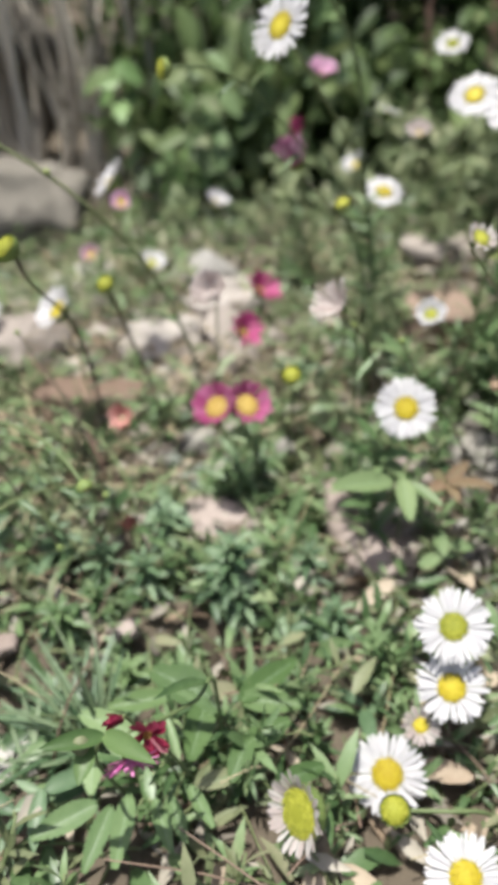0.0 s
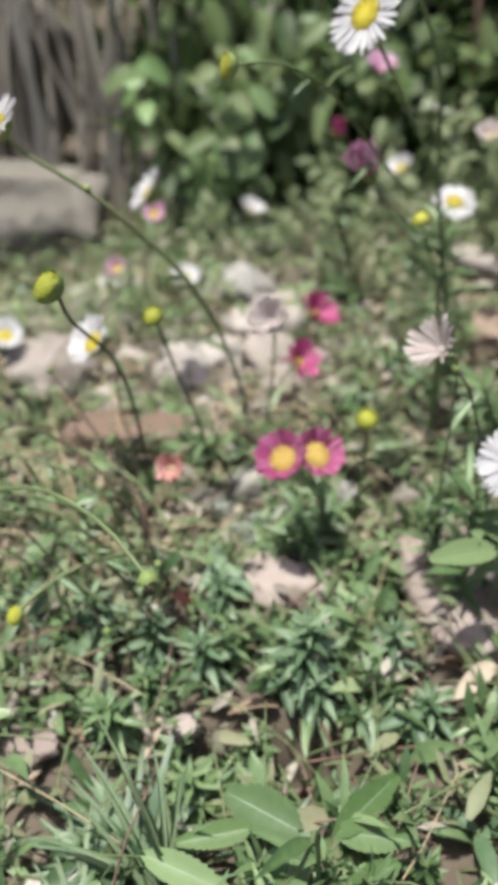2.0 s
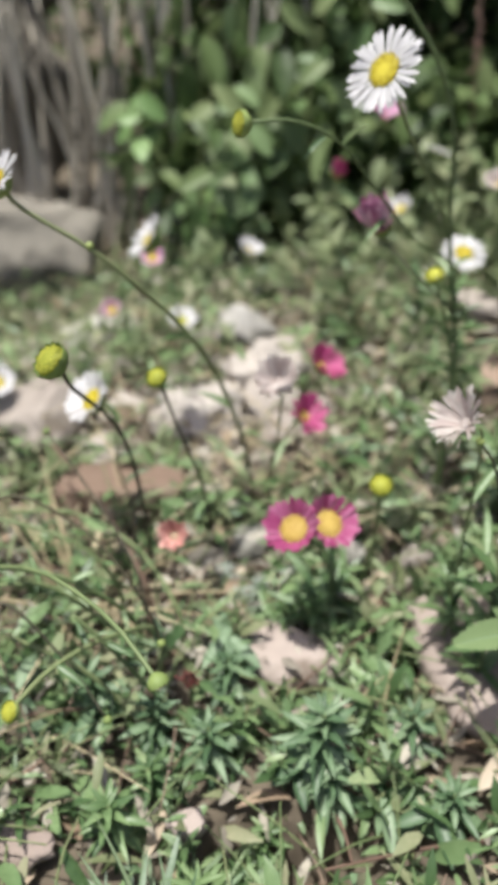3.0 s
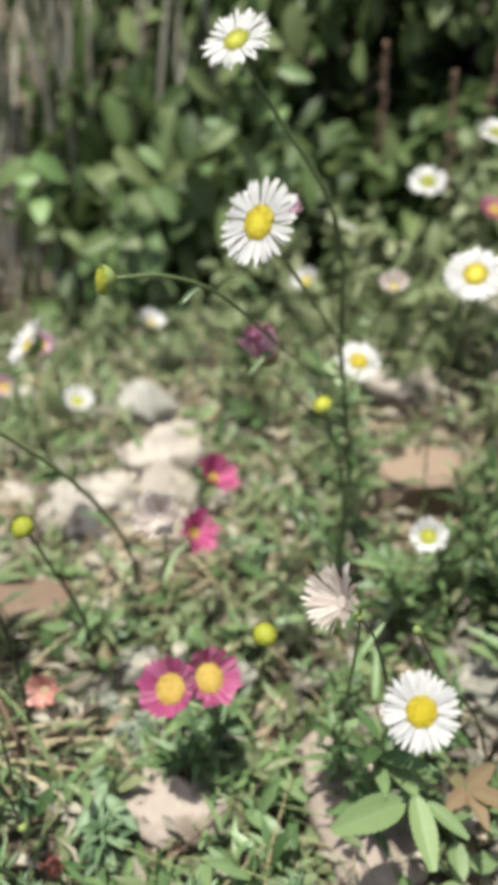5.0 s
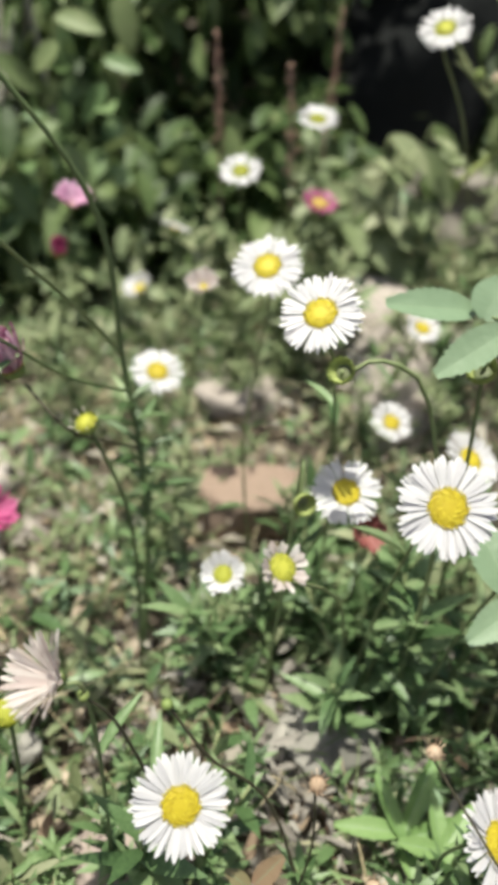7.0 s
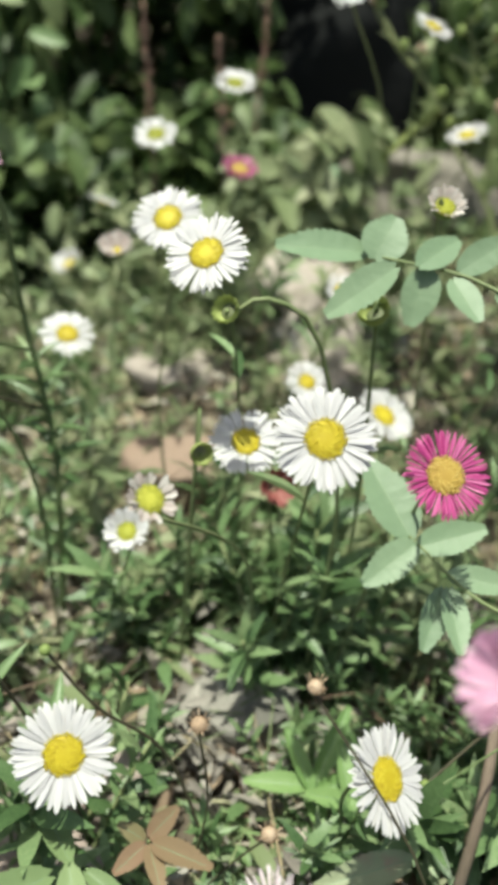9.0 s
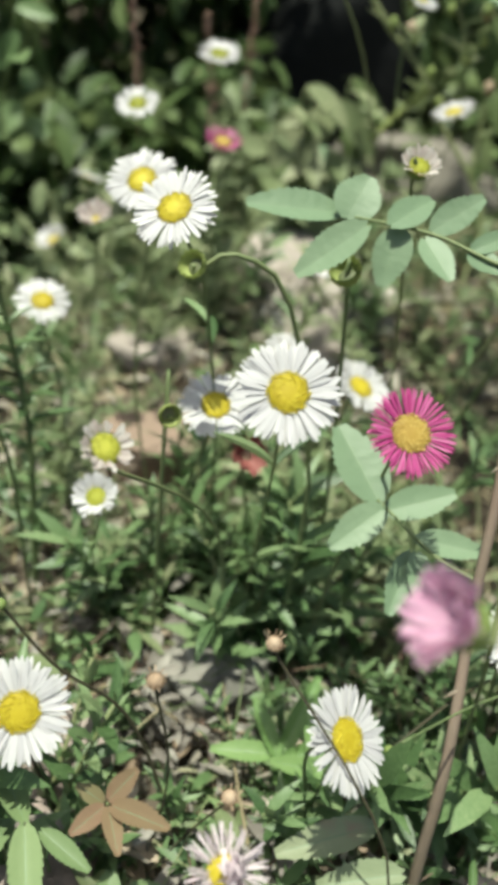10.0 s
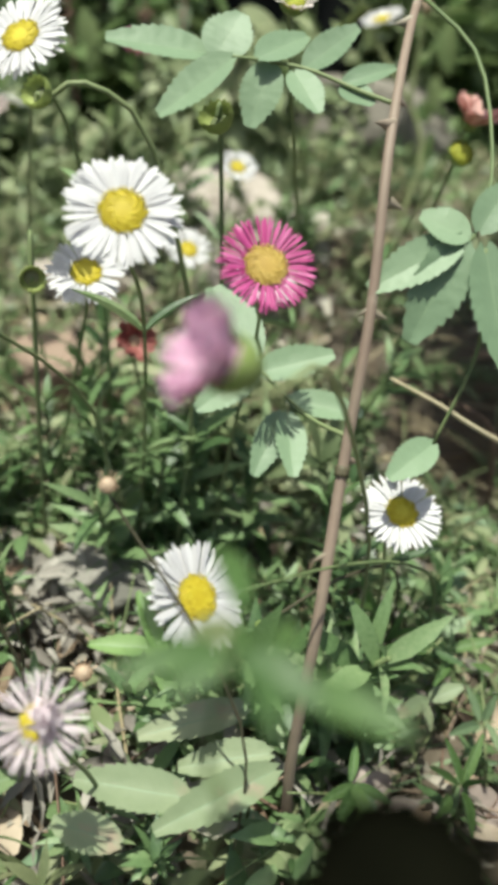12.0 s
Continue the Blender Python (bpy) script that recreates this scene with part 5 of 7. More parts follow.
def grass_tuft(x, y, count, long, seed, label, lean=(0, 0), mat=None, broad=1.0):
    r = np.random.default_rng(seed)
    base = on_ground(x, y)
    e = thing("grass_tuft", base, label, "grass")
    for k in range(count):
        a = r.uniform(0, 2 * math.pi)
        h = long * r.uniform(0.5, 1.1)
        out = np.array((math.cos(a) * 0.7 + lean[0], math.sin(a) * 0.7 + lean[1], r.uniform(0.2, 0.8)))
        q = np.array(base) + np.array((r.normal(0, 0.004), r.normal(0, 0.004), -0.001))
        build("grass_blade", *lay(blade(1.0, "grass", 8, 0.012, r.uniform(0.1, 0.5)), q, q + h * out / np.linalg.norm(out), (0, 0, 1), broad * r.uniform(0.0011, 0.0022)), mat or MAT_GRASS, e)


grass_tuft(-0.046, 0.130, 12, 0.030, 1, "tuft of grey-green grass blades leaning outwards", (-0.35, 0.25))
grass_tuft(-0.048, 0.134, 10, 0.028, 2, "small tuft of grey-green grass blades", (-0.2, 0.2))
grass_tuft(-0.052, 0.116, 22, 0.026, 8, "tuft of pale grey-green grass blades", (-0.3, 0.1))
grass_tuft(0.154, 0.185, 22, 0.030, 3, "tuft of bright green grass blades", (0, 0.1))
grass_tuft(0.139, 0.178, 14, 0.026, 4, "small tuft of bright green grass blades", (0, 0.1))
grass_tuft(0.083, 0.222, 9, 0.030, 5, "few upright bright green blades", (0, 0.0), MAT_YOUNG)
grass_tuft(0.060, 0.245, 9, 0.024, 6, "few upright bright green blades by a stone", (0, 0.0), MAT_YOUNG)
grass_tuft(-0.046, 0.126, 44, 0.030, 9, "fan of blue-green grass blades leaning outwards", (-0.45, 0.20), MAT_BLUELEAF, 1.6)
grass_tuft(-0.048, 0.130, 34, 0.028, 10, "fan of blue-green grass blades over pebbles", (-0.5, 0.1), MAT_BLUELEAF, 1.6)
grass_tuft(-0.082, 0.236, 34, 0.055, 12, "tuft of dry brown grass blades leaning over a brick", (0.35, 0.15), MAT_STRAW)
grass_tuft(-0.068, 0.232, 24, 0.045, 13, "tuft of dry straw-coloured grass blades", (0.25, 0.2), MAT_TWIG)
grass_tuft(-0.034, 0.141, 16, 0.020, 11, "few short fresh green blades", (0, 0.1), MAT_YOUNG)


def blade_fan():
    """A few curved blades that spring from one foot, some upright and some lying low."""
    r = np.random.default_rng(77)
    b = np.array((-0.04, 0.118, float(lie(-0.04, 0.118))))
    e = thing("grass_tuft", tuple(b), "tuft of thin curved grey-green grass blades", "grass")
    for k, tip in enumerate(((-0.054, 0.138, 0.03), (-0.049, 0.142, 0.034), (-0.052, 0.136, 0.026), (-0.038, 0.135, 0.028), (-0.036, 0.128, 0.024), (-0.056, 0.13, 0.022), (-0.057, 0.133, 0.026), (-0.042, 0.128, 0.03), (-0.067, 0.128, 0.016), (-0.046, 0.124, 0.022), (-0.037, 0.118, 0.03), (-0.034, 0.131, 0.026), (-0.073, 0.131, 0.01), (-0.065, 0.113, 0.01), (-0.06, 0.109, 0.01), (-0.048, 0.113, 0.01))):
        q = b + np.array((r.normal(0, 0.0012), r.normal(0, 0.0012), 0.004))
        build("grass_blade", *lay(blade(1.0, "grass", 9, 0.15, r.uniform(0.18, 0.32)), q, tip, (0.35, 0, 0.9), r.uniform(0.0017, 0.0024)), MAT_GRASS if k % 3 else MAT_BLUELEAF, e)


blade_fan()
CLEAR += [(-0.045, 0.130, 0.026), (-0.058, 0.112, 0.016), (-0.045, 0.130, 0.020), (-0.060, 0.122, 0.016)]


def leafy_spire(x, y, height, count, long, seed, mat, label):
    """An upright shoot closely set with narrow leaves, the lower ones drooping."""
    r = np.random.default_rng(seed + 700)
    b = on_ground(x, y)
    e = thing("leafy_spire", b, label, "weed", "upright leafy shoots in the bed")
    top = (x + r.normal(0, 0.002), y + r.normal(0, 0.002), b[2] + height)
    path = [tuple(b), ((x + top[0]) / 2, (y + top[1]) / 2, b[2] + 0.5 * height), top]
    stalk(e, path, 0.0008, 0.0005, None, 10)
    p = spline(path, 40)
    for k in range(count):
        t = k / (count - 1)
        q = p[int(10 + 29 * t)]
        a = 2.39996 * k
        ln = long * (1.0 - 0.55 * t) * r.uniform(0.8, 1.15)
        way = np.array((math.cos(a), math.sin(a), -0.35 + 1.35 * t + r.normal(0, 0.15)))
        build("leaf", *lay(blade(1.0, "lance", 6, 0.25, 0.3), q, q + ln * way / np.linalg.norm(way), (0, -0.2, 1), ln * r.uniform(0.2, 0.3)), mat, e)
    CLEAR.append((x, y, 0.6 * long))


leafy_spire(-0.0065, 0.1745, 0.0290, 44, 0.0150, 1, MAT_BLUELEAF, "upright shoot with dense blue-green leaves above a dark hole")
leafy_spire(-0.0010, 0.1690, 0.0160, 22, 0.0120, 2, MAT_BLUELEAF, "low shoot with blue-green leaves at the rim of a dark hole")
for k, (x, y, h, long) in enumerate(((-0.0555, 0.1590, 0.016, 0.013), (-0.0332, 0.1775, 0.020, 0.012), (-0.0640, 0.1960, 0.018, 0.013), (-0.0455, 0.1720, 0.014, 0.012), (-0.0490, 0.1835, 0.018, 0.012), (-0.0285, 0.2005, 0.018, 0.012), (-0.0130, 0.2240, 0.016, 0.012), (0.0030, 0.2330, 0.018, 0.012), (0.0172, 0.1790, 0.016, 0.012), (-0.0230, 0.1600, 0.014, 0.011), (0.0280, 0.1650, 0.014, 0.012))):
    leafy_spire(x, y, h, 26, long, 10 + k, MAT_BLUELEAF if k % 3 else MAT_LEAF, "short upright shoot with narrow blue-green leaves")
for k, (x, y) in enumerate(((0.0186, 0.2240), (0.0129, 0.2150), (0.0240, 0.2160), (-0.0339, 0.1430))):
    leafy_spire(x, y, 0.014, 24, 0.012, 30 + k, MAT_YOUNG, "short shoot with fresh green narrow leaves")
for k, (x, y) in enumerate(((-0.0260, 0.2440), (-0.0180, 0.2480), (-0.0100, 0.2445), (-0.0200, 0.2390), (-0.0320, 0.2500))):
    leafy_spire(x, y, 0.008, 26, 0.008, 40 + k, MAT_GREYLEAF, "low cushion of pale grey woolly leaves")


def feathery_stem(path, seed, mat, label, leaves=9, tip_bud=0.0):
    """A thin bowed stem with small narrow leaves along it and, at times, a bud at its end."""
    r = np.random.default_rng(seed + 4000)
    b = on_ground(*path[-1][:2])
    e = thing("feathery_stem", b, label, "stem", "leafy stems leaning out of the bed")
    line = [tuple(b), *path[::-1]]
    stalk(e, line, 0.00078, 0.00055, mat, 22)
    p = spline(line, 60)
    for k in range(leaves):
        q = p[int(8 + 44 * k / leaves)]
        a = r.uniform(0, 6.28)
        ln = r.uniform(0.005, 0.011)
        tip = q + ln * np.array((0.8 * math.cos(a), 0.8 * math.sin(a), r.uniform(-0.2, 0.8)))
        build("stem_leaf", *lay(blade(1.0, "lance", 5, 0.2, 0.15), q, tip, (0, -0.3, 1), ln * r.uniform(0.14, 0.24)), MAT_LEAF, e)
    if tip_bud:
        bud_head(e, tuple(p[-1]), tip_bud, (-0.5, -0.5, 0.6), MAT_LIME, seed)


for k, (path, mat, leaves, end) in enumerate((
        ([(-0.112, 0.203, 0.049), (-0.090, 0.202, 0.048), (-0.073, 0.204, 0.042), (-0.061, 0.207, 0.030), (-0.055, 0.211, 0.015)], MAT_STEM, 7, 0),
        ([(-0.110, 0.199, 0.044), (-0.090, 0.200, 0.043), (-0.077, 0.205, 0.038), (-0.065, 0.206, 0.025), (-0.057, 0.209, 0.010)], MAT_STEM, 9, 0.0045),
        ([(-0.093, 0.285, 0.030), (-0.072, 0.254, 0.030), (-0.056, 0.229, 0.020), (-0.054, 0.227, 0.008)], MAT_TWIG, 2, 0),
        ([(-0.112, 0.234, 0.039), (-0.094, 0.230, 0.040), (-0.073, 0.225, 0.035), (-0.062, 0.223, 0.020)], MAT_STEM, 6, 0),
        ([(-0.104, 0.189, 0.041), (-0.088, 0.189, 0.038), (-0.068, 0.189, 0.025), (-0.057, 0.189, 0.008)], MAT_STEM, 10, 0),
        ([(-0.066, 0.186, 0.047), (-0.060, 0.185, 0.040), (-0.054, 0.185, 0.030), (-0.047, 0.189, 0.010)], MAT_STEM, 8, 0),
        ([(-0.075, 0.160, 0.045), (-0.069, 0.174, 0.042), (-0.060, 0.189, 0.035), (-0.049, 0.206, 0.020)], MAT_STEM, 5, 0.0048),
        ([(-0.100, 0.249, 0.028), (-0.077, 0.243, 0.032), (-0.057, 0.234, 0.025), (-0.044, 0.220, 0.012)], MAT_STEM, 6, 0))):
    feathery_stem(path, k, mat, "thin bowed green stem with a few narrow leaves" if mat is MAT_STEM else "thin bare reddish-brown stem leaning over dry grass", leaves, end)


def arching_blade(points, radius, mat, name, label):
    b = on_ground(*points[0][:2])
    e = thing(name, b, label, "grass")
    stalk(e, [tuple(b), *points[1:]], radius, 0.4 * radius, mat, 18)


arching_blade([(0.224, 0.222, 0), (0.207, 0.222, 0.045), (0.1784, 0.2250, 0.0650), (0.1634, 0.2350, 0.0710)], 0.0009, MAT_STRAW, "dry_grass_blade", "pale dry grass blade arching beside the rose cane")
arching_blade([(0.236, 0.268, 0), (0.226, 0.268, 0.028), (0.2148, 0.2700, 0.0393), (0.1934, 0.2700, 0.0486)], 0.0008, MAT_TWIG, "dry_grass_blade", "brownish dry grass blade over the dark hollow")
arching_blade([(0.172, 0.204, 0), (0.166, 0.199, 0.035), (0.1501, 0.1900, 0.0536), (0.1300, 0.181, 0.0640), (0.1096, 0.1720, 0.0699)], 0.0005, MAT_STEM, "thin_green_stem", "thin bare green stem crossing the rose cane")


SEED = bpy.data.meshes.new("seed")
SEED.from_pydata([(0.8 * q[0], 0.8 * q[1], 1.5 * q[2]) for q in BALL1[0]], [], BALL1[1])
SEED.materials.append(MAT_SPIKE)
SEED.shade_smooth()


def seed_spike(x, y, height, lean, label, seed):
    r = np.random.default_rng(seed)
    b = on_ground(x, y)
    e = thing("seed_spike", b, label, "weed", "seed spikes before the hedge")
    path = [tuple(b), (x + 0.3 * lean, y, b[2] + 0.5 * height), (x + lean, y, b[2] + height)]
    stalk(e, path, 0.0009, 0.0005, MAT_SPIKE)
    p = spline(path, 60)
    n = 90
    idx = (32 + 27 * r.random(n) ** 0.85).astype(int)
    pl = p[np.clip(idx, 0, 59)] + r.normal(0, 1, (n, 3)) * np.array((0.0014, 0.0014, 0.0035)) * np.clip((63 - idx) / 20, 0.3, 1.3)[:, None]
    for q in pl:
        o = new("seed", SEED)
        o.matrix_basis = Matrix.Translation(q) @ pose(0, 0, 0, *r.uniform(0, 360, 3)) @ Matrix.Scale(r.uniform(0.0005, 0.0011), 4)
        hang(o, e)


seed_spike(0.123, 0.565, 0.150, -0.010, "reddish-brown dry seed spike of a weed", 1)
seed_spike(0.163, 0.550, 0.128, -0.012, "reddish dock spike with dry seeds", 2)
seed_spike(0.178, 0.560, 0.150, 0.002, "slender reddish dock spike", 3)


def leafy_weed(x, y, height, count, long, seed, label, mat, wide=0.4, kind="ovate"):
    """An upright weed: a stem with opposite leaves."""
    r = np.random.default_rng(seed)
    b = on_ground(x, y)
    e = thing("leafy_weed", b, label, "weed", "weeds before the hedge")
    top = (x + r.normal(0, 0.012), y + r.normal(0, 0.012), b[2] + height)
    path = [tuple(b), ((x + top[0]) / 2 + r.normal(0, 0.004), (y + top[1]) / 2, b[2] + 0.55 * height), top]
    stalk(e, path, 0.0010, 0.0005)
    p = spline(path, 40)
    for k in range(count):
        q = p[int(6 + 33 * k / count)]
        a = 2.4 * k + r.normal(0, 0.4)
        ln = long * r.uniform(0.7, 1.15) * (1 - 0.35 * k / count)
        tip = q + ln * np.array((0.8 * math.cos(a), 0.8 * math.sin(a) - 0.2, r.uniform(-1.0, 0.3)))
        build("leaf", *lay(blade(1.0, kind, 8, 0.12, 0.2), q + r.normal(0, 0.004, 3), tip, (r.normal(0, 0.3), -0.4, 0.8), ln * wide * r.uniform(0.9, 1.5)), mat, e)
    return e


for k, (x, y, h, n, ln) in enumerate(((0.205, 0.500, 0.085, 12, 0.026), (0.185, 0.520, 0.080, 12, 0.024), (0.225, 0.525, 0.09, 12, 0.026), (0.168, 0.500, 0.06, 10, 0.02), (0.145, 0.520, 0.06, 10, 0.022), (0.105, 0.530, 0.07, 11, 0.022),
                                      (0.075, 0.545, 0.06, 10, 0.022), (0.045, 0.540, 0.05, 10, 0.022), (0.24, 0.46, 0.06, 10, 0.02), (0.26, 0.50, 0.07, 10, 0.022), (0.13, 0.47, 0.05, 10, 0.018), (-0.045, 0.515, 0.045, 9, 0.018), (-0.01, 0.545, 0.05, 9, 0.02), (0.09, 0.545, 0.085, 12, 0.024), (0.12, 0.535, 0.075, 12, 0.022), (0.15, 0.535, 0.08, 12, 0.022), (0.06, 0.52, 0.06, 11, 0.02), (0.10, 0.505, 0.05, 11, 0.018), (0.135, 0.50, 0.055, 11, 0.018), (0.025, 0.525, 0.055, 10, 0.02), (0.17, 0.535, 0.085, 12, 0.024))):
    leafy_weed(x, y, h, n + 10, ln * 0.82, 40 + k, "upright weed with soft grey-green pointed leaves", MAT_WEED, 0.58)


def branched_weed():
    b = on_ground(0.262, 0.43)
    e = thing("branched_weed", b, "open branching weed with small buds and narrow leaves", "weed")
    lines = [[(0.2763, 0.4429, 0.0789), (0.2693, 0.4532, 0.1014), (0.2547, 0.4658, 0.1224), (0.2465, 0.4725, 0.1392), (0.2357, 0.4792, 0.1525), (0.2262, 0.4843, 0.1613), (0.2155, 0.4894, 0.1747), (0.2112, 0.4912, 0.1828)],
             [(0.2446, 0.469, 0.1396), (0.2361, 0.4722, 0.1295), (0.2237, 0.476, 0.115)],
             [(0.2465, 0.4725, 0.1392), (0.2527, 0.4696, 0.1436), (0.258, 0.467, 0.1484), (0.2629, 0.4649, 0.1582), (0.2645, 0.4644, 0.1725)],
             [(0.26, 0.4705, 0.1481), (0.2591, 0.4719, 0.1621), (0.255, 0.4745, 0.1734), (0.256, 0.4739, 0.185)],
             [(0.2357, 0.4792, 0.1525), (0.2375, 0.4787, 0.159), (0.2349, 0.4802, 0.163)],
             [(0.2465, 0.4725, 0.1392), (0.2509, 0.4693, 0.132), (0.2515, 0.4691, 0.1331)],
             [(0.2693, 0.4532, 0.1014), (0.2704, 0.4569, 0.1248), (0.2708, 0.4589, 0.1424)]]
    lines[0].insert(0, tuple(b))
    r = np.random.default_rng(3)
    for k, path in enumerate(lines):
        stalk(e, path, 0.0012 if k == 0 else 0.0022 if k == 1 else 0.0013, 0.0014 if k < 2 else 0.0008, MAT_CUP if k == 1 else MAT_STEM, 20, "stem" if k == 0 else "branch")
        p = spline(path, 24)
        for q in p[9 if k == 0 else 4::3 if k < 4 else 5]:
            a = r.uniform(0, 6.28)
            tip = q + r.uniform(0.008, 0.015) * np.array((math.cos(a), 0.5 * math.sin(a), 0.55))
            build("leaf", *lay(blade(1.0, "lance", 5, 0.2, 0.1), q, tip, (0, -0.2, 1), 0.0050), MAT_WEED, e)
        build("bud", BALL3[0] * np.array((0.0024, 0.0024, 0.0032)) + p[-1], BALL3[1], MAT_CALYX if k % 2 else MAT_ORANGE, e)
        if k in (0, 2, 3):
            for q in p[12::5]:
                build("bud", BALL3[0] * np.array((0.0020, 0.0020, 0.0028)) + q + np.array((r.normal(0, 0.003), -0.002, 0.004)), BALL3[1], MAT_CALYX, e)


branched_weed()

# ---- hedge and dry stems behind ----
OVATE = blade(0.62, "ovate", 5, 0.3, 0.18)


def hedge():
    r = np.random.default_rng(17)
    e = thing("hedge", on_ground(0.2, 0.78), "dense leafy green hedge with dark gaps between leaves", "shrub")
    centres = []
    for k in range(760):
        x = r.uniform(-0.16, 0.75) if k % 6 else r.uniform(-0.9, 1.4)
        z = 0.02 + 0.40 * r.random() ** 1.2
        y = 0.575 + 0.38 * z + abs(r.normal(0, 0.055)) + 0.03 * math.sin(13 * x + 9 * z)
        if 0.215 < x < 0.33 and z < 0.24 and y < 0.80:
            continue
        if x < -0.105:
            continue
        if noise.noise(Vector((9 * x, 9 * z + 4, 1.5))) > 0.05:
            continue
        centres.append((x, y, max(z, float(lie(x, y)) + 0.01)))
    for x in np.linspace(-0.1, 0.75, 14):
        px, py = x + r.normal(0, 0.015), 0.76 + r.normal(0, 0.03)
        build("woody_stem", *tube([(px, py, float(lie(px, py)) - 0.01), (px + r.normal(0, 0.02), py, 0.2), (px + r.normal(0, 0.04), py + r.normal(0, 0.03), 0.46)], 0.0025, 0.001, 6, 12, 0.1), MAT_TWIG, e)
    c = np.array(centres)
    n = 15
    pl = np.repeat(c, n, 0) + r.normal(0, 1, (len(c) * n, 3)) * np.array((0.022, 0.018, 0.020))
    pl = pl[pl[:, 0] > -0.11]
    m = len(pl)
    build("foliage", *strew(OVATE, pl, r.normal(180, 70, m), r.normal(-58, 24, m), r.normal(0, 30, m), r.uniform(0.013, 0.034, m), r.uniform(0.8, 1.25, m)), MAT_HEDGE, e)
    pl = np.stack([r.uniform(-1.0, 1.5, 16000), r.uniform(0.70, 1.3, 16000), r.uniform(0.0, 0.6, 16000)], 1)
    low = np.stack([r.uniform(-0.10, 0.6, 4200), r.uniform(0.575, 0.74, 4200), np.zeros(4200)], 1)
    low[:, 2] = lie(low[:, 0], low[:, 1]) + 0.10 * r.random(4200) ** 1.5
    pl = np.concatenate([pl, low])
    hide = (pl[:, 0] > 0.208) & (pl[:, 0] < 0.36) & (pl[:, 1] < 0.82) & (pl[:, 2] < 0.26) & ((pl[:, 1] < 0.70) | (r.random(len(pl)) < 0.8))
    pl = pl[~(hide | ((pl[:, 0] < -0.07) & (pl[:, 0] > -0.5) & (pl[:, 1] < 0.92)))]
    m = len(pl)
    # top: leaves above the view, added to shade the hedge's inside
    top = np.stack([r.uniform(-0.10, 0.9, 12000), r.uniform(0.74, 1.10, 12000), r.uniform(0.40, 0.58, 12000)], 1)
    back = np.stack([r.uniform(0.0, 0.7, 9000), r.uniform(0.84, 1.0, 9000), r.uniform(0.0, 0.45, 9000)], 1)
    pl = np.concatenate([pl, top, back])
    m = len(pl)
    build("inner_foliage", *strew(OVATE, pl, r.uniform(0, 360, m), r.normal(-14, 30, m), r.normal(0, 25, m), r.uniform(0.02, 0.036, m)), MAT_HEDGE, e)


hedge()


def dry_stems():
    r = np.random.default_rng(23)
    for k in range(64):
        x, y = r.uniform(-0.27, -0.06), r.uniform(0.60, 0.66)
        if k > 52:
            x, y = r.uniform(-0.05, 0.02), 0.66
        b = on_ground(x, y)
        e = thing("bare_shrub", b, "upright bare grey-brown woody stem before the hedge", "shrub", "dry stems before the hedge")
        h = r.uniform(0.16, 0.30)
        path = [tuple(b), (x + r.normal(0, 0.01), y + r.normal(0, 0.01), b[2] + 0.4 * h), (x + r.normal(0, 0.018), y + r.normal(0, 0.015), b[2] + h)]
        v, f = tube(path, r.uniform(0.0014, 0.0034), 0.001, 6, 14, 0.16)
        build("stem", v, f, MAT_WOOD, e)


dry_stems()


def broad_shoot(x, y, z0, seed, label, n=7, long=0.03, mat=None):
    r = np.random.default_rng(seed)
    b = on_ground(x, y)
    e = thing("broad_leaf_shoot", b, label, "shrub shoot")
    top = (x + 0.01, y - 0.015, z0)
    stalk(e, [tuple(b), (x, y, z0 * 0.6), top], 0.0012, 0.0006)
    for k in range(n):
        a = 2.4 * k
        q = np.array(top) + np.array((0, 0, -0.012 * k))
        tip = q + long * r.uniform(0.8, 1.1) * np.array((0.7 * math.cos(a), -0.4 + 0.4 * math.sin(a), r.uniform(-0.95, 0.1)))
        build("leaf", *lay(blade(1.0, "ovate", 8, 0.25, 0.15), q, tip, (r.normal(0, 0.3), -0.8, 0.6), long * r.uniform(0.5, 0.75)), mat or MAT_HEDGE, e)


broad_shoot(-0.104, 0.590, 0.094, 1, "shoot with bright green broad leaves among dry stems", 2, 0.024, MAT_FRESH)
broad_shoot(-0.038, 0.585, 0.105, 11, "shoot with light green heart-shaped leaves in the hedge", 6, 0.026, MAT_YOUNG)
broad_shoot(-0.045, 0.585, 0.065, 12, "shoot with light green toothed leaves in the hedge", 5, 0.026, MAT_YOUNG)
broad_shoot(0.000, 0.590, 0.120, 13, "shoot with light green leaves in the hedge", 5, 0.024, MAT_YOUNG)
broad_shoot(-0.072, 0.585, 0.045, 14, "low shoot with light green leaves beside dry stems", 5, 0.022, MAT_YOUNG)
broad_shoot(0.045, 0.600, 0.150, 15, "shoot with light green leaves high in the hedge", 6, 0.026, MAT_YOUNG)
broad_shoot(0.200, 0.535, 0.125, 16, "shoot with soft grey-green leaves before the dark hollow", 7, 0.022, MAT_ROSE)
broad_shoot(0.218, 0.540, 0.135, 17, "shoot with soft grey-green leaves beside the dark hollow", 7, 0.024, MAT_HEDGE)
broad_shoot(0.180, 0.545, 0.120, 18, "shoot with soft grey-green leaves under dock spikes", 7, 0.022, MAT_HEDGE)


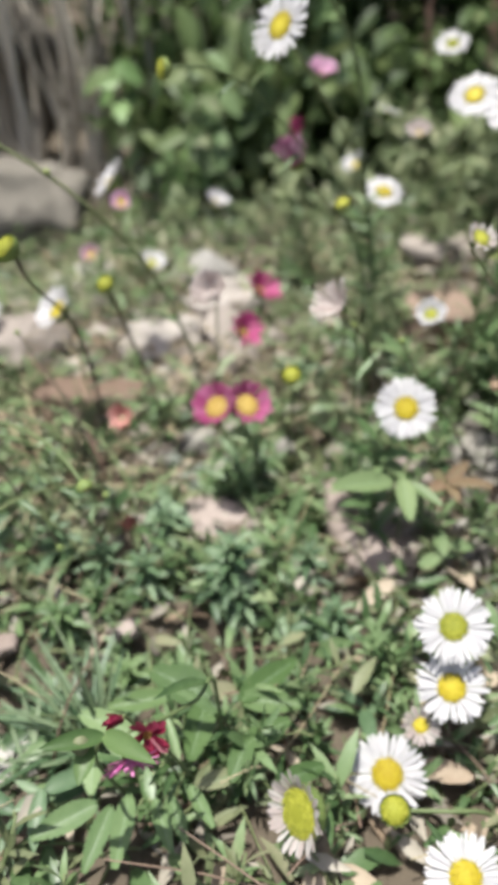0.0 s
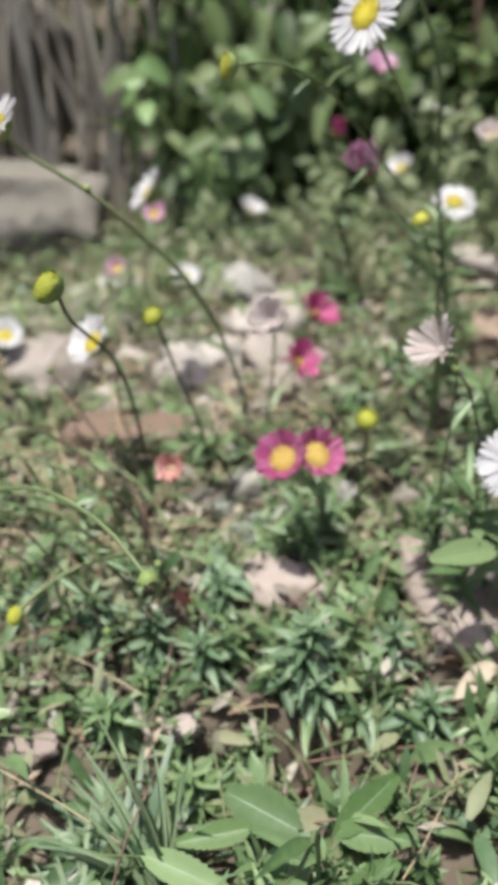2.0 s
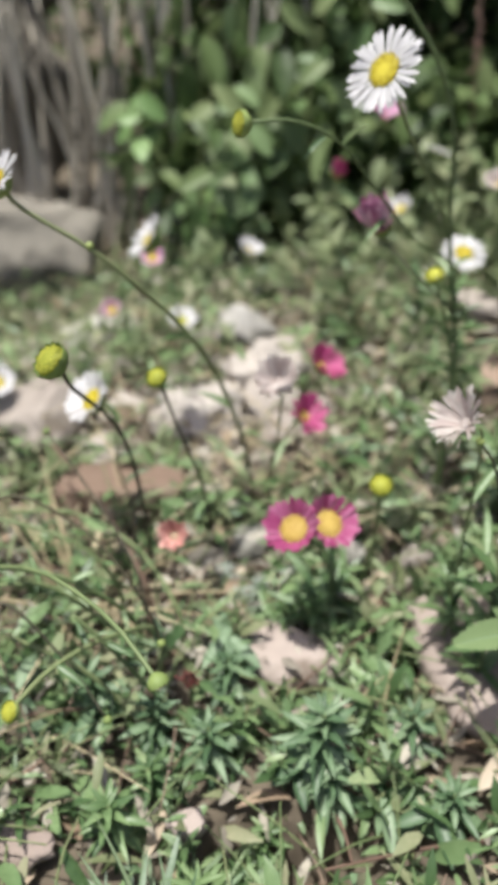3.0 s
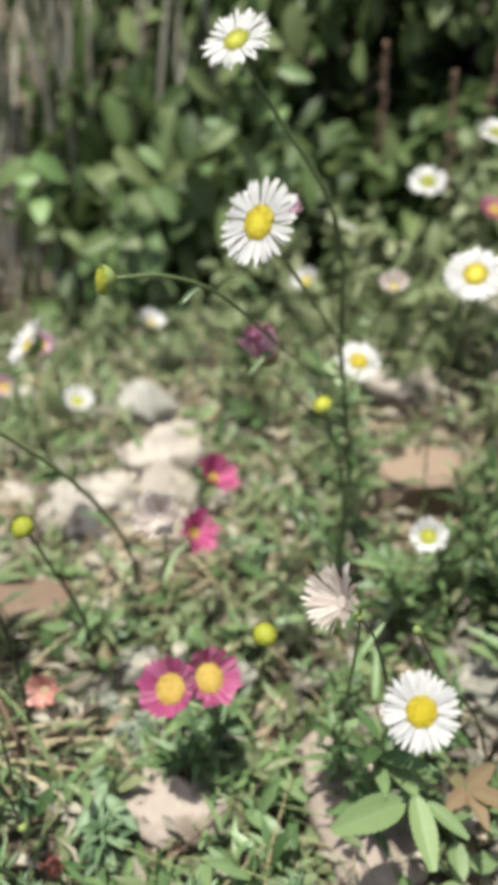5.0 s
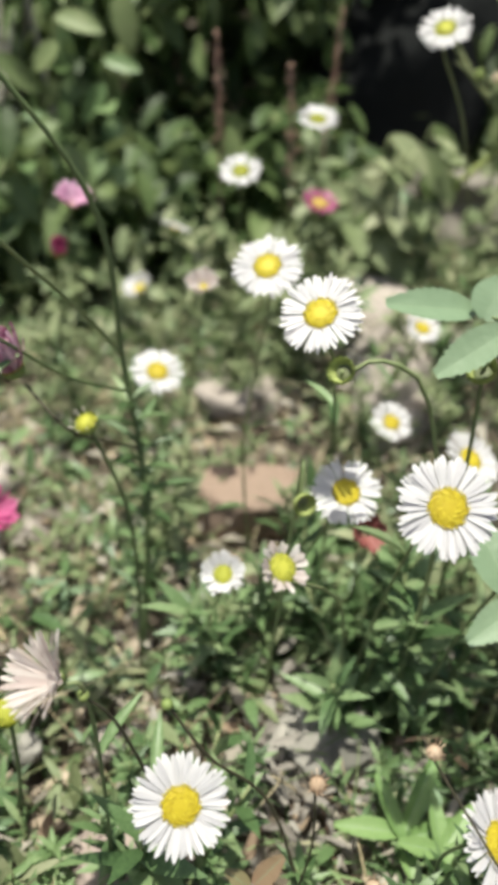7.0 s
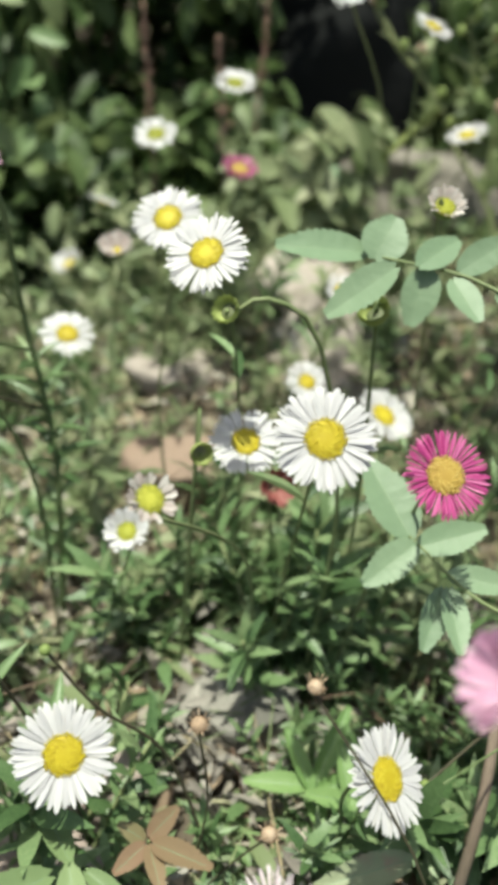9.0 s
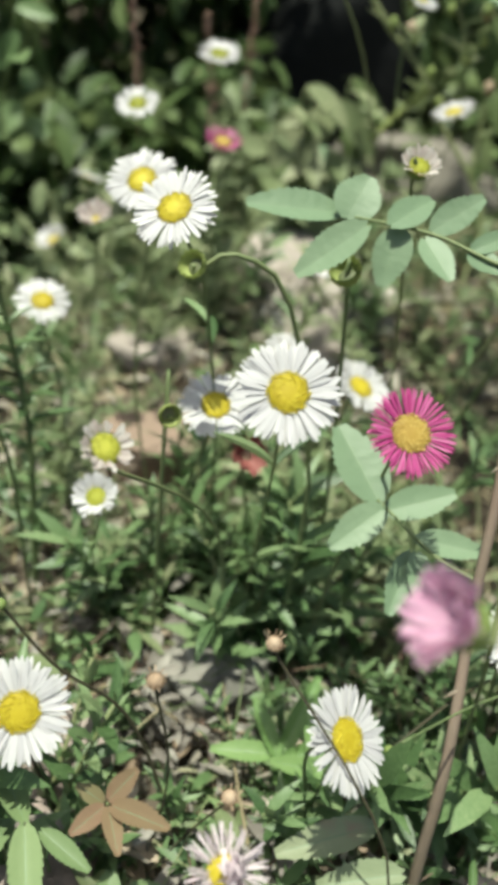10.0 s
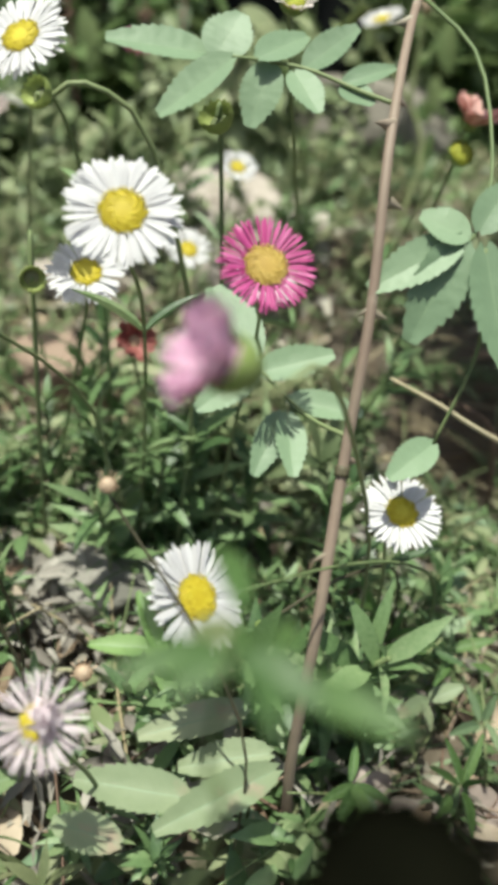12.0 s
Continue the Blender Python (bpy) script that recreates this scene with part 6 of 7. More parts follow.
def leaning_shoot(foot_at, top, seed, n=9, long=0.036):
    """An unseen shrub shoot, added to shade the hollow beside the rose."""
    r = np.random.default_rng(seed + 60)
    b = on_ground(*foot_at)
    e = thing("leaning_shoot", b, "leafy shrub shoot out of view, added to shade the hollow", "shrub shoot")
    path = [tuple(b), (foot_at[0] + 0.01, foot_at[1] + 0.01, 0.6 * top[2]), top]
    stalk(e, path, 0.0016, 0.0008, MAT_TWIG, 14)
    p = spline(path, 40)
    for k in range(n):
        q = p[39 - k]
        a = 2.4 * k
        tip = q + long * r.uniform(0.8, 1.15) * np.array((math.cos(a), math.sin(a), r.uniform(-0.2, 0.2)))
        build("leaf", *lay(blade(1.0, "ovate", 8, 0.2, 0.15), q, tip, (0, 0, 1), long * 0.66), MAT_HEDGE, e)


for k, (fx, tx, ty, tz) in enumerate(((0.335, 0.268, 0.335, 0.185), (0.345, 0.285, 0.352, 0.200), (0.330, 0.262, 0.318, 0.175), (0.340, 0.275, 0.300, 0.180), (0.350, 0.296, 0.330, 0.205), (0.350, 0.270, 0.362, 0.215), (0.360, 0.295, 0.372, 0.215), (0.360, 0.300, 0.352, 0.200), (0.365, 0.312, 0.362, 0.225), (0.360, 0.290, 0.390, 0.230), (0.350, 0.262, 0.345, 0.205), (0.352, 0.255, 0.310, 0.200))):
    leaning_shoot((fx, 0.34 + 0.006 * k), (tx, ty, tz), k, 14, 0.042)

for k, (bx, by, bz) in enumerate(((0.184, 0.515, 0.132), (0.168, 0.520, 0.112), (0.202, 0.518, 0.126))):
    broad_shoot(bx, by, bz, 20 + k, "weed with large soft green hanging leaves before dark shade", 7, 0.034, MAT_WEED)
broad_shoot(-0.096, 0.570, 0.102, 30, "shoot with a few bright lime-green leaves in the hedge", 3, 0.026, MAT_FRESH)
broad_shoot(-0.057, 0.570, 0.046, 31, "shoot with a few bright lime-green leaves in the hedge", 3, 0.026, MAT_FRESH)
broad_shoot(-0.043, 0.575, 0.079, 32, "shoot with a few bright lime-green leaves in the hedge", 3, 0.026, MAT_WEED)
broad_shoot(-0.050, 0.560, 0.110, 2, "shoot with pale green heart-shaped leaves", 8, 0.03)
broad_shoot(-0.030, 0.570, 0.085, 3, "shoot with yellowing green leaves low in the hedge", 7, 0.026, MAT_YOUNG)
broad_shoot(-0.085, 0.565, 0.06, 4, "low shoot with grey-green leaves beside a rock", 6, 0.024)
broad_shoot(0.02, 0.580, 0.17, 5, "shoot with soft green broad leaves in the hedge", 8, 0.03)
broad_shoot(-0.01, 0.590, 0.15, 6, "shoot with soft green leaves in the hedge", 8, 0.028)

# ---- low plants and litter ----
LANCE = blade(0.19, "lance", 3, 0.25, 0.25)


def sprig_shape(seed):
    """One leafy shoot, about one unit tall: its stem and its leaves."""
    r = np.random.default_rng(seed)
    bend = r.normal(0, 0.25, 2)
    path = [(0, 0, -0.1), (bend[0] * 0.3, bend[1] * 0.3, 0.45), (bend[0], bend[1], 0.95)]
    p = spline(path, 20)
    n = int(r.integers(11, 17))
    k = np.arange(n)
    at = p[(2 + 17 * k / n).astype(int)]
    leaves = strew(LANCE, at, 137.5 * k + r.normal(0, 12, n), 12 + 50 * k / n + r.normal(0, 12, n), r.normal(0, 15, n), r.uniform(0.3, 0.64, n), r.uniform(0.9, 1.6, n))
    return tube(path, 0.026, 0.018, 4, 5), leaves


def tall_shape(seed):
    """A taller leafy shoot with many small leaves along it."""
    r = np.random.default_rng(seed)
    bend = r.normal(0, 0.2, 2)
    path = [(0, 0, -0.05), (bend[0] * 0.3, bend[1] * 0.3, 0.5), (bend[0], bend[1], 1.0)]
    p = spline(path, 40)
    n = 38
    k = np.arange(n)
    at = p[(2 + 37 * k / n).astype(int)]
    leaves = strew(LANCE, at, 137.5 * k + r.normal(0, 12, n), 25 + 30 * k / n + r.normal(0, 14, n), r.normal(0, 18, n), r.uniform(0.13, 0.30, n), r.uniform(0.9, 1.6, n))
    return tube(path, 0.014, 0.010, 4, 6), leaves


SPRIGS = [sprig_shape(k) for k in range(10)] + [tall_shape(k) for k in range(4)]


def bare(x, y):
    """How bare the soil is: stones and dry patches."""
    b = np.zeros_like(x)
    for cx, cy, rx, ry in ((0.046, 0.212, 0.020, 0.032), (-0.010, 0.211, 0.016, 0.011), (-0.02, 0.340, 0.045, 0.042), (0.098, 0.336, 0.028, 0.024), (-0.08, 0.285, 0.032, 0.014), (-0.10, 0.35, 0.05, 0.04), (0.103, 0.240, 0.028, 0.024), (0.036, 0.252, 0.016, 0.014), (0.0888, 0.257, 0.014, 0.012), (0.080, 0.186, 0.016, 0.012), (0.065, 0.240, 0.014, 0.010),
                           (0.185, 0.475, 0.04, 0.04), (0.06, 0.245, 0.02, 0.012), (-0.05, 0.255, 0.02, 0.02), (0.10, 0.40, 0.05, 0.022), (0.05, 0.40, 0.03, 0.02), (0.075, 0.215, 0.018, 0.014), (0.085, 0.235, 0.016, 0.012), (-0.015, 0.425, 0.028, 0.035), (0.022, 0.225, 0.014, 0.012), (0.188, 0.405, 0.040, 0.034), (0.112, 0.418, 0.032, 0.020), (0.097, 0.238, 0.022, 0.018), (0.036, 0.252, 0.012, 0.012), (0.015, 0.256, 0.011, 0.010), (-0.022, 0.262, 0.013, 0.010)):
        b = np.maximum(b, 1 - ((x - cx) / rx) ** 2 - ((y - cy) / ry) ** 2)
    return b


def covered(x, y):
    """How far a place lies under a low flower or a rose leaflet."""
    b = np.zeros_like(x)
    for cx, cy, rad in CLEAR:
        b = np.maximum(b, 1 - ((x - cx) / rad) ** 2 - ((y - cy) / rad) ** 2)
    return b


def hollow(x, y):
    """The deep hollow under the rose cane and two dark holes in the soil."""
    return (((x - 0.256) / 0.054) ** 2 + ((y - 0.335) / 0.050) ** 2 < 1) | (((x + 0.012) / 0.016) ** 2 + ((y - 0.1555) / 0.006) ** 2 < 1) | (((x - 0.156) / 0.019) ** 2 + ((y - 0.241) / 0.011) ** 2 < 1)


def scatter(n, seed, x0, x1, y0, y1, power=1.0):
    r = np.random.default_rng(seed)
    y = y0 + (y1 - y0) * r.random(n) ** power
    x = r.uniform(x0, x1, n)
    return x, y


def low_plants():
    r = np.random.default_rng(31)
    x, y = scatter(8200, 5, -0.30, 0.42, 0.02, 0.62)
    keep = (np.maximum(bare(x, y), covered(x, y)) < 0.1) & ~hollow(x, y) & (x > -0.10 - 0.45 * np.maximum(y - 0.05, 0)) & (x < 0.13 + 0.55 * np.maximum(y - 0.02, 0))
    patch = smooth01(0.5 + 0.9 * (np.sin(71 * x + 3 * np.sin(43 * y)) * np.sin(77 * y + 1.3 + 2 * np.sin(37 * x))))
    keep &= r.random(len(x)) < np.where(y < 0.34, 0.18 + 0.6 * patch, 0.15 + 0.4 * patch)
    x, y = x[keep], y[keep]
    size = 0.008 + 0.014 * r.random(len(x)) ** 1.4 * np.where(y > 0.36, 0.9, 1.0)
    ft = np.array([q[:3] for q in FEET if q[2] > 0.03 and q[3]])
    many = np.repeat(np.arange(len(ft)), np.where((ft[:, 0] > 0.06) & (ft[:, 0] < 0.15) & (ft[:, 1] > 0.19), 5, 4))
    fx, fy = ft[many, 0] + r.normal(0, 0.007, len(many)), ft[many, 1] + r.normal(0, 0.007, len(many))
    fs = np.clip(ft[many, 2] * r.uniform(0.25, 0.62, len(many)), 0.012, 0.062)
    gx, gy = r.normal(0.108, 0.03, 24), r.normal(0.222, 0.016, 24)
    clear = ((((fx - 0.097) / 0.014) ** 2 + ((fy - 0.236) / 0.011) ** 2) > 1) & ((((fx - 0.098) / 0.027) ** 2 + ((fy - 0.322) / 0.034) ** 2) > 1)
    fx, fy, fs = fx[clear], fy[clear], fs[clear]
    clear = (((gx - 0.097) / 0.018) ** 2 + ((gy - 0.236) / 0.014) ** 2) > 1
    gx, gy = gx[clear], gy[clear]
    x, y, size = np.concatenate([x, fx, gx]), np.concatenate([y, fy, gy]), np.concatenate([size, fs, r.uniform(0.018, 0.034, len(gx))])
    close = np.argsort(np.abs(x - 0.04 - 0.3 * (y - 0.1)) + np.abs(y - 0.18))[:230]
    single = np.zeros(len(x), bool)
    single[close] = True
    protos = []
    for stem, leaves in SPRIGS:
        s = build("daisy_sprig", *stem, MAT_STEM)
        build("leaves", *leaves, MAT_OLIVE if len(protos) in (3, 8) else MAT_LEAF, s)
        tagged(s, "small leafy daisy sprig with narrow grey-green leaves", "daisy sprig", "leafy sprigs in the bed")
        protos.append(s)
    used = [False] * len(protos)
    rest = [[] for _ in SPRIGS]
    # Sprigs farther back get paler leaves, brightness put into their colour.
    paled = r.random(len(x)) < np.where(y > 0.36, 0.85, np.where(y > 0.27, 0.6, np.where((x > 0.05) & (y > 0.2), 0.25, 0.0)))
    for k in range(len(x)):
        j = int(r.integers(10)) if size[k] < 0.0225 else 10 + int(r.integers(4))
        if single[k]:
            m = Matrix.Translation(on_ground(x[k], y[k])) @ pose(0, 0, 0, r.normal(0, 16), r.normal(0, 16), r.uniform(0, 360))
            if used[j]:
                c = copy_thing(protos[j], m)
            else:
                c, used[j] = protos[j], True
                c.matrix_basis = m
            c.scale = (size[k],) * 3
        else:
            rest[j].append(k)
    parts_l, parts_s, parts_d = [], [], []
    for j, ks in enumerate(rest):
        ks = np.array(ks)
        pl = np.stack([x[ks], y[ks], lie(x[ks], y[ks])], 1)
        yaw, pitch, roll = r.uniform(0, 360, len(ks)), r.normal(0, 18, len(ks)), r.normal(0, 18, len(ks))
        parts_s.append(strew(SPRIGS[j][0], pl, yaw, pitch, roll, size[ks]))
        d = paled[ks]
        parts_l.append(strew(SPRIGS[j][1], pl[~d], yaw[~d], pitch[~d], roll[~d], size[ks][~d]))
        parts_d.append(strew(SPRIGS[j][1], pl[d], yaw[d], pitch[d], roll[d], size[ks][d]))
    g = build("low_plants", *join([q for j, q in enumerate(parts_l) if j not in (3, 8)]), MAT_LEAF)
    build("drying_leaves", *join([parts_l[3], parts_l[8]]), MAT_OLIVE, g)
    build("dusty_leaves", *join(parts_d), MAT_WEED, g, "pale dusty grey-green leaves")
    for seed, mat, many in ((61, MAT_LEAF, 8000), (62, MAT_OLIVE, 4000), (63, MAT_YOUNG, 1600), (64, MAT_WEED, 3000)):
        q = np.random.default_rng(seed)
        tx, ty = scatter(many, seed, -0.28, 0.40, 0.02, 0.60)
        ok = (tx > -0.10 - 0.45 * np.maximum(ty - 0.05, 0)) & (tx < 0.13 + 0.55 * np.maximum(ty - 0.02, 0)) & (bare(tx, ty) < 0.5) & ~hollow(tx, ty)
        if mat in (MAT_YOUNG, MAT_WEED):
            ok &= (ty > 0.18) | (tx > 0.05)
        ok &= (ty > 0.17) | (q.random(many) < 0.34)
        ok &= (tx < 0.138) | (ty > 0.232) | (q.random(many) < (0.15 if mat == MAT_WEED else 0.4))
        tx, ty = tx[ok], ty[ok]
        c = len(tx)
        pl = np.stack([tx, ty, lie(tx, ty) + 0.003 + np.where(covered(tx, ty) > 0, 0.006, 0.017) * q.random(c) ** 1.6], 1)
        build("small_leaves", *strew(blade(0.3, "lance", 3, 0.3, 0.25), pl, q.uniform(0, 360, c), q.normal(12, 28, c), q.normal(0, 28, c), 0.004 + 0.011 * q.random(c) ** 1.8, q.uniform(0.6, 1.4, c)), mat, g)
    tagged(g, "mat of low daisy foliage with narrow green leaves", "ground cover", kind="stuff")
    build("stems", *join(parts_s), MAT_STEM, g)
    for seed, mat, many in ((71, MAT_STEM, 420), (72, MAT_STRAW, 160), (73, MAT_TWIG, 160)):
        q = np.random.default_rng(seed)
        tx, ty = scatter(many, seed, -0.13, 0.28, 0.05, 0.42)
        lines = []
        for sx, sy in zip(tx, ty):
            a, ln = q.uniform(0, 6.28), q.uniform(0.018, 0.05)
            way = np.array((math.cos(a), math.sin(a), 0))
            b = np.array(on_ground(sx, sy))
            top = q.uniform(0.008, 0.026)
            lines.append(tube([b, b + 0.45 * ln * way + np.array((0, 0, 0.7 * top)), b + ln * way + np.array((q.normal(0, 0.003), q.normal(0, 0.003), top))], q.uniform(0.00028, 0.0005), 0.0002, 4, 6))
        build("thin_stems", *join(lines), mat, g)


low_plants()


def low_shoot(x, y, seed, mat, label):
    """A low shoot of a few broad leaves."""
    r = np.random.default_rng(seed + 3000)
    b = on_ground(x, y)
    e = thing("low_shoot", b, label, "weed", "low leafy shoots in the bed")
    h = r.uniform(0.006, 0.014)
    top = np.array(b) + np.array((r.normal(0, 0.003), r.normal(0, 0.003), h))
    stalk(e, [tuple(b), tuple(top)], 0.0006, 0.0004, None, 6)
    a0 = r.uniform(0, 6.28)
    for k in range(int(r.integers(3, 6))):
        a, ln = a0 + 2.1 * k + r.normal(0, 0.3), r.uniform(0.007, 0.014)
        q = top - np.array((0, 0, 0.0015 * k))
        build("leaf", *lay(blade(1.0, "ovate", 7, 0.25, 0.2, 0.03), q, q + ln * np.array((math.cos(a), math.sin(a), r.uniform(-0.15, 0.35))), (0, -0.3, 0.95), ln * r.uniform(0.36, 0.55)), mat, e)


def low_shoots():
    x, y = scatter(190, 81, -0.10, 0.24, 0.07, 0.36)
    more = scatter(46, 82, 0.05, 0.20, 0.15, 0.25)
    x, y = np.concatenate([x, more[0]]), np.concatenate([y, more[1]])
    ok = (bare(x, y) < 0.25) & (covered(x, y) < 0.1) & ~hollow(x, y) & (x < 0.13 + 0.55 * (y - 0.02)) & (x > -0.10 - 0.45 * (y - 0.05))
    for k, (a, b) in enumerate(zip(x[ok], y[ok])):
        kind = k % 4
        if b < 0.20 and a < 0.04:
            low_shoot(a, b, k, MAT_BLUELEAF, "low shoot with blue-green oval leaves")
            continue
        low_shoot(a, b, k, (MAT_ROSE, MAT_WEED, MAT_YOUNG, MAT_WEED)[kind], ("low shoot with dull green oval leaves", "low shoot with soft grey-green leaves", "low shoot with fresh light green leaves", "low shoot with soft grey-green leaves")[kind])


low_shoots()


def fallen():
    """Dry leaves, twigs, straws and crumbs on the soil."""
    r = np.random.default_rng(47)
    curl = [blade(0.45, "ovate", 6, 0.8, d) for d in (0.3, -0.35, 0.1)] + [blade(0.28, "lance", 6, 0.7, 0.3)]
    x, y = scatter(110, 9, -0.11, 0.2, 0.05, 0.36)
    for k in range(110):
        long = r.uniform(0.009, 0.02)
        v, f = curl[k % 4]
        m = np.array(pose(0, 0, 0, r.normal(0, 14), r.normal(0, 22), r.uniform(0, 360)))[:3, :3]
        ob = build("dry_leaf", (v * long) @ m.T, f, MAT_DRY)
        ob.location = on_ground(x[k], y[k]) + Vector((0, 0, 0.003))
        tagged(ob, "curled dry tan leaf lying on the soil", "dry leaf", "fallen leaves")
    for k, (px, py, turn, long) in enumerate(((0.0725, 0.1765, 20, 0.026), (0.0600, 0.2230, 200, 0.017), (0.0574, 0.1110, 75, 0.018), (0.0466, 0.1762, 130, 0.016), (0.1455, 0.1605, 300, 0.010), (0.1597, 0.1610, 250, 0.010), (0.1411, 0.1726, 100, 0.010), (0.0773, 0.1951, 60, 0.014))):
        v, f = blade(0.5, "ovate", 9, 0.35, (0.2, -0.15, 0.1)[k % 3])
        m = np.array(pose(0, 0, 0, 6 * math.sin(3 * k), 14 * math.cos(5 * k), turn))[:3, :3]
        ob = build("dry_leaf", (v * long) @ m.T, f, MAT_DRY)
        ob.location = on_ground(px, py) + Vector((0, 0, 0.010))
        tagged(ob, "large dry pale tan leaf lying over low plants", "dry leaf", "fallen leaves")
    x, y = scatter(2600, 10, -0.3, 0.42, 0.03, 0.62)
    some = (y > 0.2) | (r.random(len(x)) < 0.35 * (x > 0.03) + 0.12)
    x, y = x[some], y[some]
    pl = np.stack([x, y, lie(x, y) + 0.003], 1)
    n = len(x)
    litter = build("leaf_litter", *join([strew(curl[j], pl[j::4], r.uniform(0, 360, len(pl[j::4])), r.normal(0, 16, len(pl[j::4])), r.normal(0, 25, len(pl[j::4])), r.uniform(0.006, 0.016, len(pl[j::4]))) for j in range(4)]), MAT_DRY)
    x, y = scatter(15000, 14, -0.28, 0.40, 0.03, 0.60)
    flaky = np.sin(53 * x + 2 * np.sin(61 * y)) * np.sin(49 * y + 0.7) + np.where(y > 0.34, 0.5, 0.0) > 0.05
    flaky |= (bare(x, y) > 0.1) & (y < 0.26)
    some = (flaky | (r.random(len(x)) < 0.3)) & ~hollow(x, y) & ((y > 0.16) | (x > 0.04) | (r.random(len(x)) < 0.3))
    x, y = x[some], y[some]
    pl = np.stack([x, y, lie(x, y) + 0.001 + 0.011 * r.random(len(x)) ** 1.4], 1)
    n = len(x)
    build("chaff", *strew(blade(0.5, "ovate", 2, 0.6, 0.3), pl, r.uniform(0, 360, n), r.normal(0, 22, n), r.normal(0, 30, n), 0.003 + 0.011 * r.random(n) ** 2, r.uniform(0.5, 1.3, n)), MAT_CHAFF, litter, "pale grey-beige plant bits")
    x, y = scatter(2000, 15, 0.045, 0.19, 0.165, 0.275)
    some = (np.sin(83 * x + 3 * np.sin(57 * y)) * np.sin(91 * y + 0.4) > -0.1) & ~hollow(x, y)
    x, y = x[some], y[some]
    some = (covered(x, y) < 0.2) & ((x < 0.138) | (y > 0.235) | (r.random(len(x)) < 0.3))
    x, y = x[some], y[some]
    n = len(x)
    pl = np.stack([x, y, lie(x, y) + 0.002 + 0.014 * r.random(n) ** 1.3], 1)
    build("dry_bits", *strew(blade(0.34, "lance", 3, 0.5, 0.35), pl, r.uniform(0, 360, n), r.normal(0, 24, n), r.normal(0, 30, n), 0.004 + 0.009 * r.random(n) ** 1.7, r.uniform(0.4, 1.2, n)), MAT_GREYBITS, litter, "grey-brown dry leaf bits")
    tagged(litter, "scattered dry brown and tan leaf bits", "leaf litter", kind="stuff")
    x, y = scatter(60, 11, -0.12, 0.2, 0.05, 0.4)
    for k in range(60):
        a, ln = r.uniform(0, 6.28), r.uniform(0.015, 0.05)
        b = on_ground(x[k], y[k]) + Vector((0, 0, 0.002))
        d = np.array((math.cos(a), math.sin(a), r.uniform(0.0, 0.35)))
        p = [np.array(b), np.array(b) + 0.5 * ln * d + r.normal(0, 0.0015, 3), np.array(b) + ln * d]
        v, f = tube(p, r.uniform(0.0004, 0.0009), 0.0003, 5, 8, 0.15)
        ob = build("twig", v - np.array(b), f, MAT_TWIG)
        ob.location = b
        tagged(ob, "thin dry brown twig lying among leaves", "twig", "twigs in the bed")
    b = on_ground(-0.0120, 0.1570) + Vector((0, 0, 0.008))
    v, f = tube([(0, 0, 0), (0.0103, 0.0016, 0.001), (0.0230, 0.0040, 0.004)], 0.0008, 0.0005, 6, 10, 0.12)
    ob = build("twig", v, f, MAT_TWIG)
    ob.location = b
    tagged(ob, "reddish-brown twig lying over a dark hollow", "twig", "twigs in the bed")
    x, y = scatter(2600, 12, -0.3, 0.42, 0.05, 0.66, 0.6)
    some = (y > 0.26) | ((r.random(len(x)) < 0.1) & (x > 0.03))
    x, y = x[some], y[some]
    pl = np.stack([x, y, lie(x, y) + 0.002], 1)
    straw = build("straw", *strew(blade(0.032, "grass", 5, 0.2, 0.15), pl, r.uniform(0, 360, len(x)), r.uniform(0, 35, len(x)), r.normal(0, 20, len(x)), r.uniform(0.02, 0.05, len(x))), MAT_STRAW)
    tagged(straw, "thin dry straws and grass bits", "straw", kind="stuff")
    x, y = scatter(2600, 13, -0.2, 0.3, 0.03, 0.5)
    pl = np.stack([x, y, lie(x, y)], 1)
    v, f = rock((1, 1, 0.7), 77, 0.3, shape=BALL1)
    crumbs = build("soil_crumbs", *strew((v, f), pl, r.uniform(0, 360, len(x)), r.uniform(0, 90, len(x)), r.uniform(0, 90, len(x)), 0.0008 + 0.0035 * r.random(len(x)) ** 3), SOIL, smooth=False)
    tagged(crumbs, "small crumbs of soil and gravel", "gravel", kind="stuff")


fallen()


for k, (gx, gy) in enumerate(((0.262, 0.372), (0.284, 0.366), (0.300, 0.350), (0.243, 0.380), (0.292, 0.336))):
    grass_tuft(gx, gy, 16, 0.034, 340 + k, "dark green grass tuft at the rim of the hollow", (-0.2, -0.3), MAT_LEAF, 1.6)


def hollow_twigs():
    """Pale dead twigs that cross the dark hollow."""
    r = np.random.default_rng(29)
    for k in range(46):
        x, y = r.uniform(0.212, 0.305), r.uniform(0.292, 0.378)
        a, ln = r.normal(2.6 if k % 3 else 0.7, 0.45), r.uniform(0.018, 0.05)
        b = np.array((x, y, float(lie(x, y))))
        d = ln * np.array((math.cos(a), math.sin(a), r.uniform(0.05, 0.6)))
        v, f = tube([np.zeros(3), 0.5 * d + r.normal(0, 0.002, 3), d], r.uniform(0.0005, 0.0010), 0.0004, 5, 8, 0.12)
        ob = build("twig", v, f, (MAT_WOOD, MAT_STRAW, MAT_TWIG)[k % 3])
        ob.location = b
        tagged(ob, "pale dead twig lying in a dark hollow", "twig", "twigs in the bed")


hollow_twigs()


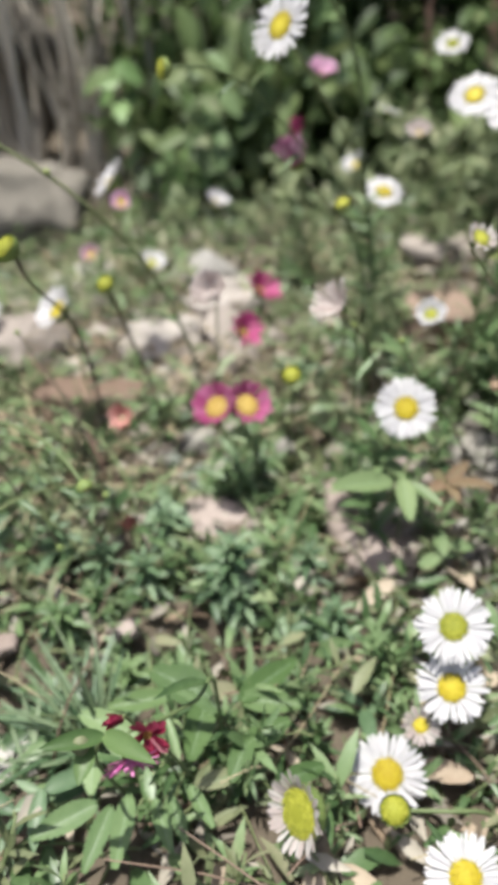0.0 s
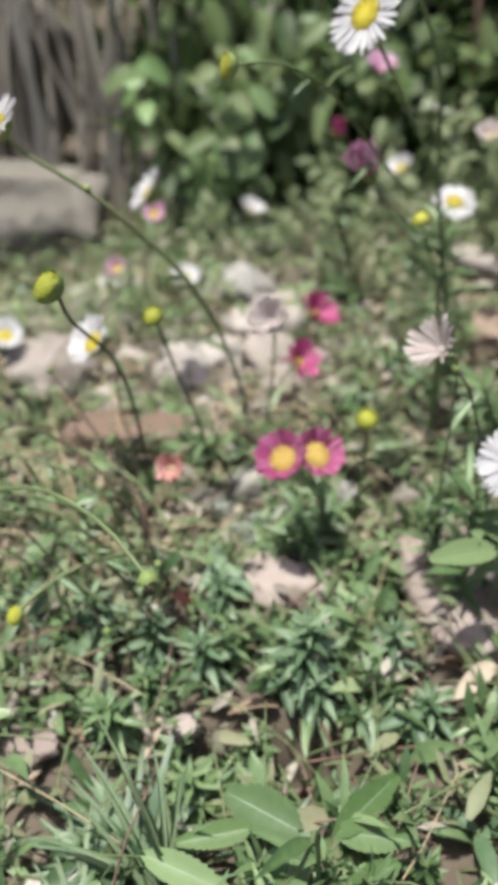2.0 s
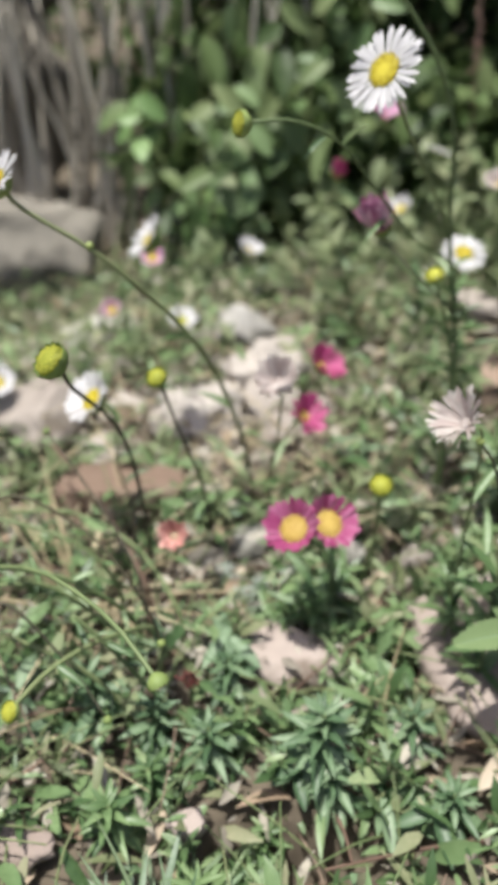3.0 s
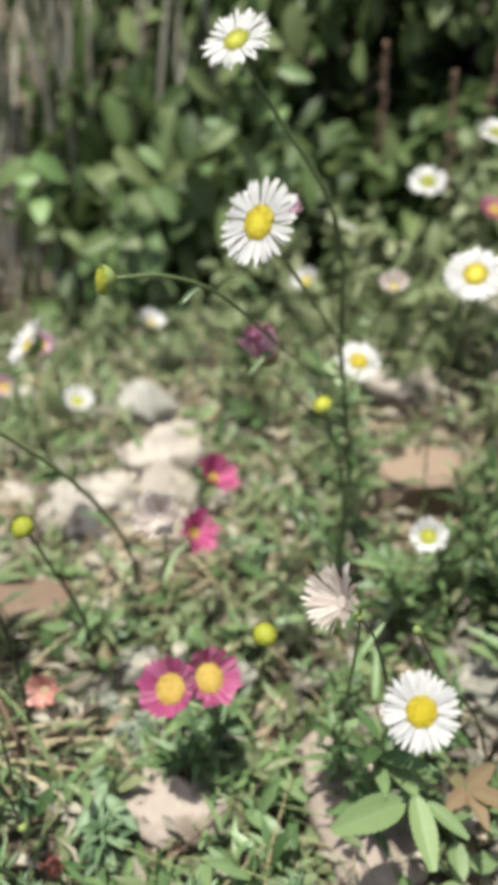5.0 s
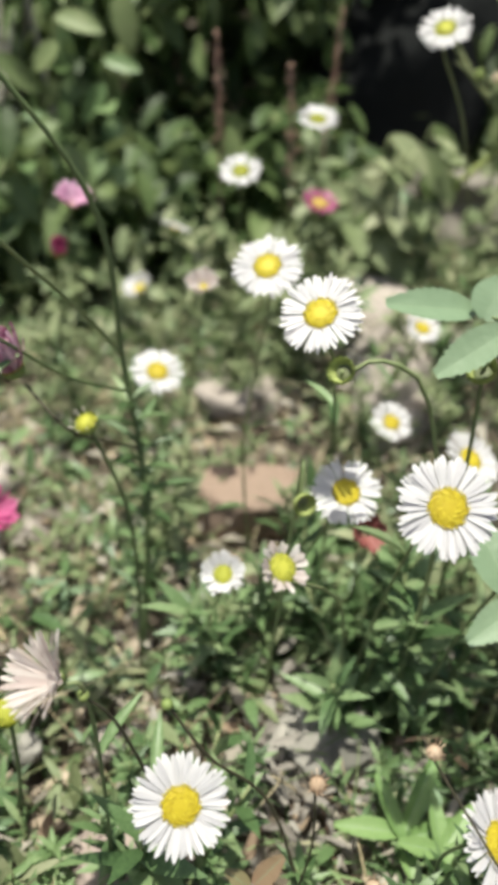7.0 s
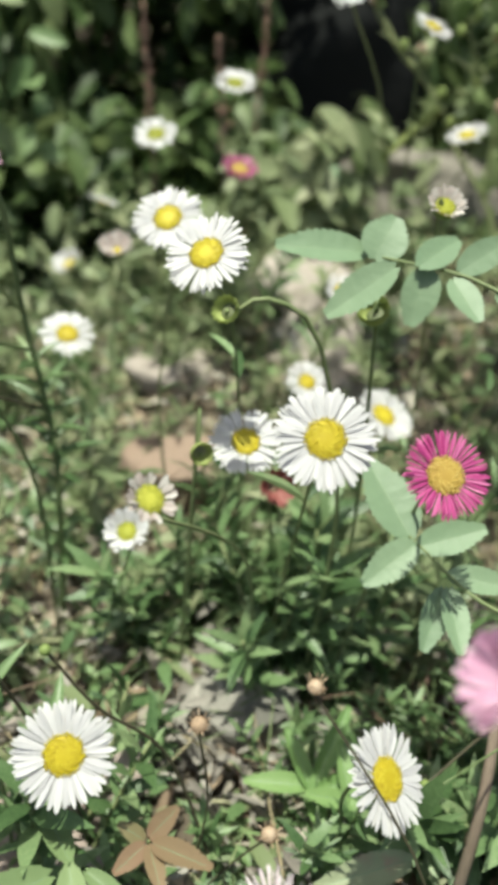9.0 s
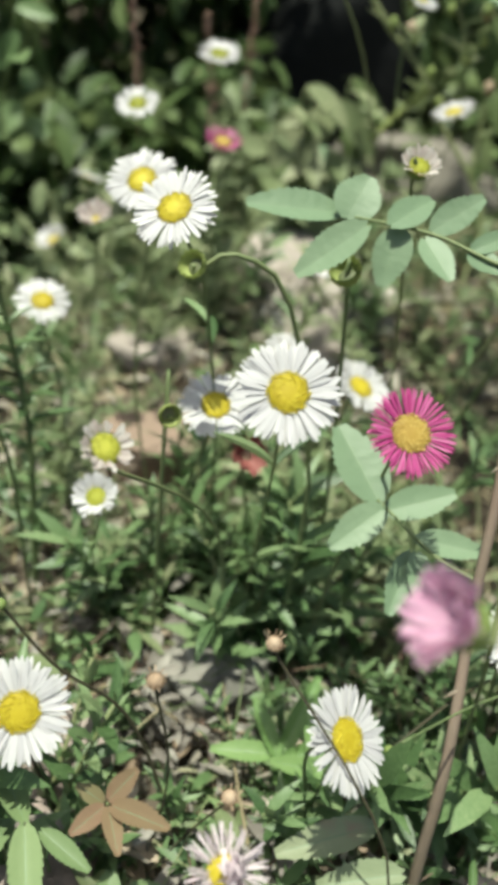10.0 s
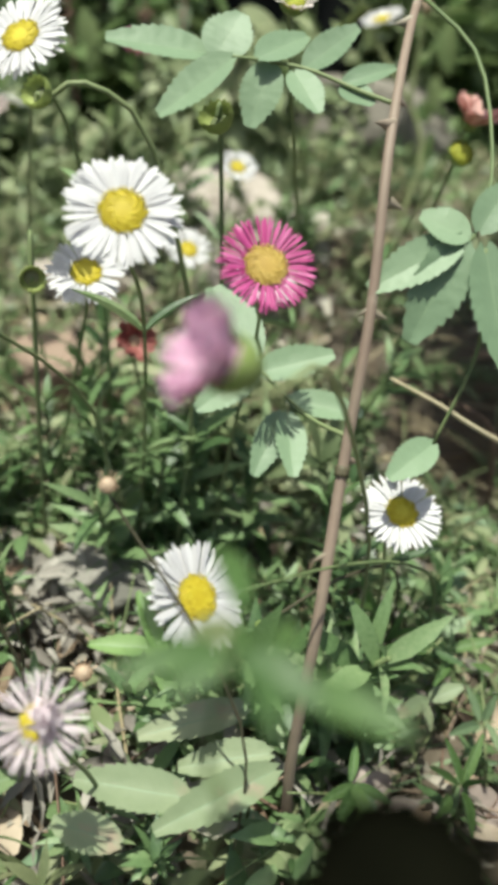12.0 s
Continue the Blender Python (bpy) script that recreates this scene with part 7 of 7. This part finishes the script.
def bare_stems():
    """Thin leafless stems that arch over the leaves."""
    for path in ([(-0.112, 0.222, 0.0), (-0.0888, 0.2099, 0.0620), (-0.0667, 0.2066, 0.0571), (-0.0512, 0.1966, 0.0424), (-0.046, 0.192, 0.03)],
                 [(-0.052, 0.208, 0.0), (-0.0532, 0.2122, 0.0299), (-0.0613, 0.2254, 0.0402), (-0.0749, 0.2398, 0.0525), (-0.083, 0.247, 0.06)],
                 [(-0.108, 0.198, 0.0), (-0.0856, 0.1883, 0.0483), (-0.0688, 0.1812, 0.0378), (-0.0576, 0.1725, 0.0251)],
                 [(-0.02, 0.296, 0.0), (-0.027, 0.288, 0.04), (-0.0405, 0.2635, 0.0830), (-0.0520, 0.2530, 0.1010), (-0.0640, 0.2468, 0.1165)],
                 [(0.055, 0.214, 0.0), (0.046, 0.208, 0.045), (0.037, 0.206, 0.074), (0.031, 0.205, 0.084)],
                 [(0.082, 0.20, 0.0), (0.070, 0.207, 0.04), (0.055, 0.205, 0.062), (0.046, 0.206, 0.078)],
                 [(0.160, 0.235, 0.0), (0.168, 0.222, 0.052), (0.158, 0.205, 0.064), (0.148, 0.200, 0.070)],
                 [(0.215, 0.338, 0.0), (0.238, 0.338, 0.030), (0.262, 0.336, 0.034), (0.285, 0.333, 0.020)],
                 [(0.290, 0.330, 0.0), (0.270, 0.342, 0.028), (0.240, 0.352, 0.038), (0.222, 0.358, 0.030)],
                 [(0.225, 0.320, 0.0), (0.240, 0.330, 0.024), (0.258, 0.345, 0.026), (0.280, 0.360, 0.018)],
                 [(0.170, 0.215, 0.0), (0.160, 0.207, 0.035), (0.140, 0.197, 0.045), (0.120, 0.188, 0.044)]):
        e = thing("bare_stalk", on_ground(path[0][0], path[0][1]), "thin leafless brownish stem arching over the leaves", "stem", "bare stems in the bed")
        stalk(e, path, 0.00045, 0.0003, MAT_DARKSTEM, 20, "stem")
        build("bud", BALL3[0] * 0.0011 + np.array(path[-1]), BALL3[1], MAT_CALYX, e)


bare_stems()
